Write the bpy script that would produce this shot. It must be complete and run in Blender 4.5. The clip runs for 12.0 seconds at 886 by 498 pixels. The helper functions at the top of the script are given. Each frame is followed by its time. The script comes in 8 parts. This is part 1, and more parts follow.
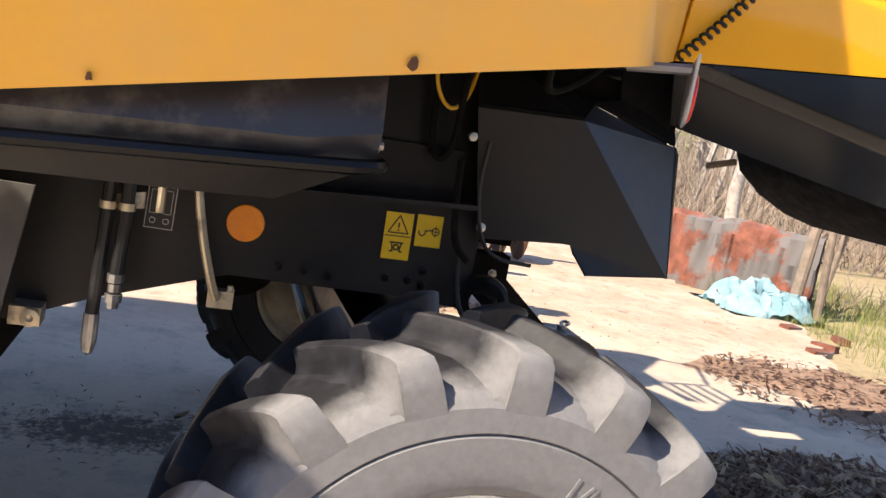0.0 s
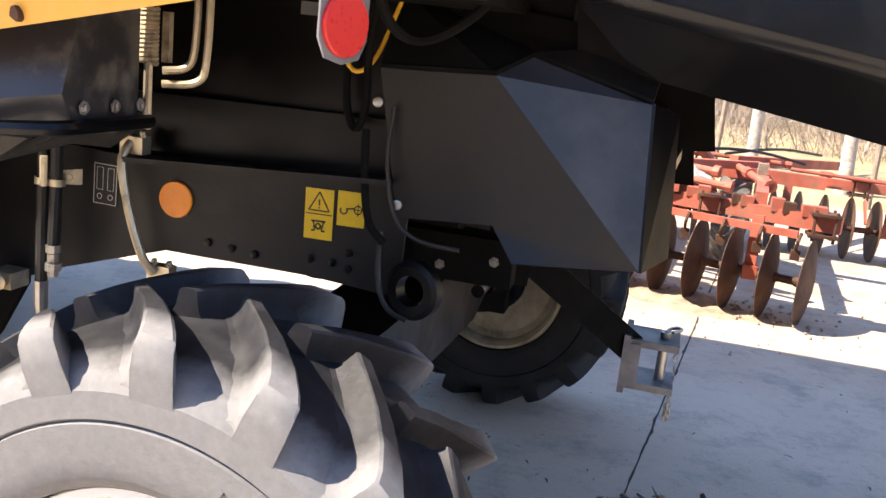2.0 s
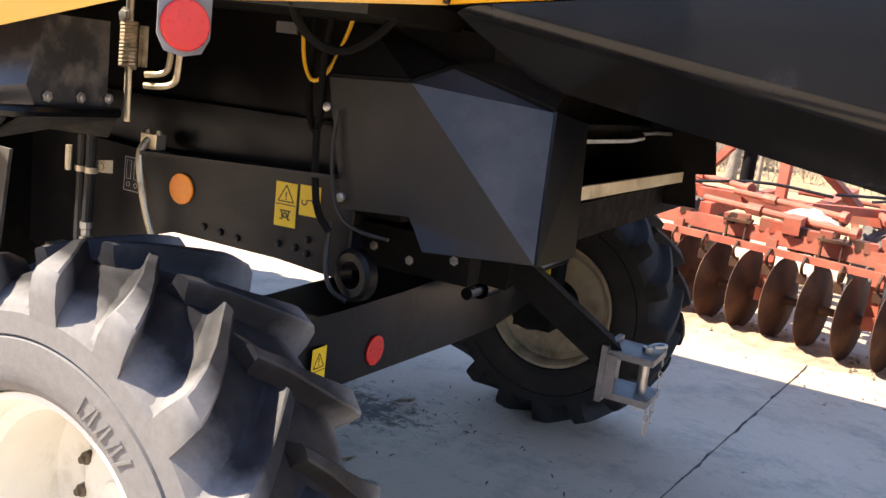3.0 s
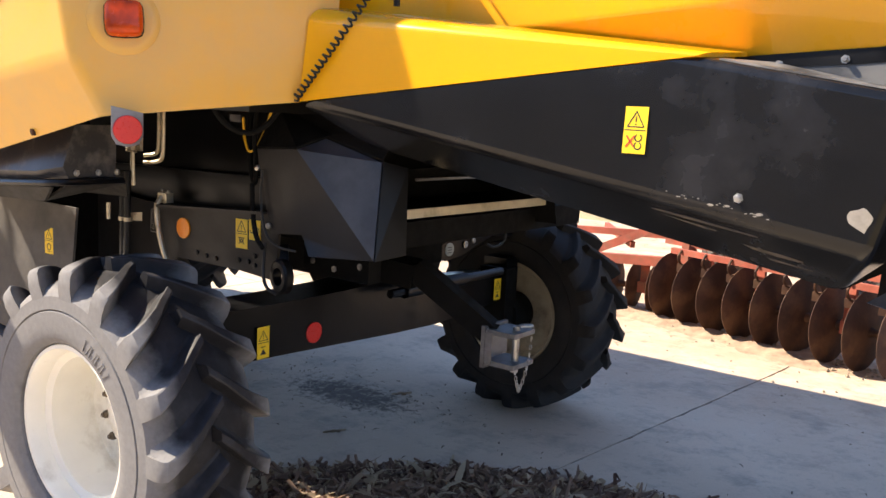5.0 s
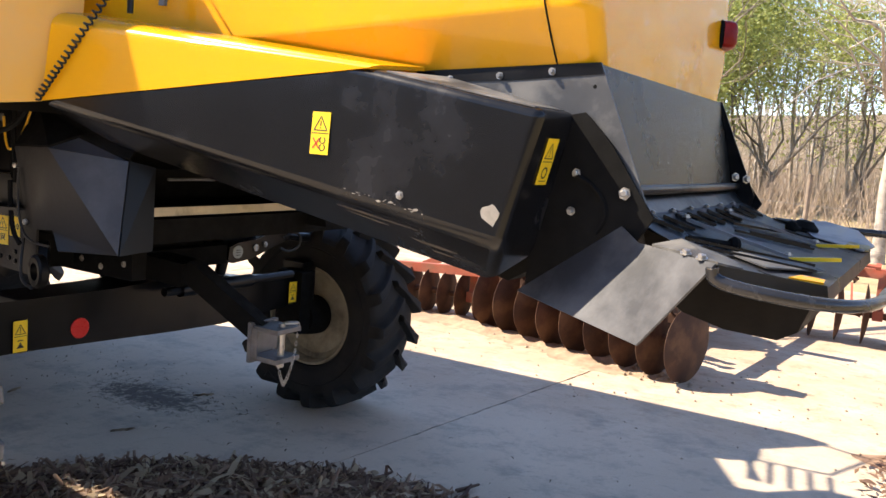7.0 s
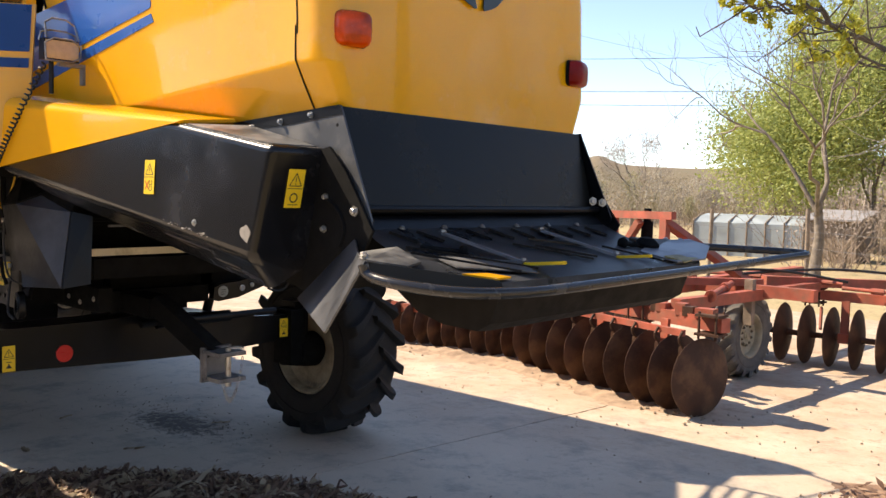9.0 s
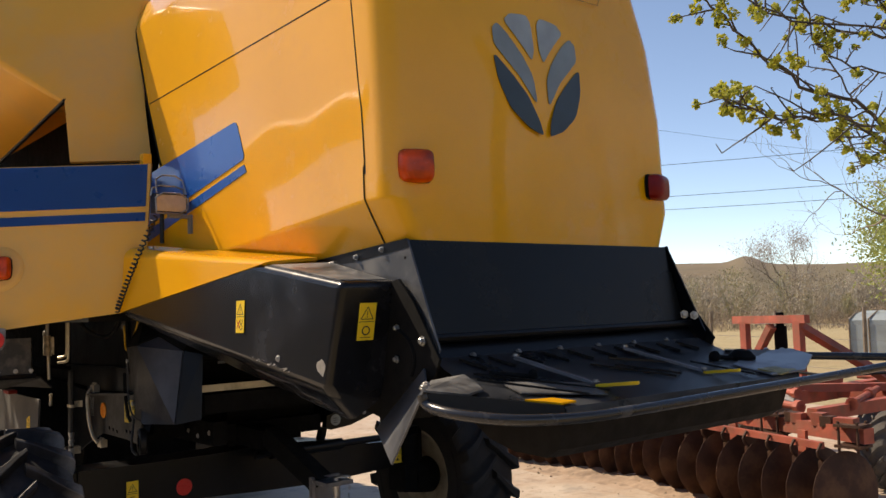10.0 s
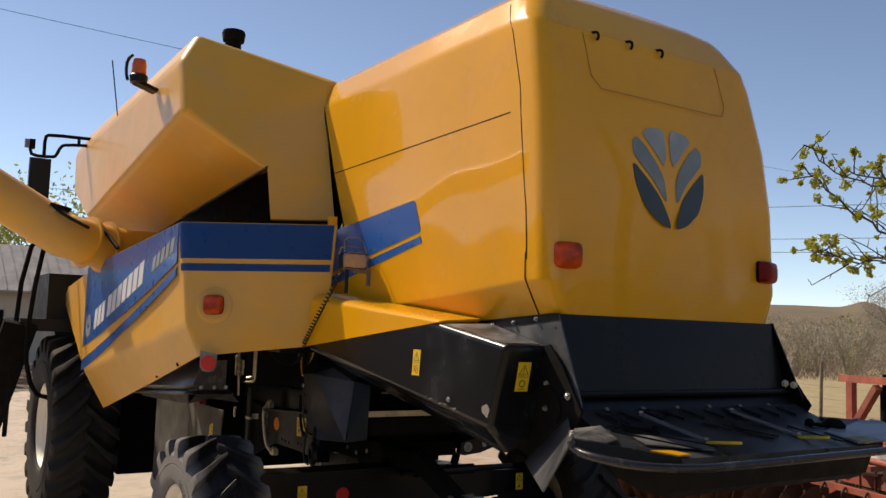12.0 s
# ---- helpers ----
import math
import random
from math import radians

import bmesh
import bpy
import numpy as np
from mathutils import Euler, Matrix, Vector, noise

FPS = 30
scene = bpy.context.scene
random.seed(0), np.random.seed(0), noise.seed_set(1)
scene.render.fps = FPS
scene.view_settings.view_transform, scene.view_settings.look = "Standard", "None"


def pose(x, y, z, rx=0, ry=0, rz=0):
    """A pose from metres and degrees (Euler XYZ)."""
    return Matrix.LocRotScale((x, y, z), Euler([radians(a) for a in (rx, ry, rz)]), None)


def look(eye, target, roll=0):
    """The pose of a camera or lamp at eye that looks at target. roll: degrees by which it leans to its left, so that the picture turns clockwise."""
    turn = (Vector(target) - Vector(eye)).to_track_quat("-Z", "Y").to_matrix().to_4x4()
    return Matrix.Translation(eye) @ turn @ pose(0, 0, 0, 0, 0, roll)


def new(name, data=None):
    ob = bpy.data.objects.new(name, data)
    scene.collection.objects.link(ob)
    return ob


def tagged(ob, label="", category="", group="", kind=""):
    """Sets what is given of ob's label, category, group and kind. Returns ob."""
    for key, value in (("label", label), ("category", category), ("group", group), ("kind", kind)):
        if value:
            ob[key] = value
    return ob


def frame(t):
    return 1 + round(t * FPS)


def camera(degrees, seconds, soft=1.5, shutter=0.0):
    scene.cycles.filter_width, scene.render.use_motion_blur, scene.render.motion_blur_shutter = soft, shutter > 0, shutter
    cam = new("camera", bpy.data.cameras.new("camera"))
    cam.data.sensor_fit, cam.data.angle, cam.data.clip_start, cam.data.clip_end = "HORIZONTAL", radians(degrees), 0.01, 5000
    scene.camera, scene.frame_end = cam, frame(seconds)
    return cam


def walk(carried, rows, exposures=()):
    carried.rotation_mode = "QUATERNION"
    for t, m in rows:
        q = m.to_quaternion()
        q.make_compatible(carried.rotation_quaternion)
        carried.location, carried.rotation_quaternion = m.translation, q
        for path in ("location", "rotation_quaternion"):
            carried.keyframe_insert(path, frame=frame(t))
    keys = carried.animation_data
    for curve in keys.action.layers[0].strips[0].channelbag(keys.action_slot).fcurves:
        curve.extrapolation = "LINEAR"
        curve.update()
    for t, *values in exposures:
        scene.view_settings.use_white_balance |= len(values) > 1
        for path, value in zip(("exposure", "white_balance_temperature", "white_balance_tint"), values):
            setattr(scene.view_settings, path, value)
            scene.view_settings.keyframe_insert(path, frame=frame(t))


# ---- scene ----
cam = camera(53.3, 12.0)
PATH = [
    (0, (0.13, 0.056, 1.573), (0.651, 1.963, 1.27), 10.3),
    (0.5, (0.393, 0.133, 1.578), (0.688, 2.057, 1.117), 11.5),
    (1, (0.739, 0.335, 1.618), (0.773, 2.275, 1.134), 10.2),
    (1.5, (1.108, 0.365, 1.613), (0.898, 2.301, 1.156), 8.4),
    (2, (1.415, 0.325, 1.66), (0.952, 2.22, 1.217), 6.3),
    (2.5, (1.714, 0.321, 1.629), (1.044, 2.159, 1.213), 7.2),
    (2.7, (1.87, 0.344, 1.639), (1.112, 2.149, 1.23), 7.3),
    (4.3, (3.09, 0.094, 1.705), (1.887, 1.659, 1.386), 5.5),
    (4.5, (3.2, 0.043, 1.751), (2.005, 1.612, 1.418), 4.9),
    (5, (3.485, -0.17, 1.78), (2.315, 1.423, 1.475), 2.8),
    (5.5, (3.573, -0.175, 1.751), (2.41, 1.426, 1.457), 3.3),
    (6, (3.613, -0.149, 1.756), (2.438, 1.433, 1.414), 4.5),
    (6.5, (3.793, -0.065, 1.759), (2.683, 1.568, 1.444), 3.3),
    (7, (4.119, -0.042, 1.773), (3.141, 1.684, 1.524), 4.5),
    (7.2, (4.212, -0.013, 1.789), (3.27, 1.735, 1.55), 4.6),
    (8.8, (5.354, 0.353, 1.686), (4.091, 1.893, 1.502), 3.4),
    (9, (5.48, 0.328, 1.736), (4.163, 1.828, 1.604), 1.5),
    (9.5, (5.633, 0.403, 1.78), (4.176, 1.772, 1.838), -0.7),
    (10, (5.689, 0.481, 1.775), (4.15, 1.751, 1.904), -1.8),
    (10.5, (5.852, 0.363, 1.834), (4.3, 1.619, 1.948), -2.0),
    (11, (6.096, 0.204, 1.872), (4.512, 1.415, 2.02), 1.7),
    (11.5, (6.188, 0.025, 1.942), (4.548, 1.146, 2.172), 3.4),
    (12, (6.244, -0.21, 1.927), (4.569, 0.868, 2.108), 1.9),
]
EXPOSURE = [(0.0, 1.25), (0.5, 1.62), (1.5, 1.82), (2.5, 2.0), (4.5, 1.66), (5.5, 1.47), (7.0, 1.55), (9.0, 1.12), (9.5, 0.8), (10.0, 0.40), (10.5, 0.42), (11.0, 0.42), (11.5, 0.22), (12.0, 0.03)]
walk(cam, [(t, look(eye, target, roll)) for t, eye, target, roll in PATH], [(t, stops, 6800 + (400 if t < 9 else 750) * min(1, t / 10) - (350 if 0.5 < t < 2 else 0), 12.5) for t, stops in EXPOSURE])

# ---- light: clear afternoon sky and one sun from the front left of the machine ----
SUN = Vector((0.88, 0.38, -1.0)).normalized()
world = bpy.data.worlds.new("sky")
scene.world = world
world.use_nodes = True
wn = world.node_tree
sky = wn.nodes.new("ShaderNodeTexSky")
sky.sky_type, sky.sun_disc = "NISHITA", False
sky.sun_elevation = math.asin(-SUN.z)
sky.sun_rotation = math.atan2(-SUN.x, -SUN.y)
sky.air_density, sky.dust_density, sky.ozone_density = 0.75, 0.3, 1.0
sky.altitude = 2000
wn.links.new(sky.outputs[0], wn.nodes["Background"].inputs[0])
wn.nodes["Background"].inputs[1].default_value = 0.162
sun = new("sun", bpy.data.lights.new("sun", "SUN"))
sun.data.energy, sun.data.angle, sun.data.color = 4.4, radians(0.5), (1.0, 0.905, 0.77)
sun.rotation_mode = "QUATERNION"
sun.rotation_quaternion = SUN.to_track_quat("-Z", "Y")
sun.location = (-12, -4, 12)


# ---- materials ----
def nodes_of(name):
    m = bpy.data.materials.new(name)
    m.use_nodes = True
    t = m.node_tree
    return m, t, t.nodes, t.links, t.nodes["Principled BSDF"]


def add_noise(n, l, vec, scale, detail=4.0, rough=0.55):
    x = n.new("ShaderNodeTexNoise")
    x.inputs["Scale"].default_value, x.inputs["Detail"].default_value = scale, detail
    x.inputs["Roughness"].default_value = rough
    l.new(vec, x.inputs["Vector"])
    return x.outputs["Fac"]


def add_ramp(n, l, fac, a, b, lo=0.0, hi=1.0):
    x = n.new("ShaderNodeMapRange")
    x.clamp = True
    l.new(fac, x.inputs[0])
    for i, v in enumerate((a, b, lo, hi)):
        x.inputs[i + 1].default_value = v
    return x.outputs[0]


def add_mix(n, l, fac, a, b, mode="MIX"):
    x = n.new("ShaderNodeMix")
    x.data_type, x.blend_type = "RGBA", mode
    for sock, v in ((x.inputs[0], fac), (x.inputs[6], a), (x.inputs[7], b)):
        if isinstance(v, (int, float)):
            sock.default_value = v
        elif isinstance(v, tuple):
            sock.default_value = (*v[:3], 1)
        else:
            l.new(v, sock)
    return x.outputs[2]


def surface(name, base, rough=0.5, metal=0.0, vary=0.18, scale=6.0, dirt=None, dirt_scale=4.0, dirt_from=0.5, dirt_to=0.75,
            bump=0.1, bump_scale=80.0, coat=0.0, per_piece=0.0, dirt_rough=0.85, spec=0.5, fleck=None, fleck_from=0.68, dent=None, coat_rough=0.08):
    """A painted, worn or natural surface: broad tone changes, a layer of dirt with its own roughness, flecks and fine relief."""
    m, t, n, l, p = nodes_of(name)
    vec = n.new("ShaderNodeTexCoord").outputs["Object"]
    broad = add_noise(n, l, vec, scale, 5)
    lo, hi = tuple(c * (1 - vary) for c in base), tuple(min(1, c * (1 + vary)) for c in base)
    col = add_mix(n, l, add_ramp(n, l, broad, 0.3, 0.7), lo, hi)
    if per_piece:
        info = n.new("ShaderNodeObjectInfo")
        col = add_mix(n, l, add_ramp(n, l, info.outputs["Random"], 0, 1, 0, per_piece), col, tuple(c * 0.45 for c in base))
    r = None
    if dirt:
        mask = add_ramp(n, l, add_noise(n, l, vec, dirt_scale, 8, 0.65), dirt_from, dirt_to)
        col = add_mix(n, l, mask, col, dirt)
        r = add_ramp(n, l, mask, 0, 1, rough, dirt_rough)
    if fleck:
        fm = add_ramp(n, l, add_noise(n, l, vec, bump_scale * 0.35, 6, 0.7), fleck_from, fleck_from + 0.04)
        col = add_mix(n, l, fm, col, fleck)
    l.new(col, p.inputs["Base Color"])
    if r:
        l.new(r, p.inputs["Roughness"])
    else:
        rr = add_ramp(n, l, add_noise(n, l, vec, scale * 3, 4), 0.3, 0.7, rough * 0.85, min(1, rough * 1.15))
        l.new(rr, p.inputs["Roughness"])
    p.inputs["Metallic"].default_value = metal
    p.inputs["Coat Weight"].default_value = coat
    p.inputs["Coat Roughness"].default_value = coat_rough
    p.inputs["Specular IOR Level"].default_value = spec
    if bump:
        b = n.new("ShaderNodeBump")
        b.inputs["Strength"].default_value, b.inputs["Distance"].default_value = bump, 0.01
        l.new(add_noise(n, l, vec, bump_scale, 6), b.inputs["Height"])
        l.new(b.outputs[0], p.inputs["Normal"])
        if dent:
            # broad waves of pressed sheet
            w = n.new("ShaderNodeBump")
            w.inputs["Strength"].default_value, w.inputs["Distance"].default_value = 1.0, dent[1]
            l.new(add_noise(n, l, vec, dent[0], 0.3, 0.4), w.inputs["Height"])
            l.new(w.outputs[0], b.inputs["Normal"])
            l.new(w.outputs[0], p.inputs["Coat Normal"])
    return m


YELLOW = surface("yellow_paint", (0.85, 0.392, 0.008), 0.24, vary=0.05, scale=1.5, dirt=(0.72, 0.335, 0.035), dirt_scale=1.3, dirt_from=0.5, dirt_to=0.85,
                 bump=0.006, bump_scale=10, coat=0.6, dirt_rough=0.42, dent=(1.45, 0.019), coat_rough=0.045, spec=0.15)
YELLOW_DUSTY = surface("dusty_yellow_paint", (0.80, 0.395, 0.035), 0.36, vary=0.06, scale=1.5, dirt=(0.62, 0.39, 0.13), dirt_scale=1.6, dirt_from=0.42, dirt_to=0.8,
                       bump=0.008, bump_scale=12, coat=0.12, dirt_rough=0.55, dent=(1.7, 0.006), coat_rough=0.12)
BLACK = surface("black_paint", (0.0035, 0.0037, 0.0045), 0.28, vary=0.3, scale=3, dirt=(0.008, 0.008, 0.0085), dirt_scale=3.5, dirt_from=0.48, dirt_to=0.8,
                bump=0.06, bump_scale=30, dirt_rough=0.6, spec=0.25)
BLACK_DUSTY = surface("dusty_black_paint", (0.008, 0.008, 0.009), 0.42, vary=0.3, scale=3, dirt=(0.026, 0.024, 0.022), dirt_scale=5, dirt_from=0.42, dirt_to=0.8,
                      bump=0.1, bump_scale=50, dirt_rough=0.85, spec=0.35)
BLACK_WORN = surface("worn_black_paint", (0.006, 0.0062, 0.007), 0.20, vary=0.3, scale=2.5, dirt=(0.024, 0.024, 0.027), dirt_scale=2.4, dirt_from=0.52, dirt_to=0.76,
                     bump=0.02, bump_scale=7, dirt_rough=0.36, spec=0.34, fleck=(0.16, 0.155, 0.15), fleck_from=0.74)
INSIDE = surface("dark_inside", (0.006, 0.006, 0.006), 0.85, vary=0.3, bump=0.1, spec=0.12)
GREY_METAL = surface("grey_galvanized_steel", (0.20, 0.20, 0.21), 0.45, metal=0.5, vary=0.2, scale=8, dirt=(0.12, 0.11, 0.10), dirt_scale=6, bump=0.05)
BRIGHT = surface("zinc_plated_steel", (0.42, 0.41, 0.39), 0.35, metal=0.85, vary=0.15, scale=20, dirt=(0.2, 0.17, 0.12), dirt_scale=15, dirt_from=0.55, bump=0.05)
BRASS = surface("yellow_passivated_steel", (0.58, 0.50, 0.36), 0.4, metal=0.7, vary=0.2, scale=20, dirt=(0.12, 0.10, 0.07), dirt_scale=12, bump=0.06)


def tyre_rubber(name, base, dust, y0, y1):
    """Rubber grey with dried dust towards the sidewalls; shade on the tread is put into its dark middle."""
    m, t, n, l, p = nodes_of(name)
    vec = n.new("ShaderNodeTexCoord").outputs["Object"]
    sep = n.new("ShaderNodeSeparateXYZ")
    l.new(vec, sep.inputs[0])
    off = n.new("ShaderNodeMath")
    off.operation = "ABSOLUTE"
    l.new(sep.outputs["Y"], off.inputs[0])
    add = n.new("ShaderNodeMath")
    add.operation = "ADD"
    l.new(off.outputs[0], add.inputs[0])
    l.new(add_ramp(n, l, add_noise(n, l, vec, 9, 6, 0.65), 0.3, 0.7, -0.022, 0.022), add.inputs[1])
    mask = add_ramp(n, l, add.outputs[0], y0, y1, 0.0, 1.0)
    fine = add_ramp(n, l, add_noise(n, l, vec, 40, 6, 0.7), 0.35, 0.7, 0.78, 1.0)
    mul = n.new("ShaderNodeMath")
    mul.operation = "MULTIPLY"
    l.new(mask, mul.inputs[0])
    l.new(fine, mul.inputs[1])
    col = add_mix(n, l, add_ramp(n, l, add_noise(n, l, vec, 14, 6, 0.6), 0.45, 0.75), base, tuple(c * 2.6 for c in base))
    col = add_mix(n, l, mul.outputs[0], col, dust)
    l.new(col, p.inputs["Base Color"])
    l.new(add_ramp(n, l, mul.outputs[0], 0, 1, 0.55, 0.9), p.inputs["Roughness"])
    p.inputs["Specular IOR Level"].default_value = 0.3
    b = n.new("ShaderNodeBump")
    b.inputs["Strength"].default_value, b.inputs["Distance"].default_value = 0.15, 0.01
    l.new(add_noise(n, l, vec, 70, 8, 0.7), b.inputs["Height"])
    l.new(b.outputs[0], p.inputs["Normal"])
    return m


RUBBER = tyre_rubber("dusty_shaded_tyre_rubber", (0.012, 0.012, 0.014), (0.21, 0.205, 0.202), 0.135, 0.20)
RUBBER_WORN = surface("worn_implement_rubber", (0.06, 0.06, 0.062), 0.75, vary=0.25, scale=7, dirt=(0.17, 0.155, 0.135), dirt_scale=6, dirt_from=0.3, dirt_to=0.7, bump=0.12, bump_scale=90, dirt_rough=0.9, spec=0.3)
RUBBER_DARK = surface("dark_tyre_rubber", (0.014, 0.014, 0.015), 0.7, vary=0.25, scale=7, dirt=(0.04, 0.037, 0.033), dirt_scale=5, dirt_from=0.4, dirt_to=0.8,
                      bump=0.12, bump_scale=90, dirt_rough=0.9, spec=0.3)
HOSE = surface("black_hose_rubber", (0.009, 0.009, 0.0095), 0.5, vary=0.2, dirt=(0.03, 0.028, 0.026), dirt_scale=10, bump=0.05)
NUT = surface("oily_brown_steel", (0.10, 0.075, 0.05), 0.5, metal=0.4, vary=0.3, scale=20, bump=0.1)
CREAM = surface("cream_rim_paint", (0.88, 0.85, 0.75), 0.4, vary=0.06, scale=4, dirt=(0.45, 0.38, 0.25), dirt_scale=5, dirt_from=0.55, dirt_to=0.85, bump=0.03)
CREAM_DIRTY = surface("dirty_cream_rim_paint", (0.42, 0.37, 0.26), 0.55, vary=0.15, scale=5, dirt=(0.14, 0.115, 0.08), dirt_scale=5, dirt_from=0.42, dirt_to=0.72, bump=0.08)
BLUE = surface("blue_decal", (0.009, 0.092, 0.37), 0.3, vary=0.06, scale=3, bump=0.0, coat=0.3)
WHITE = surface("white_decal", (0.75, 0.75, 0.76), 0.4, vary=0.05, bump=0.0)
DECAL_DARK = surface("dark_green_decal", (0.035, 0.05, 0.055), 0.35, vary=0.2, scale=6, bump=0.0)
DECAL_PALE = surface("pale_silver_decal", (0.30, 0.335, 0.34), 0.35, vary=0.25, scale=5, bump=0.0)
DECAL_GREY = surface("silver_grey_decal", (0.20, 0.235, 0.24), 0.35, vary=0.25, scale=5, bump=0.0)
STICKER = surface("yellow_sticker", (0.82, 0.55, 0.02), 0.45, vary=0.06, scale=20, dirt=(0.45, 0.32, 0.06), dirt_scale=25, dirt_from=0.6, dirt_to=0.8, bump=0.0)
INK = surface("black_sticker_ink", (0.02, 0.02, 0.02), 0.5, vary=0.1, bump=0.0)
RED_INK = surface("red_sticker_ink", (0.55, 0.04, 0.02), 0.5, vary=0.1, bump=0.0)
AMBER = surface("amber_reflector", (0.95, 0.29, 0.01), 0.3, vary=0.06, scale=40, bump=0.05, bump_scale=400)
RED_REFLECT = surface("red_reflector", (0.60, 0.022, 0.018), 0.3, vary=0.06, scale=40, bump=0.05, bump_scale=400)
LENS_RED = surface("red_lamp_lens", (0.22, 0.007, 0.006), 0.35, vary=0.2, scale=30, bump=0.05, bump_scale=250, spec=0.25)
LENS_ORANGE = surface("orange_red_lamp_lens", (0.52, 0.050, 0.002), 0.25, vary=0.6, scale=11, bump=0.05, bump_scale=250, spec=0.3, coat=0.12)
LENS_AMBER = surface("amber_lamp_lens", (0.55, 0.10, 0.008), 0.22, vary=0.15, scale=30, bump=0.05, bump_scale=250, coat=0.1)
LAMP_GLASS = surface("work_lamp_glass", (0.50, 0.36, 0.20), 0.2, vary=0.1, scale=40, bump=0.05, bump_scale=120, coat=0.5)
RED_STEEL = surface("faded_red_paint", (0.37, 0.088, 0.052), 0.6, vary=0.3, scale=5, dirt=(0.22, 0.11, 0.07), dirt_scale=7, dirt_from=0.45, dirt_to=0.75,
                    bump=0.12, bump_scale=60)
RUST = surface("rusty_disc_steel", (0.070, 0.028, 0.014), 0.75, metal=0.1, vary=0.4, scale=6, dirt=(0.15, 0.080, 0.040), dirt_scale=4, dirt_from=0.48, dirt_to=0.72,
               bump=0.2, bump_scale=90, per_piece=0.5)
YELLOW_WIRE = surface("yellow_cable", (0.75, 0.42, 0.02), 0.45, vary=0.05, bump=0.0)
WOOD_CREAM = surface("cream_strip", (0.55, 0.48, 0.33), 0.6, vary=0.12, scale=9, dirt=(0.2, 0.16, 0.1), dirt_scale=7, bump=0.05)
BARK = surface("grey_bark", (0.20, 0.165, 0.13), 0.9, vary=0.3, scale=9, dirt=(0.09, 0.075, 0.06), dirt_scale=12, bump=0.5, bump_scale=50)
BARK_PALE = surface("pale_bark", (0.40, 0.35, 0.30), 0.9, vary=0.25, scale=6, dirt=(0.17, 0.14, 0.11), dirt_scale=8, bump=0.5, bump_scale=40)
TWIG = surface("dark_twig_bark", (0.085, 0.07, 0.055), 0.85, vary=0.3, scale=20, bump=0.2)
BRUSH = surface("dry_brush", (0.24, 0.185, 0.14), 0.95, vary=0.4, scale=1.5, bump=0.0)
SOIL_CLOD = surface("soil_clods", (0.30, 0.235, 0.17), 0.95, vary=0.3, scale=9, bump=0.5, bump_scale=60)
POST = surface("weathered_post_wood", (0.22, 0.17, 0.125), 0.9, vary=0.3, scale=9, bump=0.3, bump_scale=60)
TARP = surface("turquoise_plastic_sheet", (0.40, 0.64, 0.68), 0.4, vary=0.25, scale=7, dirt=(0.62, 0.66, 0.66), dirt_scale=8, bump=0.2, bump_scale=30)
MUD_WALL = surface("red_mud_plaster", (0.20, 0.072, 0.045), 0.95, vary=0.5, scale=5, dirt=(0.155, 0.14, 0.13), dirt_scale=1.5, dirt_from=0.47, dirt_to=0.53,
                   bump=0.6, bump_scale=14)
ROOF = surface("grey_roof_sheet", (0.26, 0.25, 0.25), 0.7, vary=0.2, scale=2, bump=0.1)
PLASTER = surface("pale_plaster", (0.45, 0.41, 0.35), 0.9, vary=0.15, scale=2, bump=0.1)
GLASSHOUSE = surface("hazy_plastic_film", (0.30, 0.34, 0.35), 0.5, vary=0.2, scale=2, bump=0.1, bump_scale=8)


def leaf_surface(name, a, b):
    m, t, n, l, p = nodes_of(name)
    g = n.new("ShaderNodeNewGeometry")
    col = add_mix(n, l, g.outputs["Random Per Island"], a, b)
    l.new(col, p.inputs["Base Color"])
    p.inputs["Roughness"].default_value = 0.6
    tr = n.new("ShaderNodeBsdfTranslucent")
    l.new(col, tr.inputs[0])
    mx = n.new("ShaderNodeMixShader")
    mx.inputs[0].default_value = 0.4
    l.new(p.outputs[0], mx.inputs[1])
    l.new(tr.outputs[0], mx.inputs[2])
    l.new(mx.outputs[0], n["Material Output"].inputs[0])
    return m


BUD = leaf_surface("yellow_green_buds", (0.56, 0.52, 0.06), (0.30, 0.33, 0.05))
WILLOW = leaf_surface("spring_leaves", (0.40, 0.42, 0.13), (0.25, 0.30, 0.09))
GRASS = leaf_surface("grass_blades", (0.16, 0.24, 0.04), (0.38, 0.34, 0.13))
STRAW = leaf_surface("corn_husk_litter", (0.36, 0.235, 0.155), (0.085, 0.042, 0.03))
HUSK = leaf_surface("pale_corn_husk", (0.60, 0.48, 0.32), (0.36, 0.26, 0.16))
BLOSSOM = leaf_surface("pale_blossom", (0.46, 0.38, 0.33), (0.33, 0.27, 0.22))


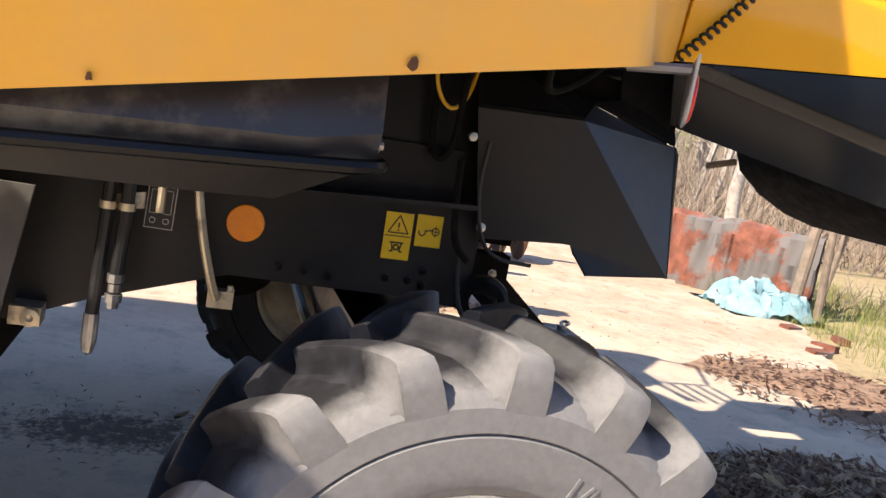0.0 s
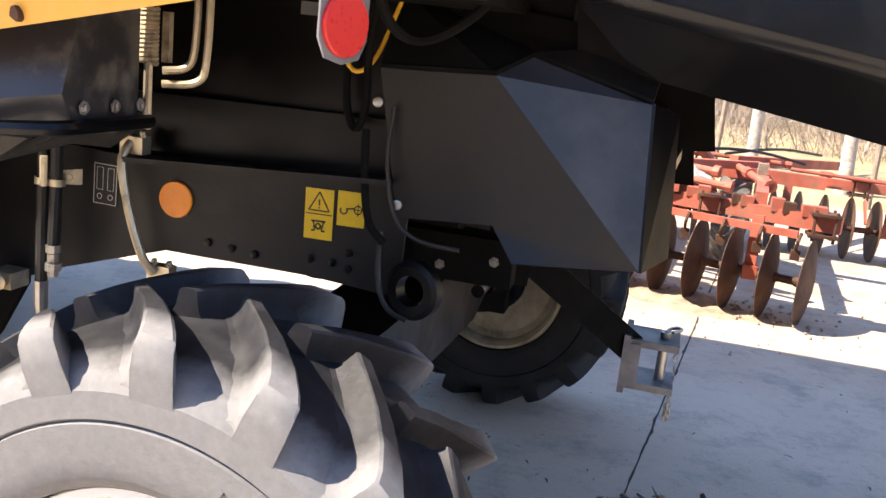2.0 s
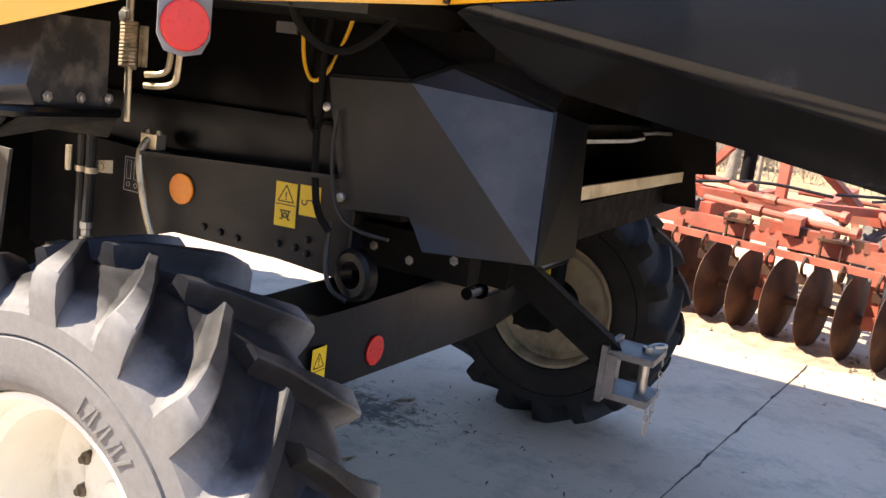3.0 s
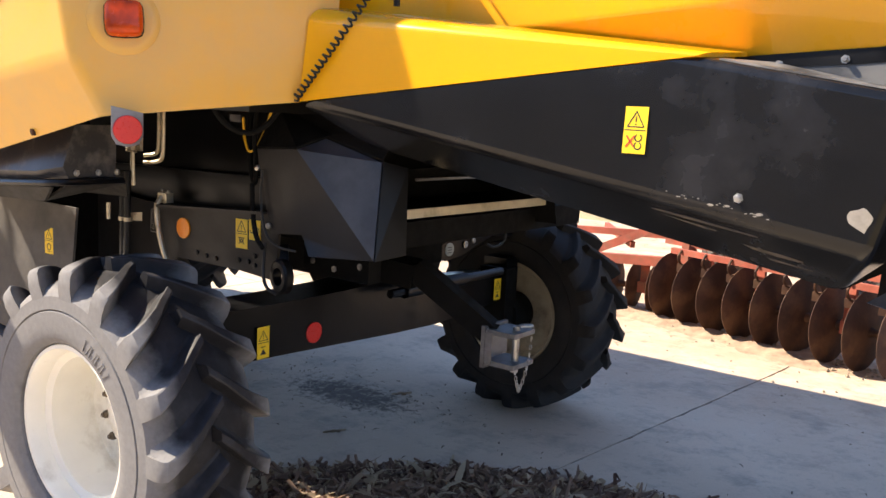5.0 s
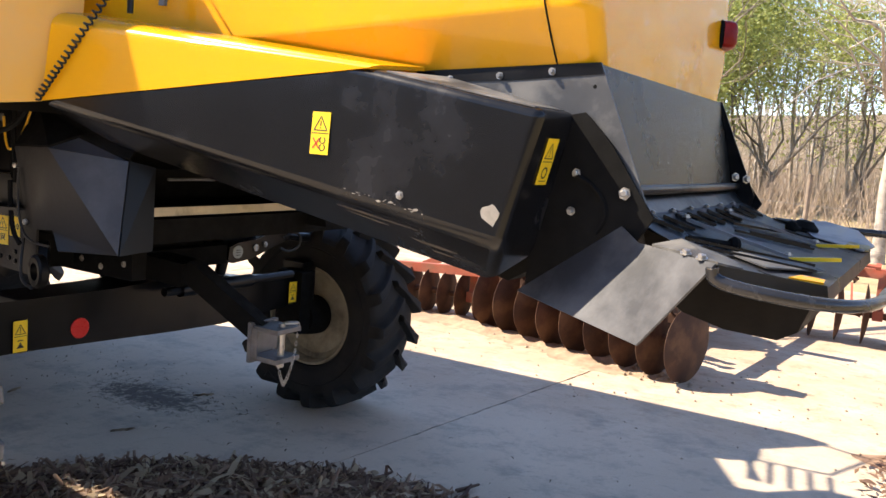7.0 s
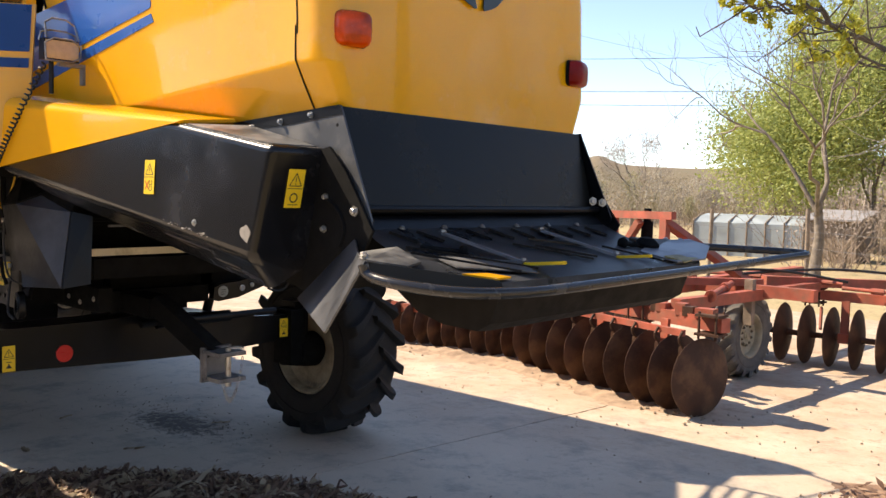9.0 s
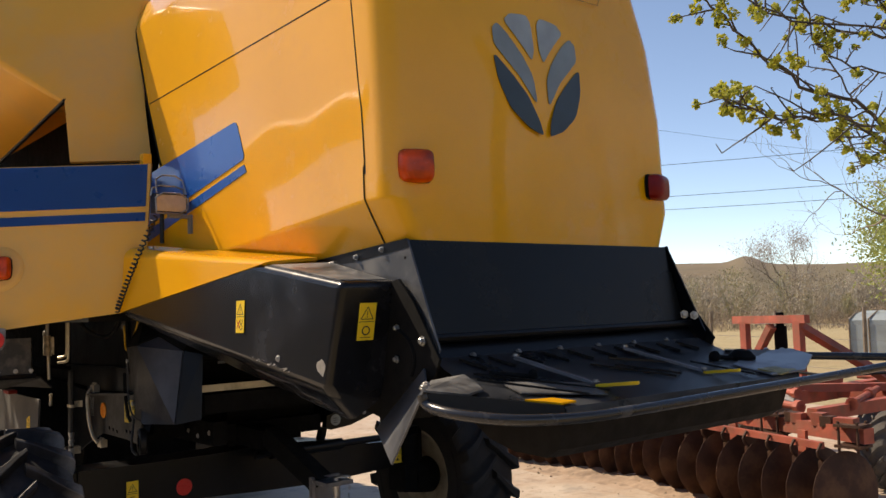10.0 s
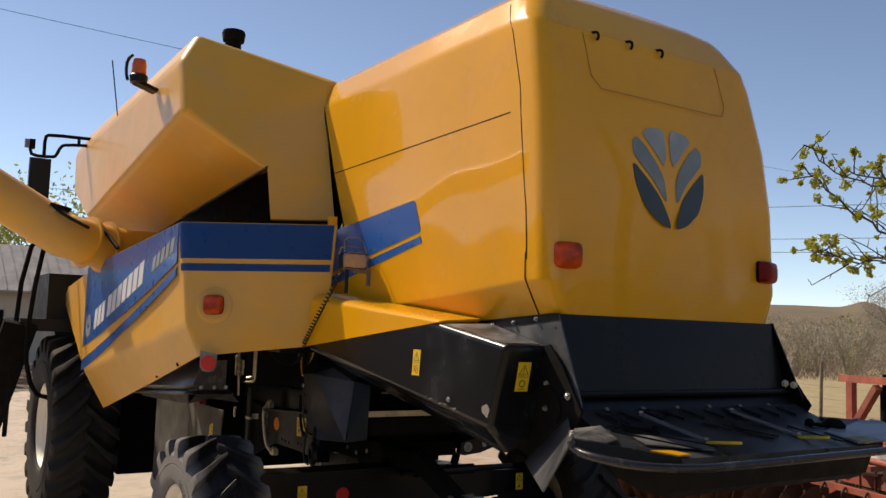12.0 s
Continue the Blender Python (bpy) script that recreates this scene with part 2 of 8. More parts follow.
def concrete():
    m, t, n, l, p = nodes_of("worn_concrete")
    vec = n.new("ShaderNodeTexCoord").outputs["Object"]

    def times(a, b):
        x = n.new("ShaderNodeMath")
        x.operation = "MULTIPLY"
        l.new(a, x.inputs[0])
        l.new(b, x.inputs[1])
        return x.outputs[0]

    def stretched(sx, sy, ox=0.0, oy=0.0):
        x = n.new("ShaderNodeMapping")
        x.inputs["Scale"].default_value = (sx, sy, 1)
        x.inputs["Location"].default_value = (ox, oy, 0)
        l.new(vec, x.inputs["Vector"])
        return x.outputs[0]

    col = add_mix(n, l, add_ramp(n, l, add_noise(n, l, vec, 0.7, 6), 0.32, 0.68), (0.50, 0.41, 0.315), (0.62, 0.52, 0.405))
    # stains and sand grains
    col = add_mix(n, l, add_ramp(n, l, add_noise(n, l, vec, 2.3, 9, 0.72), 0.50, 0.66, 0, 0.68), col, (0.25, 0.235, 0.205))
    col = add_mix(n, l, add_ramp(n, l, add_noise(n, l, vec, 9.0, 8, 0.75), 0.55, 0.72, 0, 0.6), col, (0.22, 0.20, 0.175))
    col = add_mix(n, l, add_ramp(n, l, add_noise(n, l, vec, 6.0, 8, 0.7), 0.60, 0.75, 0, 0.6), col, (0.62, 0.57, 0.49))
    col = add_mix(n, l, add_ramp(n, l, add_noise(n, l, vec, 130.0, 3), 0.6, 0.72, 0, 0.5), col, (0.17, 0.16, 0.15))
    # dry soil spread by the implement
    sep = n.new("ShaderNodeSeparateXYZ")
    l.new(vec, sep.inputs[0])
    far = add_ramp(n, l, sep.outputs["Y"], 5.0, 6.8)
    soil = times(far, add_ramp(n, l, add_noise(n, l, vec, 1.3, 9, 0.7), 0.36, 0.60, 0.15, 0.9))
    col = add_mix(n, l, soil, col, (0.42, 0.295, 0.20))
    crumbs = times(far, add_ramp(n, l, add_noise(n, l, vec, 5.0, 9, 0.75), 0.53, 0.66, 0, 0.75))
    col = add_mix(n, l, crumbs, col, (0.24, 0.155, 0.10))
    # oily litter trodden in under the axle, one patch
    d = n.new("ShaderNodeVectorMath")
    d.operation = "LENGTH"
    l.new(stretched(1.25, 2.6, 0.15, -9.95), d.inputs[0])
    near = add_ramp(n, l, d.outputs["Value"], 0.25, 1.15, 1, 0)
    mixed = n.new("ShaderNodeMath")
    mixed.operation = "ADD"
    l.new(add_noise(n, l, vec, 16.0, 9, 0.8), mixed.inputs[0])
    l.new(add_ramp(n, l, near, 0, 1, -0.22, 0.14), mixed.inputs[1])
    col = add_mix(n, l, add_ramp(n, l, mixed.outputs[0], 0.50, 0.62, 0, 0.9), col, (0.055, 0.045, 0.04))
    l.new(col, p.inputs["Base Color"])
    p.inputs["Roughness"].default_value = 0.85
    b = n.new("ShaderNodeBump")
    b.inputs["Strength"].default_value, b.inputs["Distance"].default_value = 0.45, 0.012
    l.new(add_noise(n, l, vec, 30, 10, 0.75), b.inputs["Height"])
    l.new(b.outputs[0], p.inputs["Normal"])
    return m


def field():
    m, t, n, l, p = nodes_of("dry_grass_ground")
    vec = n.new("ShaderNodeTexCoord").outputs["Object"]
    col = add_mix(n, l, add_ramp(n, l, add_noise(n, l, vec, 0.09, 6), 0.35, 0.65), (0.36, 0.27, 0.145), (0.42, 0.34, 0.19))
    col = add_mix(n, l, add_ramp(n, l, add_noise(n, l, vec, 1.2, 8, 0.7), 0.5, 0.72, 0, 0.7), col, (0.17, 0.17, 0.055))
    col = add_mix(n, l, add_ramp(n, l, add_noise(n, l, vec, 14, 6, 0.7), 0.5, 0.7, 0, 0.6), col, (0.17, 0.115, 0.07))
    l.new(col, p.inputs["Base Color"])
    p.inputs["Roughness"].default_value = 0.95
    b = n.new("ShaderNodeBump")
    b.inputs["Strength"].default_value, b.inputs["Distance"].default_value = 0.5, 0.05
    l.new(add_noise(n, l, vec, 12, 8, 0.7), b.inputs["Height"])
    l.new(b.outputs[0], p.inputs["Normal"])
    return m


def hillside():
    m, t, n, l, p = nodes_of("scrubby_hillside")
    vec = n.new("ShaderNodeTexCoord").outputs["Object"]
    col = add_mix(n, l, add_ramp(n, l, add_noise(n, l, vec, 0.02, 7), 0.35, 0.65), (0.19, 0.135, 0.08), (0.155, 0.125, 0.065))
    col = add_mix(n, l, add_ramp(n, l, add_noise(n, l, vec, 0.16, 8, 0.7), 0.48, 0.66, 0, 0.8), col, (0.13, 0.105, 0.07))
    col = add_mix(n, l, add_ramp(n, l, add_noise(n, l, vec, 0.3, 8, 0.7), 0.6, 0.7, 0, 0.7), col, (0.24, 0.20, 0.145))
    l.new(col, p.inputs["Base Color"])
    p.inputs["Roughness"].default_value = 1.0
    return m


CONCRETE, FIELD, HILL = concrete(), field(), hillside()


# ---- mesh helpers ----
V = Vector


def thing(name, at, label, category, group="", kind=""):
    ob = new(name)
    ob.location = at
    ob.empty_display_size = 0.2
    return tagged(ob, label, category, group, kind)


def mesh_of(name, bm, material, angle=32, recalc=True):
    if recalc:
        bmesh.ops.recalc_face_normals(bm, faces=bm.faces[:])
    me = bpy.data.meshes.new(name)
    bm.to_mesh(me)
    bm.free()
    me.materials.append(material)
    me.polygons.foreach_set("use_smooth", [True] * len(me.polygons))
    me.set_sharp_from_angle(angle=radians(angle))
    return me


def part(name, bm, material, parent, label="", angle=32):
    """One mesh under a thing or a part. Its vertices are in world metres where the thing stands unturned."""
    me = bm if isinstance(bm, bpy.types.Mesh) else mesh_of(name, bm, material, angle)
    ob = new(name, me)
    if len(me.polygons) > 12 and not isinstance(bm, bpy.types.Mesh):
        # flat faces stay flat beside rounded folds
        wn_mod = ob.modifiers.new("even_normals", "WEIGHTED_NORMAL")
        wn_mod.keep_sharp = True
        wn_mod.weight = 80
    ob.parent = parent
    if parent is not None and parent.type == "EMPTY":
        ob.matrix_parent_inverse = Matrix.Translation(-V(parent.location))
    return tagged(ob, label)


def loose(name, bm, material, label, category, group="", kind="", angle=32):
    ob = new(name, mesh_of(name, bm, material, angle))
    return tagged(ob, label, category, group, kind)


def face(bm, pts):
    return bm.faces.new([bm.verts.new(p) for p in pts])


def box(bm, a, b):
    x0, y0, z0 = a
    x1, y1, z1 = b
    v = [bm.verts.new(p) for p in ((x0, y0, z0), (x1, y0, z0), (x1, y1, z0), (x0, y1, z0), (x0, y0, z1), (x1, y0, z1), (x1, y1, z1), (x0, y1, z1))]
    for f in ((0, 3, 2, 1), (4, 5, 6, 7), (0, 1, 5, 4), (1, 2, 6, 5), (2, 3, 7, 6), (3, 0, 4, 7)):
        bm.faces.new([v[i] for i in f])
    return v


def beam(bm, a, b, w, h, up=(0, 0, 1)):
    """A bar of rectangular section from a to b."""
    a, b = V(a), V(b)
    d = (b - a).normalized()
    s = d.cross(V(up)).normalized() * (w / 2)
    u = s.cross(d).normalized() * (h / 2)
    q = [bm.verts.new(e + i * s + j * u) for e in (a, b) for i, j in ((-1, -1), (1, -1), (1, 1), (-1, 1))]
    for f in ((3, 2, 1, 0), (4, 5, 6, 7), (0, 1, 5, 4), (1, 2, 6, 5), (2, 3, 7, 6), (3, 0, 4, 7)):
        bm.faces.new([q[i] for i in f])
    return q


def slab(bm, pts, push):
    """A flat polygon given a thickness by the vector push."""
    a = [bm.verts.new(p) for p in pts]
    b = [bm.verts.new(V(p) + V(push)) for p in pts]
    bm.faces.new(a)
    bm.faces.new(b[::-1])
    for i in range(len(a)):
        j = (i + 1) % len(a)
        bm.faces.new((a[i], b[i], b[j], a[j]))


def soften(bm, width=0.006, segments=2, angle=25):
    es = [e for e in bm.edges if len(e.link_faces) == 2 and e.calc_face_angle(0) > radians(angle)]
    bmesh.ops.bevel(bm, geom=es, offset=width, segments=segments, affect="EDGES", profile=0.5)


def tube(bm, pts, r, n=10, caps=True, smooth=0):
    """A round bar or hose along points; smooth rounds its bends."""
    pts = [V(p) for p in pts]
    for _ in range(smooth):
        q = [pts[0]]
        for a, b in zip(pts, pts[1:]):
            q += [a.lerp(b, 0.25), a.lerp(b, 0.75)]
        pts = q + [pts[-1]]
    rad = r if isinstance(r, (list, tuple)) else None
    rings, side = [], None
    for i, p in enumerate(pts):
        d = (pts[min(i + 1, len(pts) - 1)] - pts[max(i - 1, 0)]).normalized()
        if side is None:
            side = d.orthogonal().normalized()
        side = (side - d * side.dot(d)).normalized()
        up = d.cross(side)
        rr = r if rad is None else rad[0] + (rad[1] - rad[0]) * i / (len(pts) - 1)
        rings.append([bm.verts.new(p + (side * math.cos(2 * math.pi * k / n) + up * math.sin(2 * math.pi * k / n)) * rr) for k in range(n)])
    for a, b in zip(rings, rings[1:]):
        for k in range(n):
            bm.faces.new((a[k], a[(k + 1) % n], b[(k + 1) % n], b[k]))
    if caps:
        bm.faces.new(rings[0][::-1])
        bm.faces.new(rings[-1])


def lathe(bm, profile, at, axis, n=40, close=False):
    """Turns a profile of (along the axis, radius) about an axis through the point at."""
    at, axis = V(at), V(axis).normalized()
    s = axis.orthogonal().normalized()
    u = axis.cross(s)
    rings = []
    for a, r in profile:
        if r < 1e-5:
            rings.append([bm.verts.new(at + axis * a)])
        else:
            rings.append([bm.verts.new(at + axis * a + (s * math.cos(2 * math.pi * k / n) + u * math.sin(2 * math.pi * k / n)) * r) for k in range(n)])
    pairs = list(zip(rings, rings[1:])) + ([(rings[-1], rings[0])] if close else [])
    for a, b in pairs:
        for k in range(n):
            j = (k + 1) % n
            if len(a) == 1 and len(b) == 1:
                continue
            if len(a) == 1:
                bm.faces.new((a[0], b[j], b[k]))
            elif len(b) == 1:
                bm.faces.new((a[k], a[j], b[0]))
            else:
                bm.faces.new((a[k], a[j], b[j], b[k]))


def bolt(bm, at, axis, r=0.012, h=0.008):
    """A hexagon head on a washer."""
    at, axis = V(at), V(axis).normalized()
    lathe(bm, [(0, 0), (0, r * 1.5), (h * 0.3, r * 1.5), (h * 0.3, r), (h, r * 0.95), (h * 1.15, r * 0.7), (h * 1.15, 0)], at, axis, 6)


def disc(bm, at, axis, r, h, n=28, dome=0.0):
    lathe(bm, [(0, 0), (0, r), (h * 0.7, r), (h, r * 0.94), (h + dome, 0)], at, axis, n)


def skin(bm, rings, caps=True):
    rows = [[bm.verts.new(p) for p in r] for r in rings]
    n = len(rows[0])
    for a, b in zip(rows, rows[1:]):
        for k in range(n):
            bm.faces.new((a[k], a[(k + 1) % n], b[(k + 1) % n], b[k]))
    if caps:
        bm.faces.new(rows[0][::-1])
        bm.faces.new(rows[-1])
    return rows


def shell(polys, thick, bevel=0.0, segs=3, inside=(0.3, 3.1, 2.0)):
    """A sheet of polygons sharing their corners, rounded at the folds and given a thickness."""
    bm = bmesh.new()
    seen = {}
    for poly in polys:
        vs = []
        for p in poly:
            k = tuple(round(c, 3) for c in p)
            if k not in seen:
                seen[k] = bm.verts.new(p)
            vs.append(seen[k])
        bm.faces.new(vs)
    bmesh.ops.recalc_face_normals(bm, faces=bm.faces[:])
    if sum(f.normal.dot(f.calc_center_median() - V(inside)) * f.calc_area() for f in bm.faces) < 0:
        bmesh.ops.reverse_faces(bm, faces=bm.faces[:])
    if bevel:
        es = [e for e in bm.edges if len(e.link_faces) == 2 and e.calc_face_angle(0) > radians(6)]
        bmesh.ops.bevel(bm, geom=es, offset=bevel, segments=segs, affect="EDGES", profile=0.5)
    bmesh.ops.triangulate(bm, faces=[f for f in bm.faces if len(f.verts) > 4])
    bmesh.ops.solidify(bm, geom=bm.faces[:], thickness=thick)
    return bm


class Plane:
    """A sticker's sheet: an origin, a right and an up direction on a surface, and the way out of it."""

    def __init__(self, at, right, up=(0, 0, 1)):
        self.o = V(at)
        self.r = V(right).normalized()
        self.n = self.r.cross(V(up)).normalized()
        self.u = self.n.cross(self.r).normalized()

    def p(self, x, y, out=0.0):
        return self.o + self.r * x + self.u * y + self.n * out

    def poly(self, bm, pts, lo, hi):
        slab(bm, [self.p(x, y, hi) for x, y in pts], self.n * (lo - hi))

    def rect(self, bm, x0, y0, x1, y1, lo, hi):
        self.poly(bm, [(x0, y0), (x1, y0), (x1, y1), (x0, y1)], lo, hi)

    def ring(self, bm, x, y, r0, r1, lo, hi, n=16, a0=0.0, a1=360.0):
        k = n if a1 - a0 >= 360 else n + 1
        c = [radians(a0 + (a1 - a0) * i / n) for i in range(k)]
        for i in range(n):
            a, b = c[i], c[(i + 1) % len(c)]
            self.poly(bm, [(x + r0 * math.cos(a), y + r0 * math.sin(a)), (x + r1 * math.cos(a), y + r1 * math.sin(a)),
                           (x + r1 * math.cos(b), y + r1 * math.sin(b)), (x + r0 * math.cos(b), y + r0 * math.sin(b))], lo, hi)

    def line(self, bm, pts, w, lo, hi):
        for (x0, y0), (x1, y1) in zip(pts, pts[1:]):
            d = math.hypot(x1 - x0, y1 - y0) or 1
            a, b = -(y1 - y0) / d * w / 2, (x1 - x0) / d * w / 2
            self.poly(bm, [(x0 - a, y0 - b), (x1 - a, y1 - b), (x1 + a, y1 + b), (x0 + a, y0 + b)], lo, hi)


def triangle_sign(pl, bm, x, y, s, lo, hi, w):
    a, b, c = (x - s / 2, y), (x + s / 2, y), (x, y + s * 0.87)
    pl.line(bm, [a, b, c, a], w, lo, hi)


def sticker(parent, at, right, w, h, kind, up=(0, 0, 1)):
    """A warning label with its pictograms; at is its top left corner, w by h metres."""
    pl = Plane(at, right, up)
    bm = bmesh.new()
    pl.rect(bm, 0, -h, w, 0, 0.0, 0.0012)
    ob = part("sticker", bm, STICKER, parent, "yellow warning sticker with black pictograms")
    bm = bmesh.new()
    lo, hi = 0.0012, 0.0018
    t = w * 0.035
    if kind == "hook":
        pl.ring(bm, w * 0.24, -h * 0.55, w * 0.10, w * 0.15, lo, hi, 12, 150, 400)
        pl.line(bm, [(w * 0.36, -h * 0.50), (w * 0.66, -h * 0.46)], w * 0.05, lo, hi)
        pl.ring(bm, w * 0.76, -h * 0.5, w * 0.12, w * 0.16, lo, hi, 14)
        pl.line(bm, [(w * 0.62, -h * 0.5), (w * 0.9, -h * 0.5)], w * 0.03, lo, hi)
        pl.line(bm, [(w * 0.76, -h * 0.32), (w * 0.76, -h * 0.68)], w * 0.03, lo, hi)
    else:
        m = h / 2
        pl.line(bm, [(w * 0.04, -m), (w * 0.96, -m)], t, lo, hi)
        triangle_sign(pl, bm, w * 0.5, -m + m * 0.14, w * 0.72, lo, hi, t * 1.3)
        pl.line(bm, [(w * 0.5, -m * 0.42), (w * 0.5, -m * 0.66)], t * 1.4, lo, hi)
        pl.rect(bm, w * 0.47, -m * 0.78, w * 0.53, -m * 0.72, lo, hi)
        if kind == "clamp":
            pl.line(bm, [(w * 0.25, -m * 1.28), (w * 0.75, -m * 1.28)], t * 1.6, lo, hi)
            pl.line(bm, [(w * 0.32, -m * 1.28), (w * 0.38, -m * 1.66), (w * 0.26, -m * 1.66)], t * 1.4, lo, hi)
            pl.line(bm, [(w * 0.68, -m * 1.28), (w * 0.62, -m * 1.66), (w * 0.74, -m * 1.66)], t * 1.4, lo, hi)
            pl.ring(bm, w * 0.5, -m * 1.48, w * 0.06, w * 0.12, lo, hi, 10)
        elif kind == "jack":
            pl.poly(bm, [(w * 0.25, -m * 1.75), (w * 0.75, -m * 1.75), (w * 0.5, -m * 1.38)], lo, hi)
            pl.rect(bm, w * 0.3, -m * 1.3, w * 0.7, -m * 1.24, lo, hi)
        elif kind == "belt":
            pl.ring(bm, w * 0.66, -m * 1.32, w * 0.12, w * 0.17, lo, hi, 12, 120, 420)
            pl.ring(bm, w * 0.66, -m * 1.66, w * 0.12, w * 0.17, lo, hi, 12, 120, 420)
        else:
            pl.ring(bm, w * 0.5, -m * 1.48, w * 0.18, w * 0.25, lo, hi, 16)
            pl.rect(bm, w * 0.2, -m * 1.86, w * 0.8, -m * 1.82, lo, hi)
    part("pictogram", bm, INK, ob)
    if kind == "belt":
        bm = bmesh.new()
        pl.line(bm, [(w * 0.14, -h * 0.62), (w * 0.5, -h * 0.86)], w * 0.06, 0.0018, 0.0024)
        pl.line(bm, [(w * 0.14, -h * 0.86), (w * 0.5, -h * 0.62)], w * 0.06, 0.0018, 0.0024)
        part("cross_mark", bm, RED_INK, ob)
    return ob


# ---- wheels ----
def tyre_mesh(R, W, rim, lug, material):
    """The tyre's carcass. Its axle lies along y."""
    rc = R - lug
    bm = bmesh.new()
    h = rc - rim
    half = [(0.36, rim - 0.012), (0.40, rim + 0.012), (0.455, rim + 0.06 * h), (0.485, rim + 0.13 * h), (0.492, rim + 0.16 * h), (0.50, rim + 0.30 * h),
            (0.497, rim + 0.50 * h), (0.497, rim + 0.515 * h), (0.478, rim + 0.53 * h), (0.494, rim + 0.55 * h), (0.490, rim + 0.73 * h), (0.484, rim + 0.745 * h), (0.462, rim + 0.81 * h), (0.425, rim + 0.86 * h), (0.35, rim + 0.92 * h), (0.25, rim + 0.965 * h), (0.1, rc)]
    prof = [(-a * W, r) for a, r in half] + [(a * W, r) for a, r in half[::-1]]
    lathe(bm, prof, (0, 0, 0), (0, 1, 0), 96)
    return mesh_of("wheel", bm, material, 28)


def lug_mesh(R, W, rim, lug, material, swing, s):
    """One slanted lug of the tread, on the side s, at the top of the wheel."""
    bm = bmesh.new()

    def at(phi, r, y):
        return V((r * math.sin(phi), y, r * math.cos(phi)))

    sc = R / 0.6
    h = R - lug - rim
    g = 1 if swing > 0 else -1
    rows = []
    # across the tread: how far out, how far round, drop of the crest, half width, height of the foot, spread of the foot
    for y, f, drop, b, foot, spread in ((-0.03, 0.0, 0.0, 0.015, 1.0, 0.9), (0.10, 0.28, 0.0, 0.017, 1.0, 1.0), (0.20, 0.52, 0.002, 0.020, 0.98, 1.1), (0.33, 0.78, 0.005, 0.025, 0.93, 1.1),
                                        (0.43, 0.94, 0.010, 0.029, 0.855, 1.0), (0.474, 1.0, 0.016, 0.0315, 0.78, 0.85), (0.496, 1.01, 0.030, 0.034, 0.757, 0.55), (0.504, 1.02, 0.070, 0.040, 0.745, 0.4), (0.487, 1.03, 0.138, 0.048, 0.70, 0.2)):
        phi = radians(swing) * f
        rt = R - drop * sc
        rb = min(rim + foot * h, rt) - 0.003
        yb = min(y, 0.472)
        ym = (y + yb) / 2
        u = sc / R
        # a hollow slope on the trailing side, a steep wall on the other
        rows.append([at(phi - g * u * (b + 0.052 * spread), rb, s * yb * W), at(phi - g * u * (b + 0.026 * spread), rb + (rt - rb) * 0.13, s * (0.8 * yb + 0.2 * y) * W),
                     at(phi - g * u * (b + 0.011 * spread), rb + (rt - rb) * 0.45, s * ym * W), at(phi - g * u * (b + 0.002), rt - 0.004, s * (y - 0.001) * W), at(phi - g * u * (b - 0.004), rt, s * y * W),
                     at(phi + g * u * (b - 0.004), rt, s * y * W), at(phi + g * u * (b + 0.002), rt - 0.004, s * (y - 0.001) * W),
                     at(phi + g * u * (b + 0.006 * spread), rb + (rt - rb) * 0.3, s * ym * W), at(phi + g * u * (b + 0.014 * spread), rb, s * yb * W)])
    vs = [[bm.verts.new(p) for p in r] for r in rows]
    for a, b in zip(vs, vs[1:]):
        for i in range(8):
            bm.faces.new((a[i], a[i + 1], b[i + 1], b[i]))
    bm.faces.new(vs[0][::-1])
    bm.faces.new(vs[-1])
    return mesh_of("lug", bm, material, 32)


def rim_mesh(rim, W, dish, material):
    """A pressed steel rim. The outer face looks to -y."""
    bm = bmesh.new()
    w = 0.40 * W
    lathe(bm, [(-w, rim + 0.012), (-w - 0.014, rim + 0.008), (-w - 0.016, rim - 0.006), (-w + 0.004, rim - 0.02), (-w + 0.05, rim - 0.024), (-w + 0.062, rim - 0.05),
               (-dish, rim - 0.055), (-dish + 0.012, rim - 0.08), (-dish + 0.01, 0.55 * rim), (-dish - 0.02, 0.42 * rim), (-dish - 0.022, 0.1), (-dish - 0.022, 0.0)],
          (0, 0, 0), (0, 1, 0), 64)
    lathe(bm, [(w, rim + 0.012), (w + 0.014, rim + 0.008), (w + 0.016, rim - 0.006), (w - 0.004, rim - 0.02), (w - 0.05, rim - 0.024), (w - 0.062, rim - 0.05),
               (-dish + 0.03, rim - 0.055), (-dish + 0.03, 0.6 * rim), (-dish + 0.01, 0.4 * rim), (-dish + 0.01, 0.0)], (0, 0, 0), (0, 1, 0), 64)
    return mesh_of("rim", bm, material, 30)


def hub_mesh(rim, dish, material):
    bm = bmesh.new()
    lathe(bm, [(-dish - 0.02, 0.24 * rim), (-dish - 0.032, 0.235 * rim), (-dish - 0.036, 0.17 * rim), (-dish - 0.045, 0.155 * rim), (-dish - 0.048, 0.12 * rim), (-dish - 0.048, 0)],
          (0, 0, 0), (0, 1, 0), 32)
    return mesh_of("hub", bm, material, 35)


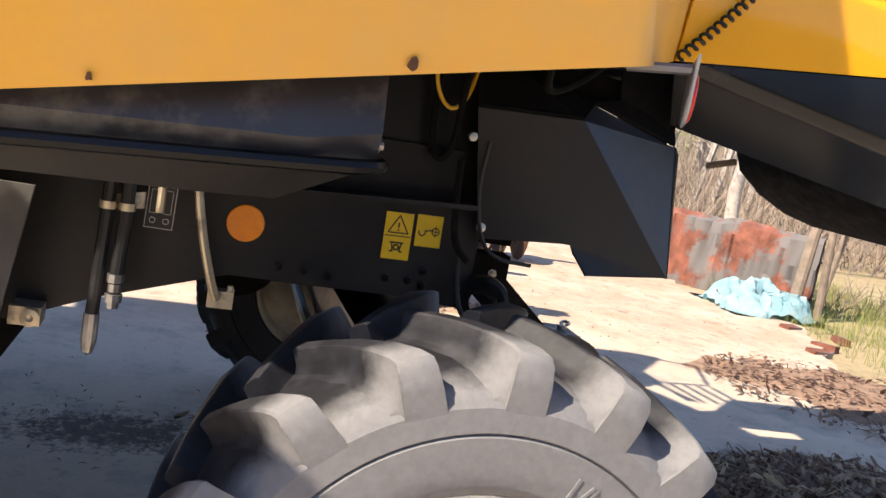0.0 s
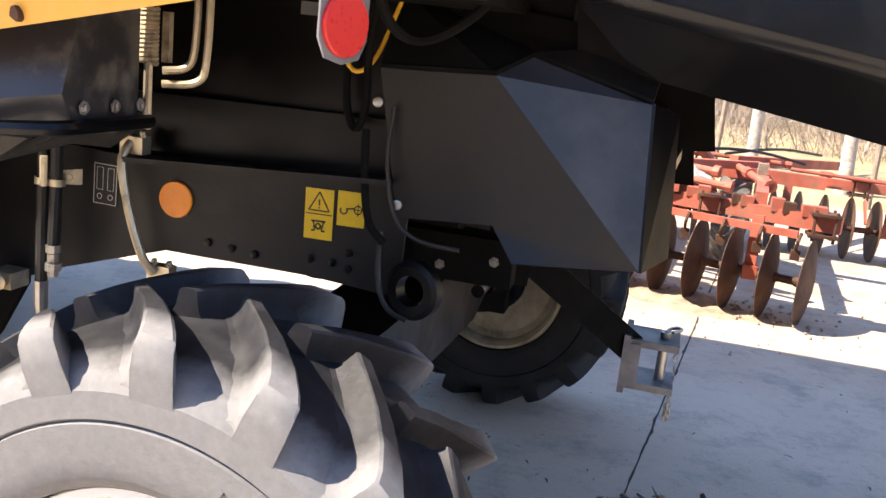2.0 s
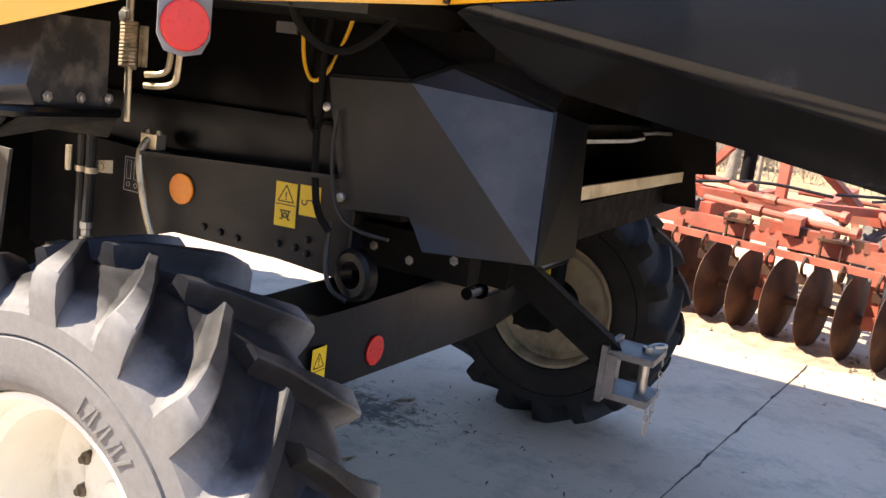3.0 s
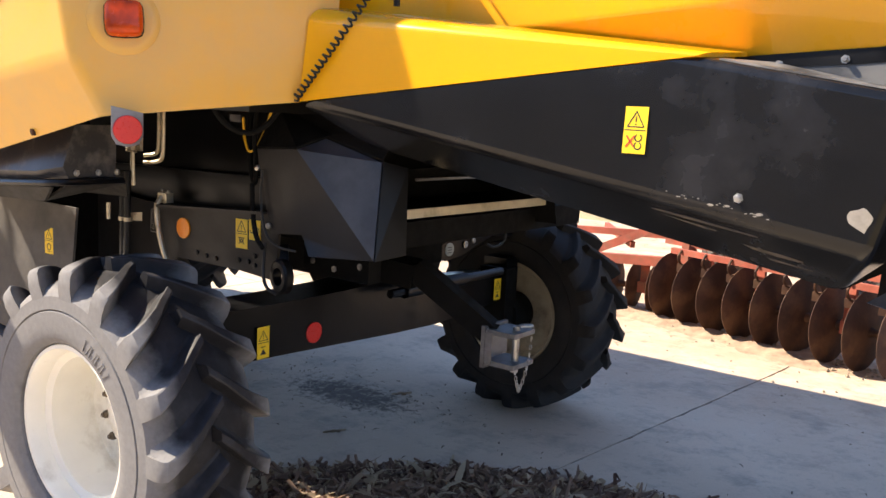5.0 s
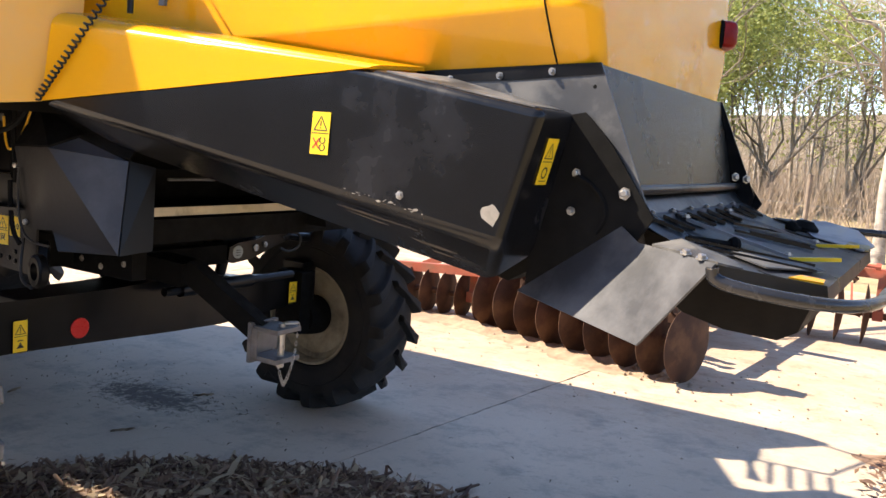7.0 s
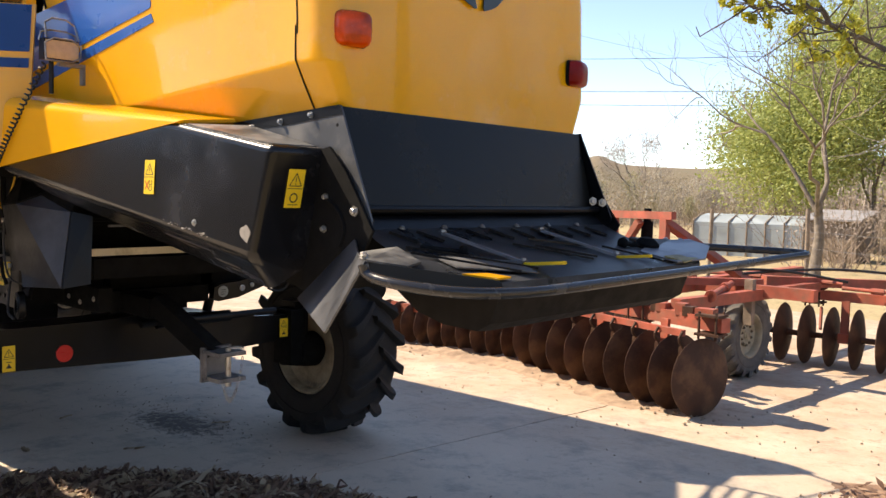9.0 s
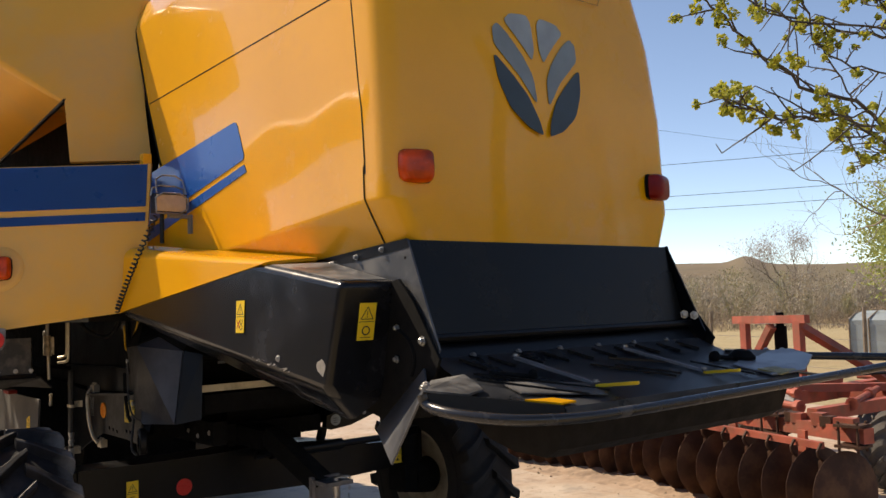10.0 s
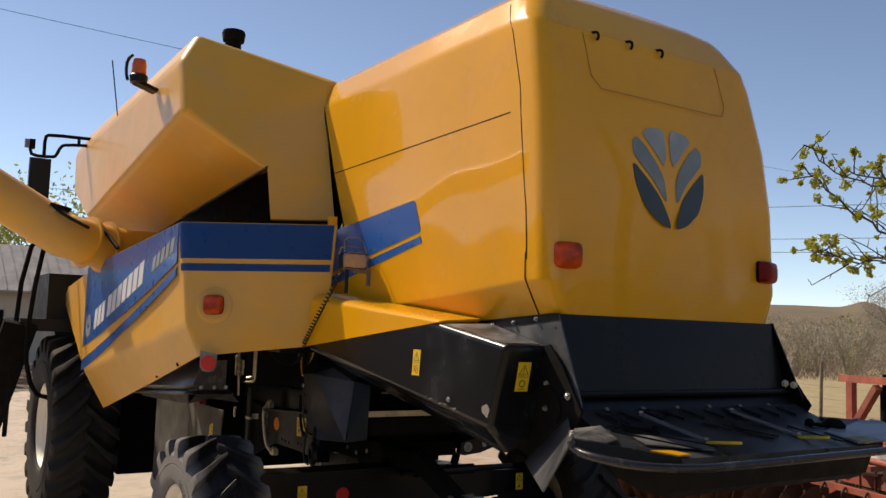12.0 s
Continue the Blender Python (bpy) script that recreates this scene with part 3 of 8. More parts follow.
def wheel(parent, at, turn, R, W, n, rim, lug, dish, rubber, paint, label, swing, spin=0.0):
    """wheel (the tyre's carcass) > rim, hub, each lug, each nut. turn: degrees about the upright axis, 180 for the other side."""
    w = new("wheel", tyre_mesh(R, W, rim, lug, rubber))
    w.parent = parent
    w.matrix_parent_inverse = Matrix.Translation(-V(parent.location))
    w.matrix_basis = pose(*at, 0, spin, turn)
    tagged(w, label)
    for nm, me, lb in (("rim", rim_mesh(rim, W, dish, paint), "painted steel rim"), ("hub", hub_mesh(rim, dish, paint), "")):
        o = tagged(new(nm, me), lb)
        o.parent = w
    for s in (-1, 1):
        me = lug_mesh(R, W, rim, lug, rubber, swing, s)
        for k in range(n):
            o = new("lug", me)
            o.parent = w
            o.matrix_basis = pose(0, 0, 0, 0, 360 * (k + (0.5 if s > 0 else 0.0)) / n, 0)
    bm = bmesh.new()
    lathe(bm, [(0, 0), (0, 0.017), (0.022, 0.016), (0.026, 0.010), (0.034, 0.009), (0.036, 0)], (0, 0, 0), (0, -1, 0), 8)
    me = mesh_of("wheel_nut", bm, NUT)
    for k in range(10):
        a = 2 * math.pi * k / 10
        o = new("wheel_nut", me)
        o.parent = w
        o.matrix_basis = pose(0.46 * rim * math.sin(a), -dish - 0.004, 0.46 * rim * math.cos(a))
    return w


# ---- the combine harvester: its rear looks to +x, its left side to -y ----
MID = 3.1
combine = thing("combine_harvester", (0.7, MID, 0), "yellow and black combine harvester parked on a concrete yard", "combine harvester")


def rear_x(z):
    """How far back the hood's rear face stands at a height."""
    line = [(1.9, 3.22), (2.5, 3.21), (3.09, 3.14), (3.4, 3.05), (3.6, 2.93), (3.75, 2.78)]
    for (z0, x0), (z1, x1) in zip(line, line[1:]):
        if z <= z1:
            return x0 + (x1 - x0) * (z - z0) / (z1 - z0)
    return 2.78


# the crease runs from (x, z) to (x, z)
ZC = (1.3, 2.005, 3.08, 2.163)


def hood_profile(x):
    """Half widths and heights of the hood's section; towards the rear its lower edge is tucked in below a crease."""
    g = max(0.0, min(1.0, (x - ZC[0]) / (ZC[2] - ZC[0])))
    zc = ZC[1] + (ZC[3] - ZC[1]) * g
    return [(0.785 - 0.085 * g, 1.955), (0.808 - 0.072 * g, 1.985), (0.811 - 0.006 * g, zc - 0.010), (0.812, zc + 0.010), (0.812, 2.6), (0.80, 2.95), (0.775, 3.30), (0.765, 3.42),
            (0.752, 3.47), (0.685, 3.605), (0.645, 3.65), (0.5, 3.69), (0.25, 3.71), (0.0, 3.715)]


def hood_ring(f, inset=0.0, back=0.0):
    """A closed section of the rear hood; f runs from its slanted front edge (0) to its rear face (1)."""
    pts = []
    for s in (-1, 1):
        side = []
        for k in range(14):
            x = 2.0
            for _ in range(3):
                w, z = hood_profile(x)[k]
                front = 1.17 - 0.55 * (z - 2.58) if z > 2.58 else max(0.92, 1.17 - 2.0 * (2.58 - z))
                zi = z - (inset if z > 3.55 else inset * 0.6 if z > 3.45 else 0)
                x = front + (rear_x(zi) - back - front) * f
            side.append(V((x, MID + s * max(0.0, w - inset), zi)))
        pts.append(side)
    return pts[0] + pts[1][-2::-1]


bm = bmesh.new()
rings = [hood_ring(f) for f in (0.0, 0.15, 0.3, 0.4, 0.5, 0.58, 0.66, 0.74, 0.82, 0.88, 0.93)]
rings += [hood_ring(1.0, i, b) for i, b in ((0.003, 0.085), (0.012, 0.045), (0.032, 0.016), (0.06, 0.003), (0.085, 0.0))]
rows = [[bm.verts.new(p) for p in r] for r in rings]
for a, b in zip(rows, rows[1:]):
    for k in range(len(a) - 1):
        bm.faces.new((a[k], a[k + 1], b[k + 1], b[k]))
# the rear face, in level strips from side to side
last = rows[-1]
m = len(last) - 1
for k in range(m // 2):
    if m - k - 1 > k + 1:
        bm.faces.new((last[k], last[k + 1], last[m - k - 1], last[m - k]))
    else:
        bm.faces.new((last[k], last[k + 1], last[m - k]))
hood = part("hood", bm, YELLOW, combine, "rounded yellow rear hood", 40)


def hood_side(x, z, out=0.004):
    """The place on the hood's left side at this x and height."""
    prof = hood_profile(x)[1:10]
    w = prof[-1][0]
    for (w0, z0), (w1, z1) in zip(prof, prof[1:]):
        if z0 <= z <= z1:
            w = w0 + (w1 - w0) * (z - z0) / (z1 - z0)
    return V((x, MID - w - out, z))


# joints of the hood's side doors
bm = bmesh.new()
tube(bm, [hood_side(1.0 + 0.1 * i, 2.93 + 0.0025 * i, -0.001) for i in range(20)], 0.0035, 6)
part("seam", bm, INSIDE, hood)
bm = bmesh.new()
tube(bm, [hood_side(rear_x(z) - 0.145 - 0.04 * max(0, z - 2.3), z, -0.001) for z in [2.26 + 0.06 * i for i in range(23)]] , 0.0035, 6)
part("seam", bm, INSIDE, hood)
bm = bmesh.new()
tube(bm, [hood_side(3.06, 2.29, 0.0), hood_side(3.062, 2.2, 0.001), hood_side(3.064, 2.172, 0.002), hood_side(3.078, 2.08, 0.003), hood_side(3.095, 1.99, 0.003)], 0.0028, 6)
part("seam", bm, INSIDE, hood)
bm = bmesh.new()
tube(bm, [V((1.175 - 0.55 * (z - 2.58) - 0.004, hood_side(1.1, z).y + 0.004, z)) for z in [2.56 + 0.1 * i for i in range(11)]], 0.007, 8)
part("rubber_edge", bm, INSIDE, hood)
# outline of the upper rear door, with three small handles
bm = bmesh.new()
rearx = rear_x
door = [(2.62, 3.40), (2.62, 3.17), (2.67, 3.11), (3.54, 3.11), (3.58, 3.17), (3.58, 3.40)]
tube(bm, [V((rearx(z) - 0.0003, y, z)) for y, z in door], 0.0022, 6)
part("seam", bm, surface("shaded_yellow_joint", (0.42, 0.19, 0.012), 0.5, vary=0.05, bump=0), hood)
for y in (2.70, 2.93, 3.15):
    bm = bmesh.new()
    x = rearx(3.40)
    tube(bm, [(x - 0.02, y - 0.008, 3.42), (x + 0.02, y, 3.415), (x + 0.022, y + 0.004, 3.39), (x + 0.008, y + 0.008, 3.38)], 0.007, 8, smooth=1)
    part("door_hook", bm, INSIDE, hood, "small dark hook")

# leaf emblem on the rear face, plain leaf shapes
emb = Plane((3.1868, 3.090, 2.70), (0, 1, 0.0), (-0.119, 0, 1))


def leaf_poly(pts, n=5):
    q = [V((*p, 0)) for p in pts]
    for _ in range(2):
        w = []
        for a, b in zip(q, q[1:] + q[:1]):
            w += [a.lerp(b, 0.15), a.lerp(b, 0.85)]
        q = w
    return [(p.x, p.y) for p in q]


for s in (-1, 1):
    for mat_, pts in ((DECAL_DARK, [(-0.252, 0.075), (-0.16, -0.005), (-0.08, -0.09), (-0.032, -0.19), (-0.018, -0.25), (-0.10, -0.222), (-0.19, -0.15), (-0.24, -0.04)]),
                      (DECAL_GREY, [(-0.242, 0.11), (-0.242, 0.18), (-0.212, 0.205), (-0.16, 0.165), (-0.085, 0.08), (-0.04, 0.0), (-0.032, -0.125), (-0.115, -0.01), (-0.185, 0.055)]),
                      (DECAL_PALE, [(-0.172, 0.222), (-0.135, 0.258), (-0.04, 0.268), (-0.018, 0.235), (-0.016, 0.12), (-0.034, 0.07), (-0.065, 0.11), (-0.115, 0.165)])):
        bm = bmesh.new()
        pts = leaf_poly([(x * s * -1, y) for x, y in pts])
        emb.poly(bm, pts if s < 0 else pts[::-1], 0.002, 0.0045)
        part("emblem_leaf", bm, mat_, hood, "grey-green leaf decal")


def tail_lamp(at, out, side, size=(0.075, 0.055, 0.115), only=None):
    """A rounded lamp with an amber upper and a red lower lens."""
    at, out, side = V(at), V(out).normalized(), V(side).normalized()
    up = side.cross(out)
    if up.z < 0:
        up = -up
    w, d, h = size

    def rounded(bm, z0, z1, w_, d0, d1, taper):
        rings = []
        for dep, g in ((d0, 1.0), (d0 + (d1 - d0) * 0.40, 0.99), (d0 + (d1 - d0) * 0.68, 0.94), (d0 + (d1 - d0) * 0.86, 0.83), (d0 + (d1 - d0) * 0.96, 0.62), (d1, taper * 0.36)):
            ring = []
            for a in range(16):
                t = 2 * math.pi * a / 16
                cx, cz = abs(math.cos(t)) ** 0.45 * (1 if math.cos(t) > 0 else -1), abs(math.sin(t)) ** 0.45 * (1 if math.sin(t) > 0 else -1)
                ring.append(at + side * cx * w_ * g + up * ((z0 + z1) / 2 + cz * (z1 - z0) / 2 * g) + out * dep)
            rings.append(ring)
        skin(bm, rings)

    bm = bmesh.new()
    rounded(bm, -h / 2, h / 2, w / 2, 0, 0.018, 0.97)
    base = part("lamp", bm, INSIDE, combine, "rear lamp with amber and red lenses")
    if only:
        bm = bmesh.new()
        rounded(bm, -h / 2 + 0.003, h / 2 - 0.003, w / 2 - 0.003, 0.015, d, 0.86)
        part("lens", bm, only, base)
        return
    bm = bmesh.new()
    rounded(bm, 0.004, h / 2 - 0.003, w / 2 - 0.003, 0.015, d, 0.86)
    part("amber_lens", bm, LENS_AMBER, base)
    bm = bmesh.new()
    rounded(bm, -h / 2 + 0.003, 0.002, w / 2 - 0.003, 0.015, d, 0.86)
    part("red_lens", bm, LENS_RED, base)


tail_lamp((3.188, 2.415, 2.278), (0.94, -0.35, 0), (0.35, 0.94, 0), (0.145, 0.075, 0.130), LENS_ORANGE)
tail_lamp((3.185, 3.80, 2.286), (0.94, 0.35, 0), (-0.35, 0.94, 0), (0.175, 0.075, 0.125), LENS_RED)

# ---- side shield with its rear-facing panel ----
S1, S2, S3 = (0.64, 1.41, 2.555), (0.775, 1.436, 1.905), (0.84, 1.51, 1.715)
R1, RM, R2 = (1.265, 2.20, 2.555), (1.248, 2.173, 2.006), (1.172, 2.075, 1.792)
F1, F2, F3, F4, F5 = (-1.84, 1.55, 1.152), (-2.05, 1.41, 1.46), (-3.3, 1.42, 2.10), (-3.05, 1.41, 2.22), (-1.44, 1.41, 2.42)


def panel(u, v):
    """A place on the twisted rear panel: u from the corner to the hood, v downwards."""
    a = V(S1).lerp(V(S2), v / 0.8) if v <= 0.8 else V(S2).lerp(V(S3), (v - 0.8) / 0.2)
    b = V(R1).lerp(V(RM), v / 0.72) if v <= 0.72 else V(RM).lerp(V(R2), (v - 0.72) / 0.28)
    return a.lerp(b, u)


def panel_out(u, v):
    n = (panel(u + 0.01, v) - panel(u - 0.01, v)).cross(panel(u, min(v, 0.78) + 0.01) - panel(u, min(v, 0.78) - 0.01))
    return (n if n.x > 0 else -n).normalized()


PV = [0.0, 0.16, 0.32, 0.48, 0.64, 0.8, 0.9, 1.0]
PU = [0.0, 0.15, 0.3, 0.45, 0.6, 0.8, 1.0]
corner = [tuple(panel(0, v)) for v in PV]
polys = [[corner[0], F5, F4, F3, F2] + corner[5:0:-1], [corner[5], F2, F1, (-0.2, 1.52, 1.487), corner[7], corner[6]]]
polys += [[tuple(panel(u0, v0)), tuple(panel(u0, v1)), tuple(panel(u1, v1)), tuple(panel(u1, v0))] for u0, u1 in zip(PU, PU[1:]) for v0, v1 in zip(PV, PV[1:])]
bm = shell(polys, 0.02, 0.03, 4)
shield = part("side_shield", bm, YELLOW_DUSTY, combine, "folded yellow side shield", 40)
bm = shell([[(0.635, 1.425, 2.553), (-1.44, 1.425, 2.418), (-1.44, 1.52, 2.418), (0.60, 1.52, 2.553)], [(0.635, 1.425, 2.553), (0.60, 1.52, 2.553), (1.21, 2.22, 2.553), (1.255, 2.2, 2.553)]], 0.012)
part("top_flange", bm, YELLOW_DUSTY, shield)

# decals: a blue band, a yellow gap and a thin blue line that run round the rear corner
side = Plane((0.64, 1.41, 2.555), (1, 0, 0))
top = lambda x: -0.135 * max(0, -x) / 2.08
low = lambda x: -0.245 + 0.27 * x + 0.014 * x * x
xs = [-0.05 - 0.12 * i for i in range(24)]


def strip_mesh(rows):
    bm = bmesh.new()
    g = [[bm.verts.new(p) for p in r] for r in rows]
    for a, b in zip(g, g[1:]):
        for k in range(len(a) - 1):
            bm.faces.new((a[k], a[k + 1], b[k + 1], b[k]))
    return bm


def panel_decal(v0, v1, n=5):
    """A strip on the rear panel that bends round the rounded corner to the side."""
    rows = []
    for i in range(n + 1):
        v = v0 + (v1 - v0) * i / n
        c, e = panel(0, v), panel(0.045, v)
        a = c + V((-0.045, 0, 0))
        row = []
        for k in range(7):
            t = k / 6
            o = V((0, -1, 0)).lerp(panel_out(0.05, v), t).normalized()
            row.append(a.lerp(c, t).lerp(c.lerp(e, t), t) + o * (0.0045 + 0.002 * math.sin(math.pi * t)))
        row += [panel(u, v) + panel_out(u, v) * 0.0045 for u in (0.10, 0.2, 0.3, 0.4, 0.5, 0.6, 0.7, 0.8, 0.9, 0.985)]
        rows.append(row)
    bm = strip_mesh(rows)
    bmesh.ops.solidify(bm, geom=bm.faces[:], thickness=0.0015)
    return bm


part("blue_band", panel_decal(0.006, 0.29), BLUE, shield, "blue decal band")
part("blue_line", panel_decal(0.33, 0.388, 2), BLUE, shield, "thin blue decal line")
bm = bmesh.new()
side.poly(bm, [(x, top(x) - 0.004) for x in xs] + [(x, low(x)) for x in xs[::-1]], -0.004, 0.003)
part("blue_band", bm, BLUE, shield, "blue decal band")
bm = bmesh.new()
side.poly(bm, [(x, low(x) - 0.03 + 0.03 * x) for x in xs] + [(x, low(x) - 0.08 + 0.045 * x) for x in xs[::-1]], -0.004, 0.003)
part("blue_line", bm, BLUE, shield, "thin blue decal line")
# chips where rust shows through the yellow
for x, y, z, r in ((0.42, 1.496, 1.64, 0.009), (-0.07, 1.500, 1.53, 0.006)):
    bm = bmesh.new()
    random.seed(int(x * 100) + 50)
    slab(bm, [V((x + r * math.cos(a) * random.uniform(0.5, 1.2), y - 0.3 * r * math.sin(a), z + r * 1.2 * math.sin(a) * random.uniform(0.5, 1.2))) for a in [2 * math.pi * k / 9 for k in range(9)]], (0, 0.02, 0))
    part("rust_chip", bm, RUST, shield, "rusty paint chip")
# lettering on the shield stands as slanted plain bars
word = lambda u: -0.49 + 0.235 * (u + 0.83)
for u, w, h in [(-2.39 + 0.13 * i, 0.095, 0.17) for i in range(3)] + [(-1.93 + 0.158 * i, 0.12, 0.17) for i in range(7)] + [(-0.63 + 0.105 * i, 0.075, 0.10) for i in range(5)]:
    bm = bmesh.new()
    mid_z = word(u) + (0.21 if u < -0.7 else 0.19)
    side.poly(bm, [(u, mid_z - h / 2), (u + w, mid_z + 0.235 * w - h / 2), (u + w + 0.03, mid_z + 0.235 * w + h / 2), (u + 0.03, mid_z + h / 2)], 0.003, 0.0055)
    part("lettering_bar", bm, WHITE if h > 0.12 else DECAL_PALE, shield, "pale bar of lettering")
bm = bmesh.new()
side.ring(bm, -2.62, -0.70, 0.03, 0.10, 0.003, 0.005, 18)
part("emblem", bm, DECAL_PALE, shield)
# blue flash on the hood


def hood_patch(quad):
    bm = bmesh.new()
    slab(bm, [hood_side(x, z, 0.0035) for x, z in quad], (0, 0.01, 0))
    return bm


part("blue_flash", hood_patch([(0.97, 2.533), (2.035, 2.637), (2.055, 2.632), (2.07, 2.615), (2.128, 2.475), (2.125, 2.458), (2.11, 2.452), (0.97, 2.257)]), BLUE, hood, "blue decal flash")
part("blue_line", hood_patch([(0.97, 2.229), (2.13, 2.43), (2.15, 2.395), (0.97, 2.169)]), BLUE, hood, "thin blue decal line")

# rear indicator on the shield, with its moulded surround
ip, io = panel(0.205, 0.655), panel_out(0.205, 0.655)
ir = (panel(0.25, 0.655) - panel(0.15, 0.655)).normalized()
bm = bmesh.new()
lathe(bm, [(0, 0.115), (0.010, 0.102), (0.013, 0.088), (0.010, 0.0)], ip + io * 0.001, io, 32)
part("lamp_surround", bm, YELLOW_DUSTY, shield)
tail_lamp(ip + io * 0.008, io, ir, (0.128, 0.06, 0.125), LENS_ORANGE)

# ---- grain tank ----
T1, T2, T3, T4 = (0.324, 1.459, 3.348), (0.721, 1.934, 2.959), (0.862, 1.919, 2.60), (1.042, 2.289, 2.613)
T5, T6, T7, T8 = (0.701, 2.34, 3.449), (0.66, 2.438, 3.65), (0.116, 1.596, 3.974), (0.156, 1.469, 3.745)
G1, G2, G3, G4 = (-2.62, 1.46, 2.876), (-3.45, 1.46, 3.25), (-3.55, 1.47, 3.62), (-3.5, 1.6, 3.85)
U1 = (-3.1, 1.95, 2.62)
mir = lambda p: (p[0], 2 * MID - p[1], p[2])
# the far rear corner is cut back beside the engine deck
A5, A6, A7 = (-0.14, 3.98, 3.45), (-0.17, 3.96, 3.70), (0.26, 4.58, 3.93)
bm = shell([[T1, T2, T3, T4, T5, T6, T7, T8], [T8, G3, G2, G1, T1], [T8, T7, G4, G3], [T1, G1, U1, T2],
            [T7, T6, A6, A7, mir(G4), G4], [mir(T1), mir(T8), A7, A6, A5, mir(T3), mir(T2)],
            [mir(T8), mir(T1), mir(G1), mir(G2), mir(G3)], [mir(T8), mir(G3), mir(G4), A7], [G3, G4, mir(G4), mir(G3), mir(G2), G2],
            [T6, T5, A5, A6]], 0.02, 0.05, 4)
tank = part("grain_tank", bm, YELLOW_DUSTY, combine, "yellow grain tank with slanted sides", 40)
bm = bmesh.new()
tube(bm, [V(T2), V(T2).lerp(V(U1), 0.5)], 0.012, 8)
part("edge_trim", bm, BLACK, tank)
# dark sheet added across the opening under the tank for its unlit hollow
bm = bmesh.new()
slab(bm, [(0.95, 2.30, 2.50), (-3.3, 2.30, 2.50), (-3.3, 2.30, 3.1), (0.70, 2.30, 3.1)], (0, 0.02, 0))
part("opening_sheet", bm, INSIDE, combine, "dark sheet filling the unlit opening under the tank")
# dark filler added so that no sky shows between tank and hood
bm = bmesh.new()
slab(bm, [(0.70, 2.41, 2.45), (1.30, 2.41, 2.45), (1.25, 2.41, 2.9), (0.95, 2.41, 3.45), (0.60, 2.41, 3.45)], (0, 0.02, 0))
part("tank_gap_filler", bm, INSIDE, combine)
# latch between tank panel and hood
bm = bmesh.new()
box(bm, (1.19, 2.17, 2.545), (1.235, 2.215, 2.61))
soften(bm, 0.008)
part("latch", bm, YELLOW, combine)

# unloading auger: elbow and tube swung out
bm = bmesh.new()
tube(bm, [(-1.75, 1.9, 2.52), (-1.72, 1.62, 2.52), (-1.62, 1.36, 2.54), (-1.54, 1.07, 2.60), (-1.56, 0.80, 2.753), (-1.64, -0.20, 3.32), (-1.75, -1.60, 4.12)], 0.185, 24)
auger = part("unloading_auger", bm, YELLOW_DUSTY, combine, "long round yellow unloading auger tube")
for p, q in (((-1.66, 1.44, 2.53), (-1.64, 1.39, 2.535)), ((-1.60, 1.28, 2.555), (-1.58, 1.23, 2.565))):
    bm = bmesh.new()
    a, b = V(p), V(q)
    lathe(bm, [(0, 0.18), (0, 0.222), (0.022, 0.222), (0.022, 0.18)], a, b - a, 28)
    part("flange", bm, YELLOW_DUSTY, auger, "dusty flange ring")
bm = bmesh.new()
tube(bm, [(-1.60, 1.35, 2.74), (-1.25, 1.45, 2.50)], 0.018, 8)
part("hydraulic_ram", bm, BLACK, auger)
for p, q in (((-1.555, 0.94, 2.675), (-1.56, 0.86, 2.72)),):
    bm = bmesh.new()
    a, b = V(p), V(q)
    lathe(bm, [(0, 0.184), (0, 0.198), (0.05, 0.198), (0.05, 0.184)], a, b - a, 28)
    part("clamp_band", bm, YELLOW_DUSTY, auger, "clamp band round the tube")
    bm = bmesh.new()
    beam(bm, a + V((0.13, 0.0, 0.15)), a + V((0.10, 0.16, 0.12)), 0.07, 0.03)
    tube(bm, [a + V((0.14, 0.02, 0.14)), a + V((0.20, 0.12, 0.06)), a + V((0.20, 0.3, -0.02))], 0.014, 8, smooth=1)
    part("latch", bm, BLACK, auger, "black latch on the joint")

# warning beacon on its bracket, aerial, air intake cap
BX, BY, BZ = -0.335, 1.315, 3.655
bm = bmesh.new()
lathe(bm, [(0, 0), (0, 0.06), (0.05, 0.066), (0.062, 0.056)], (BX, BY, BZ), (0, 0, 1), 20)
beam(bm, (BX - 0.02, BY - 0.02, BZ + 0.012), (BX - 0.05, BY + 0.14, BZ - 0.03), 0.09, 0.03)
soften(bm, 0.004)
beacon = part("beacon", bm, BLACK, combine, "amber rotating beacon on a black base")
bm = bmesh.new()
tube(bm, [(BX - 0.01, BY - 0.075, BZ + 0.01), (BX - 0.012, BY - 0.09, BZ + 0.07), (BX - 0.01, BY - 0.085, BZ + 0.16), (BX, BY - 0.05, BZ + 0.205)], 0.012, 8, smooth=1)
part("guard_loop", bm, BLACK, beacon)
bm = bmesh.new()
lathe(bm, [(0.06, 0.054), (0.14, 0.052), (0.175, 0.042), (0.185, 0.0)], (BX, BY, BZ), (0, 0, 1), 20)
part("dome", bm, LENS_AMBER, beacon)
bm = bmesh.new()
tube(bm, [(-1.75, 1.5, 3.6), (-1.80, 1.42, 4.2)], 0.006, 6)
part("aerial", bm, INSIDE, combine)
bm = bmesh.new()
lathe(bm, [(-0.1, 0.06), (0.06, 0.06), (0.06, 0.08), (0.12, 0.088), (0.14, 0.08), (0.145, 0)], (-0.15, 1.95, 3.99), (0, 0, 1), 24)
part("air_intake_cap", bm, INSIDE, combine, "black round air intake cap")
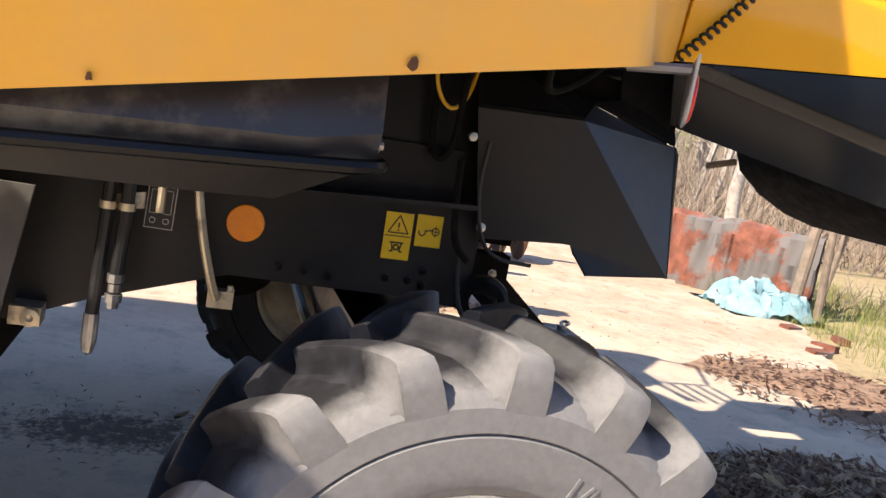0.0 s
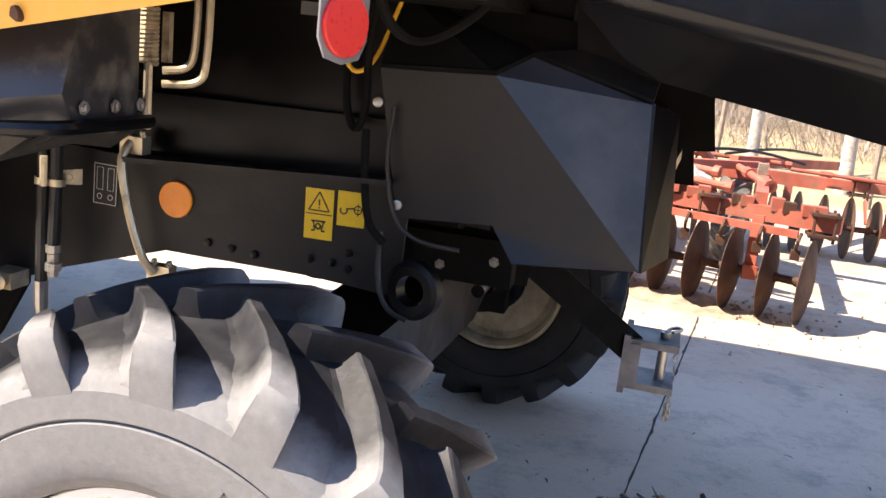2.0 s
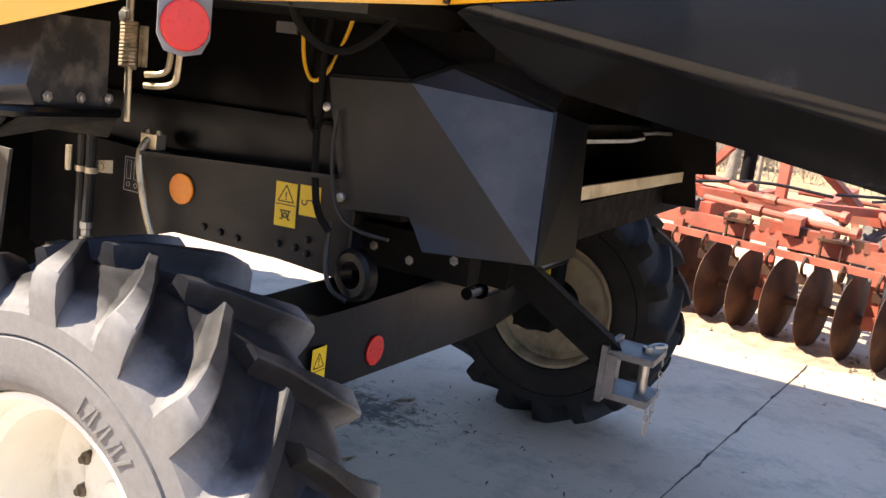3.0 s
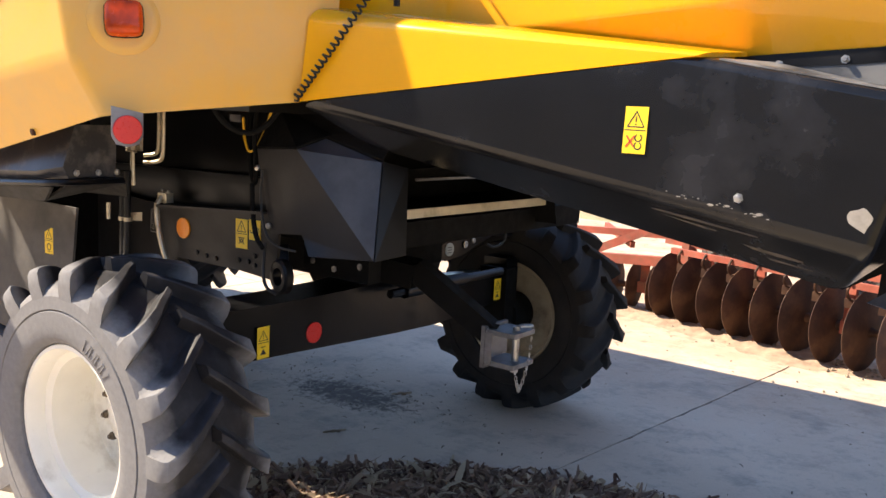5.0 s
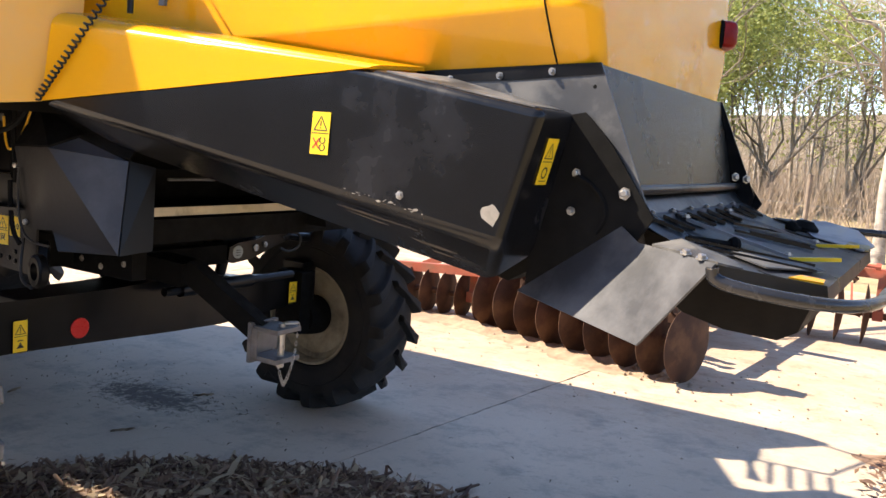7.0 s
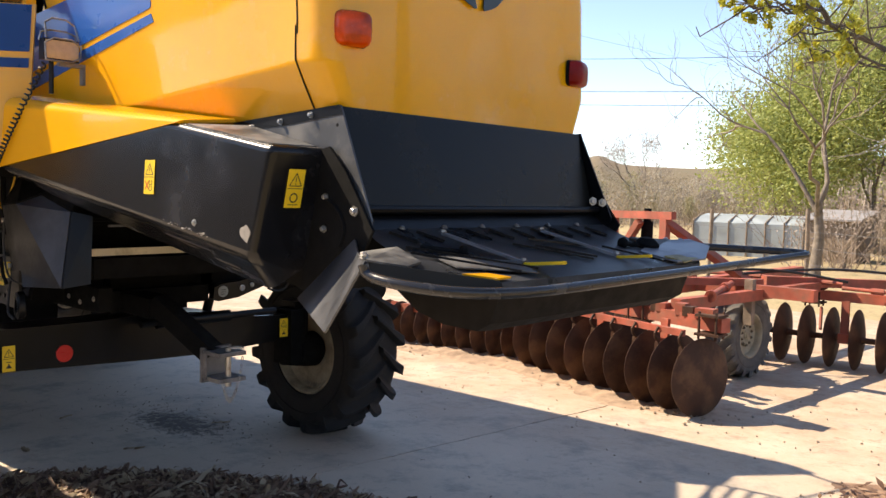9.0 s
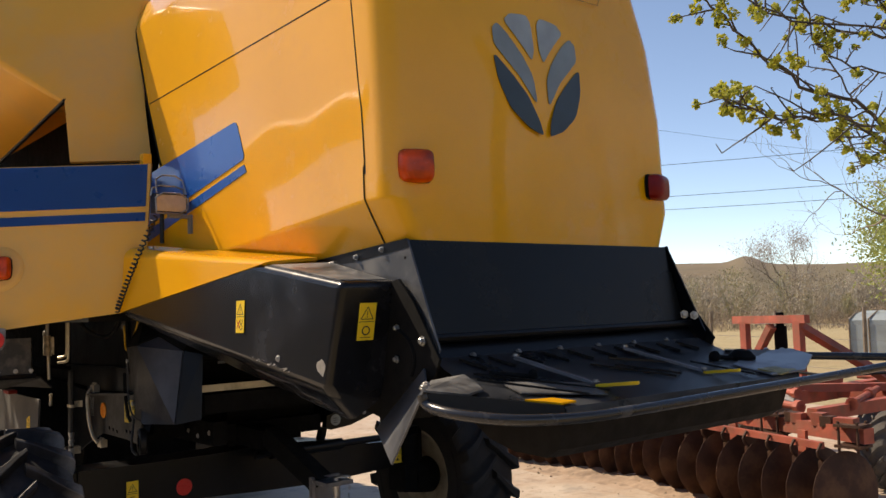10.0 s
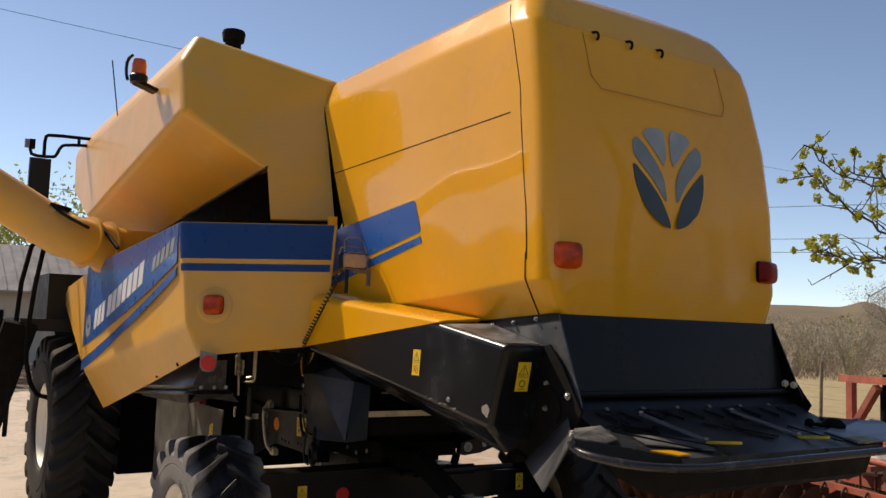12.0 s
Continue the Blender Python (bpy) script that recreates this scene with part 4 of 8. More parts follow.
# mirrors on a bent rail in front of the tank
bm = bmesh.new()
tube(bm, [(-3.0, 1.60, 3.705), (-3.0, 1.13, 3.692), (-3.0, 1.09, 3.665), (-3.0, 1.092, 3.46)], 0.017, 8, smooth=1)
tube(bm, [(-3.0, 1.60, 3.64), (-3.0, 1.28, 3.615), (-3.0, 1.235, 3.585), (-3.0, 1.20, 3.49), (-3.0, 1.17, 3.475), (-3.0, 0.985, 3.468), (-3.0, 0.965, 3.53)], 0.016, 8, smooth=1)
tube(bm, [(-3.0, 1.40, 3.70), (-3.0, 1.403, 3.622)], 0.015, 8)
rail = part("mirror_arm", bm, INSIDE, combine, "bent black mirror arm")
bm = bmesh.new()
box(bm, (-3.045, 0.969, 3.06), (-2.985, 1.159, 3.45))
soften(bm, 0.022, 3)
part("mirror", bm, BLACK, rail)
bm = bmesh.new()
box(bm, (-3.03, 0.955, 3.535), (-2.97, 1.005, 3.625))
soften(bm, 0.012, 2)
head = part("lamp_body", bm, INSIDE, rail)
bm = bmesh.new()
box(bm, (-3.02, 0.915, 3.54), (-2.975, 0.957, 3.62))
soften(bm, 0.01, 2)
part("lens", bm, GREY_METAL, head)
# rail, ladder stile and platform in front of the left wheel
bm = bmesh.new()
tube(bm, [(-2.9, 1.3, 1.15), (-2.85, 1.12, 1.2), (-2.8, 1.02, 1.6), (-2.75, 1.08, 2.4), (-2.75, 1.2, 2.9)], 0.022, 8, smooth=1)
tube(bm, [(-3.4, 0.98, 0.75), (-3.1, 0.95, 1.5), (-3.05, 1.0, 2.5), (-3.1, 1.2, 2.85)], 0.022, 8, smooth=1)
beam(bm, (-3.5, 0.72, 0.55), (-3.0, 1.0, 1.85), 0.07, 0.30, (0, 1, 0))
part("ladder_rail", bm, INSIDE, combine, "black access ladder rail")
bm = bmesh.new()
box(bm, (-4.2, 1.0, 1.78), (-3.05, 1.7, 1.9))
box(bm, (-4.2, 1.25, 1.9), (-3.2, 1.65, 2.35))
soften(bm, 0.02)
part("platform", bm, BLACK_DUSTY, combine, "black cab access platform")
# rail round the engine deck on the far side, known by its shadow
bm = bmesh.new()
tube(bm, [(0.75, 3.9, 3.0), (0.61, 4.26, 3.0), (1.08, 4.31, 3.0), (1.26, 4.79, 3.0), (0.91, 4.9, 3.0), (0.4, 4.55, 3.0)], 0.016, 8)
for i in range(5):
    tube(bm, [(0.64 + 0.11 * i, 4.27, 3.0), (0.70 + 0.11 * i, 3.9, 3.0)], 0.014, 6)
part("deck_rail", bm, INSIDE, combine)

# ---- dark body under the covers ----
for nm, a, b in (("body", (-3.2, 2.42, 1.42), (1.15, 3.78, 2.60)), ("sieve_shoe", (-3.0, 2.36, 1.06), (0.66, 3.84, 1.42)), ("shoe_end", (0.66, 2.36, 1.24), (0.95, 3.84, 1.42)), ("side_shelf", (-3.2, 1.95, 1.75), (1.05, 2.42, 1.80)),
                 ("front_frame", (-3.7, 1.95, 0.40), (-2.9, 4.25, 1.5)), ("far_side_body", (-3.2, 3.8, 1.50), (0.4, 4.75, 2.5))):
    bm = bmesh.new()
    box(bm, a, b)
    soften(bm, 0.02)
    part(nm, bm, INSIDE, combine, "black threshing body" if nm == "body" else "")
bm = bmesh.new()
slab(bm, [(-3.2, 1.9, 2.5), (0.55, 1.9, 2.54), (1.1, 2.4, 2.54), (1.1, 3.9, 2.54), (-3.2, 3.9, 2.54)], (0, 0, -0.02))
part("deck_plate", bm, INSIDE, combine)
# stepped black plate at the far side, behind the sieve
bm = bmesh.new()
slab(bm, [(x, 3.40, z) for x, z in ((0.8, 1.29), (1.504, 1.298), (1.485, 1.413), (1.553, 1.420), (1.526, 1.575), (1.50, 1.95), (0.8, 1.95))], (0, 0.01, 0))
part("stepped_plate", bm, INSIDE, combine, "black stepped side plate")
# dark filler added to keep the gap between guard and chute in shade
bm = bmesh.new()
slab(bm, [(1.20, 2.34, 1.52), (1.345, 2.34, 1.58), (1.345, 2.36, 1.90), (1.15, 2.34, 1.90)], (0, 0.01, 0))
part("gap_filler", bm, INSIDE, combine)
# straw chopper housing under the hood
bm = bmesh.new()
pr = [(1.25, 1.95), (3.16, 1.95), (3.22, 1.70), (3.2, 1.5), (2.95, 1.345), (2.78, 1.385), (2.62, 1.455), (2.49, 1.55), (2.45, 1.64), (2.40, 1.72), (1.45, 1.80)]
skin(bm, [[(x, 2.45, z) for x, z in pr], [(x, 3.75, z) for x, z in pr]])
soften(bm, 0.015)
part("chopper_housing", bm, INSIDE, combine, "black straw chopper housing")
bm = bmesh.new()
tube(bm, [(2.47, 3.77, 1.585), (2.33, 3.77, 1.545)], 0.016, 8)
part("stub_pin", bm, POST, combine, "short wooden stub")
bm = bmesh.new()
beam(bm, (1.40, 2.36, 1.392), (1.442, 3.39, 1.398), 0.012, 0.035)
part("sieve_edge", bm, WOOD_CREAM, combine, "cream-coloured sieve edge strip")
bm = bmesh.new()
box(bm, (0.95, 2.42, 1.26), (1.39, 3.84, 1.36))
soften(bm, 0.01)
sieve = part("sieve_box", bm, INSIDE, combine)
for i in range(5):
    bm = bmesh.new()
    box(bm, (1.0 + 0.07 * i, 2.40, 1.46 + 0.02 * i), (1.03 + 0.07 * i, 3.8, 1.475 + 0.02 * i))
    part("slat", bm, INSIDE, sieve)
bm = bmesh.new()
tube(bm, [(1.38, 2.5, 1.52), (1.40, 3.0, 1.52), (1.36, 3.1, 1.54), (1.40, 3.7, 1.53)], 0.006, 6, smooth=1)
part("control_rod", bm, BRIGHT, combine)

# ---- side chute beside the hood: yellow upper wedge, black lower shell ----
C1, C2, C3, C4 = (1.175, 2.07, 1.79), (2.617, 2.111, 1.957), (3.166, 2.116, 1.868), (3.078, 2.10, 1.490)
C5, C6 = (2.985, 2.26, 1.372), (1.32, 2.30, 1.645)
C7, C8, C9 = (3.172, 2.335, 1.868), (2.70, 2.37, 1.965), (3.078, 2.345, 1.46)
bm = shell([[C1, C2, C3, C4], [C1, C4, C5, C6], [C2, C8, C7, C3], [C3, C7, C9, C4], [C4, C9, C5]], 0.012, 0.028, 6)
chute = part("chute_cover", bm, BLACK_WORN, combine, "scratched black chute cover", 40)
Y1, Y2, Y3 = (1.21, 2.08, 2.115), (1.26, 2.20, 2.13), (2.66, 2.33, 1.985)
bm = shell([[(1.175, 2.068, 1.794), (2.60, 2.109, 1.958), (2.617, 2.111, 1.968), Y1], [Y1, (2.617, 2.111, 1.968), Y3, Y2]], 0.012, 0.045, 6)
part("chute_top", bm, YELLOW, chute, "yellow wedge above the chute", 40)
# dust and scuffs on its sloping top; the paler grey also holds sun glare
bm = bmesh.new()
tn = (V(C8) - V(C2)).cross(V(C3) - V(C2)).normalized()
tn = tn if tn.z > 0 else -tn
mid_ = (V(C2) + V(C8) + V(C7) + V(C3)) / 4
slab(bm, [V(c).lerp(mid_, 0.13) + tn * 0.003 for c in (C2, C8, C7, C3)], -tn * 0.005)
part("scuffed_glare_top", bm, surface("scuffed_sunlit_paint", (0.07, 0.07, 0.072), 0.32, vary=0.35, scale=9, dirt=(0.26, 0.25, 0.24), dirt_scale=7, dirt_from=0.45, dirt_to=0.7, bump=0.05, dirt_rough=0.5), chute, "dusty scuffed chute top, paler for sun glare")
# bare chips along its lower fold, a round chip and wear on the ridge
random.seed(4)
PRIMER = surface("bare_primer", (0.27, 0.245, 0.21), 0.6, vary=0.2, scale=40, bump=0.05)
bm = bmesh.new()
ca, cb = V(C1), V(C4)
for i in range(22):
    f = 0.72 + 0.15 * random.random()
    p = ca.lerp(cb, f) + V((0, -0.002, 0.022 + 0.012 * random.random()))
    s = 0.0012 + 0.0035 * random.random() ** 2
    slab(bm, [p + V((-2.2 * s, 0, 0.3 * s)), p + V((-0.4 * s, 0, -0.7 * s)), p + V((2.0 * s, 0.0005, -0.5 * s)), p + V((1.4 * s, 0, 0.5 * s)), p + V((-0.5 * s, 0, 0.9 * s))], (0, 0.006, 0))
tagged(part("paint_chips", bm, PRIMER, chute, "chipped paint along the fold"), kind="stuff")
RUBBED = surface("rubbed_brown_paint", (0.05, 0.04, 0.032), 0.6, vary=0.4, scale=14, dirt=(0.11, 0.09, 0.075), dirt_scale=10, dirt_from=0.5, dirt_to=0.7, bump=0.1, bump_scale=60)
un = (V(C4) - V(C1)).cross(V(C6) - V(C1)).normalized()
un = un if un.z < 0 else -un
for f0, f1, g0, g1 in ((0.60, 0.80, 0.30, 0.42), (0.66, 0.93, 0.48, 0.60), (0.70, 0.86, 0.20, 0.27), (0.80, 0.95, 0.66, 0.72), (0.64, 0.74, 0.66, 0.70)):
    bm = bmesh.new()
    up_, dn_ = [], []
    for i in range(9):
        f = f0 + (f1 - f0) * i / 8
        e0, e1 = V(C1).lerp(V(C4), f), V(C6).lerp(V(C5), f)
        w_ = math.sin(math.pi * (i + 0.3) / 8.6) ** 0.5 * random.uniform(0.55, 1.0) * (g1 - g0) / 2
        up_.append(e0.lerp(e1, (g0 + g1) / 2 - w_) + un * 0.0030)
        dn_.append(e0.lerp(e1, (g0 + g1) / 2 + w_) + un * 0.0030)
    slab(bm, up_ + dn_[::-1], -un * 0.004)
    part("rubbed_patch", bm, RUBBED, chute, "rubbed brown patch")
bm = bmesh.new()
cp = V((3.041, 2.1015, 1.572))
slab(bm, [cp + V((0.027 * math.cos(t) * (1 + 0.18 * math.sin(3 * t)), 0, 0.031 * math.sin(t) * (1 + 0.12 * math.cos(5 * t)))) for t in [2 * math.pi * k / 18 for k in range(18)]], (0, 0.01, 0))
part("bare_patch", bm, PRIMER, chute, "round bare patch")
bm = bmesh.new()
bolt(bm, (2.75, 2.0975, 1.60), (0, -1, 0), 0.009)
part("bolt", bm, BRIGHT, chute)
sticker(chute, (2.420, 2.0965, 1.822), (0.999, 0.0232, 0), 0.067, 0.128, "belt", (0, 0.05, 1))
er, eu = (V(C7) - V(C3)).normalized(), (V(C3) - V(C4)).normalized()
en = er.cross(eu).normalized()
sticker(chute, V(C3) + er * 0.082 - eu * 0.075 + en * 0.003, er, 0.069, 0.133, "gear", eu)

# ---- brackets, apron, spreader tray at the rear ----
BRACKET = surface("worn_bracket_steel", (0.075, 0.077, 0.08), 0.42, metal=0.25, vary=0.25, scale=5, dirt=(0.20, 0.195, 0.185), dirt_scale=5, dirt_from=0.45, dirt_to=0.75, bump=0.05)
for s, nm in ((1, "near"), (-1, "far")):
    f = (lambda p: p) if s == 1 else mir
    bm = bmesh.new()
    slab(bm, [f(p) for p in ((2.60, 2.352, 1.93), (2.62, 2.352, 1.972), (3.225, 2.352, 2.015), (3.40, 2.340, 1.63), (3.36, 2.335, 1.50), (3.18, 2.34, 1.42), (3.1, 2.345, 1.65))], (0, 0.008 * s, 0))
    br = part("side_bracket", bm, BRACKET if s == 1 else BLACK, combine, "bare steel side bracket" if s == 1 else "black side bracket")
    bm = bmesh.new()
    slab(bm, [f(p) for p in ((3.10, 2.329, 1.80), (3.155, 2.327, 1.865), (3.20, 2.325, 1.875), (3.235, 2.323, 1.845), (3.29, 2.322, 1.79), (3.385, 2.318, 1.66), (3.43, 2.315, 1.60), (3.34, 2.32, 1.45), (3.20, 2.324, 1.37), (3.06, 2.33, 1.34), (3.07, 2.33, 1.55))], (0, 0.012 * s, 0))
    part("hinge_plate", bm, INSIDE, br)
    bm = bmesh.new()
    slab(bm, [f(p) for p in ((2.615, 2.351, 1.94), (2.62, 2.351, 1.974), (3.225, 2.351, 2.017), (3.236, 2.351, 1.985), (2.95, 2.351, 1.957))], (0, -0.002 * s, 0))
    part("top_band", bm, BLACK, br, "dark top band")
    for at, r in (((2.743, 2.35, 1.954), 0.008), ((2.912, 2.35, 1.969), 0.008), ((3.079, 2.35, 1.987), 0.008), ((3.342, 2.318, 1.660), 0.012), ((3.194, 2.322, 1.704), 0.009), ((3.188, 2.322, 1.595), 0.009)):
        bm = bmesh.new()
        bolt(bm, f(at), (0, -s, 0), r, 0.014)
        part("bolt", bm, BRIGHT, br)
    if s == -1:
        for at in ((3.318, 3.822, 1.705), (3.362, 3.832, 1.700)):
            bm = bmesh.new()
            bolt(bm, at, (0.75, -0.66, 0), 0.013, 0.014)
            part("bolt", bm, BRIGHT, br)
    if s == 1:
        for x, z in ((3.213, 1.949), (3.226, 1.857)):
            bm = bmesh.new()
            disc(bm, (x, 2.3515, z), (0, -1, 0), 0.006, 0.002, 12)
            part("hole", bm, INSIDE, br)
        for z in (1.880, 1.864):
            bm = bmesh.new()
            box(bm, (3.183, 2.3498, z), (3.206, 2.353, z + 0.010))
            part("slot", bm, INSIDE, br)
        bm = bmesh.new()
        tube(bm, [(3.19, 2.321, 1.70), (3.26, 2.32, 1.665), (3.30, 2.319, 1.60), (3.27, 2.319, 1.54)], 0.007, 6, smooth=2)
        part("guide_slot", bm, INSIDE, br)
bm = bmesh.new()
slab(bm, [(3.222, 2.365, 2.012), (3.222, 3.835, 2.012), (3.305, 3.835, 1.672), (3.305, 2.365, 1.672)], (-0.012, 0, 0))
part("apron", bm, surface("dark_apron_sheet", (0.005, 0.005, 0.0042), 0.24, vary=0.2, scale=2, dirt=(0.016, 0.015, 0.012), dirt_scale=1.6, dirt_from=0.5, dirt_to=0.8, bump=0.02, bump_scale=5, spec=0.22, dirt_rough=0.45), combine, "flat dark apron sheet")
bm = bmesh.new()
tube(bm, [(3.325, 2.345, 1.665), (3.325, 3.855, 1.665)], 0.016, 10)
slab(bm, [(3.31, 2.36, 1.655), (3.31, 3.84, 1.655), (3.36, 3.84, 1.60), (3.36, 2.36, 1.60)], (-0.01, 0, 0))
part("hinge_rod", bm, BLACK, combine)

TRAYMAT = surface("scuffed_tray_steel", (0.024, 0.027, 0.033), 0.26, vary=0.25, scale=3, dirt=(0.125, 0.132, 0.145), dirt_scale=3.5, dirt_from=0.40, dirt_to=0.72, bump=0.05, bump_scale=18, dirt_rough=0.45,
                  fleck=(0.30, 0.31, 0.33), fleck_from=0.70)
deck = [(3.36, 1.60), (3.43, 1.566), (3.50, 1.538), (3.64, 1.506), (3.74, 1.484), (3.872, 1.464)]
left = [2.345, 2.335, 2.33, 2.15, 2.27, 2.43]
bm = bmesh.new()
topv = [[bm.verts.new((x, y0 + (2 * MID - 2 * y0) * j / 10, z + (0.006 * math.sin(math.pi * j / 10) if 3.45 < x < 3.8 else 0))) for j in range(11)] for (x, z), y0 in zip(deck, left)]
topv.append([bm.verts.new((3.880, 2.44 + 1.32 * j / 10, 1.425)) for j in range(11)])
for a, b in zip(topv, topv[1:]):
    for j in range(10):
        bm.faces.new((a[j], a[j + 1], b[j + 1], b[j]))
bmesh.ops.solidify(bm, geom=bm.faces[:], thickness=-0.008)
tray = part("spreader_tray", bm, TRAYMAT, combine, "scuffed dark steel spreader tray", 30)


def zt(x):
    for (x0, z0), (x1, z1) in zip(deck, deck[1:]):
        if x <= x1:
            return z0 + (z1 - z0) * (x - x0) / (x1 - x0) + (0.006 if x > 3.45 else 0)
    return 1.46


# side flanges, folded lips and the far wing
DULL_YELLOW = surface("scuffed_yellow_patch", (0.30, 0.23, 0.08), 0.5, vary=0.3, scale=15, dirt=(0.10, 0.09, 0.07), dirt_scale=14, dirt_from=0.45, dirt_to=0.65, bump=0.05)
FLANGE = surface("worn_grey_flange", (0.045, 0.045, 0.045), 0.5, vary=0.3, scale=6, dirt=(0.14, 0.135, 0.125), dirt_scale=9, dirt_from=0.42, dirt_to=0.68, bump=0.25, bump_scale=60)
for f in (lambda p: p, mir):
    bm = bmesh.new()
    slab(bm, [f(p) for p in ((3.45, 2.26, 1.538), (3.665, 2.068, 1.534), (3.70, 2.20, 1.513), (3.66, 2.30, 1.518), (3.50, 2.36, 1.553))], (0, 0, -0.006))
    part("side_flange", bm, FLANGE, tray, "rough grey side flange")
    bm = bmesh.new()
    slab(bm, [f(p) for p in ((3.66, 2.085, 1.526), (3.70, 2.16, 1.514), (3.872, 2.425, 1.470), (3.878, 2.43, 1.425), (3.70, 2.15, 1.462), (3.655, 2.08, 1.485))], (-0.006, 0.006 if f((0, 0, 0))[1] == 0 else -0.006, 0))
    part("front_lip", bm, BLACK, tray, "black folded lip")
bm = bmesh.new()
slab(bm, [(3.68, 3.62, 1.507), (3.86, 3.60, 1.478), (3.885, 3.80, 1.483), (3.80, 4.02, 1.525), (3.66, 4.10, 1.545), (3.56, 3.95, 1.535)], (0, 0, -0.006))
part("far_flap", bm, surface("pale_scuffed_steel", (0.14, 0.15, 0.17), 0.33, metal=0.3, vary=0.2, scale=4, dirt=(0.28, 0.29, 0.31), dirt_scale=5, bump=0.03), tray, "pale scuffed steel flap")
# slanted louvres at the hinge side and a row of bolts
for i in range(10):
    y = 2.44 + 0.135 * i
    bm = bmesh.new()
    beam(bm, (3.385, y, zt(3.385) + 0.004), (3.465, y + 0.055, zt(3.465) + 0.003), 0.018, 0.010)
    soften(bm, 0.005)
    part("louvre", bm, BLACK, tray)
for i in range(6):
    y = 2.52 + 0.22 * i
    bm = bmesh.new()
    bolt(bm, (3.365, y, zt(3.365) + 0.004), (0.35, 0, 1), 0.009)
    part("bolt", bm, BRIGHT, tray)
# steel struts with yellow handles, and guide vanes lying on the tray
for y0, y1, y2 in ((2.66, 2.748, 2.791), (3.26, 3.362, 3.377)):
    a, b = V((3.43, y0, zt(3.43) + 0.02)), V((3.72, y1, 1.502))
    bm = bmesh.new()
    beam(bm, a, b, 0.024, 0.010)
    soften(bm, 0.002)
    st = part("strut", bm, GREY_METAL, tray, "bare steel strut")
    for e in (a, b):
        bm = bmesh.new()
        bolt(bm, e + V((0, 0, 0.005)), (0, 0, 1), 0.010)
        part("bolt", bm, BRIGHT, st)
    bm = bmesh.new()
    beam(bm, (3.722, y1, 1.495), (3.862, y2, 1.508), 0.018, 0.011)
    soften(bm, 0.006, 2)
    part("yellow_handle", bm, STICKER, tray, "yellow strip handle")
for (xa, ya), (xb, yb), w in (((3.50, 2.40), (3.80, 2.72), 0.012), ((3.56, 2.36), (3.82, 2.60), 0.016), ((3.52, 2.95), (3.74, 3.16), 0.014),
                              ((3.55, 3.05), (3.72, 3.22), 0.008), ((3.60, 3.45), (3.84, 3.52), 0.014), ((3.48, 3.10), (3.60, 3.36), 0.010)):
    bm = bmesh.new()
    beam(bm, (xa, ya, zt(xa) + 0.007), (xb, yb, zt(xb) + 0.008), w * 0.6, 0.008)
    part("guide_vane", bm, BLACK, tray)
bm = bmesh.new()
slab(bm, [(3.60, 2.42, zt(3.60) + 0.007), (3.72, 2.40, zt(3.72) + 0.007), (3.84, 2.66, zt(3.84) + 0.008), (3.70, 2.72, zt(3.70) + 0.008)], (0, 0, -0.004))
part("wear_plate", bm, FLANGE, tray, "worn grey plate")
for q in (((3.785, 2.35), (3.862, 2.425), (3.858, 2.495), (3.80, 2.455)), ((3.80, 3.60), (3.875, 3.64), (3.87, 3.76), (3.80, 3.72))):
    bm = bmesh.new()
    slab(bm, [(x, y, zt(x) + (0.006 if y < 3 else 0.016)) for x, y in q], (0, 0, -0.006))
    part("yellow_patch", bm, YELLOW if q[0][1] < 3 else DULL_YELLOW, tray, "yellow reflective patch")
# adjusting knobs
for b in ((3.592, 2.572, 1.532), (3.596, 3.629, 1.534)):
    b = V(b)
    a = b + V((-0.105, -0.09, 0.012)) if b.y < 3 else b + V((0.02, 0.13, -0.015))
    bm = bmesh.new()
    tube(bm, [a, b], 0.010, 8)
    lathe(bm, [(-0.010, 0), (-0.008, 0.019), (0.004, 0.026), (0.016, 0.022), (0.022, 0.010), (0.022, 0)], b, b - a, 14)
    part("knob", bm, INSIDE, tray, "black adjusting knob")
bm = bmesh.new()
lathe(bm, [(0, 0.0), (0, 0.055), (0.02, 0.055), (0.045, 0.03), (0.05, 0.0)], (3.62, 3.78, 1.51), (0.1, 0, 1), 18)
part("knob_base", bm, INSIDE, tray)
# rounded pan under the tray
bm = bmesh.new()
pr = [(3.36, 1.56), (3.40, 1.40), (3.50, 1.335), (3.62, 1.305), (3.76, 1.30), (3.81, 1.33), (3.845, 1.43), (3.64, 1.48), (3.50, 1.52)]
skin(bm, [[(x, 2.46, z) for x, z in pr], [(x, 2.52, z - 0.004) for x, z in pr], [(x, 3.68, z - 0.004) for x, z in pr], [(x, 3.74, z) for x, z in pr]])
soften(bm, 0.015, 2, 30)
part("spreader_pan", bm, surface("brown_stained_pan", (0.006, 0.005, 0.0045), 0.7, vary=0.3, scale=5, bump=0.1, spec=0.2), combine, "dirty dark brown pan under the tray")
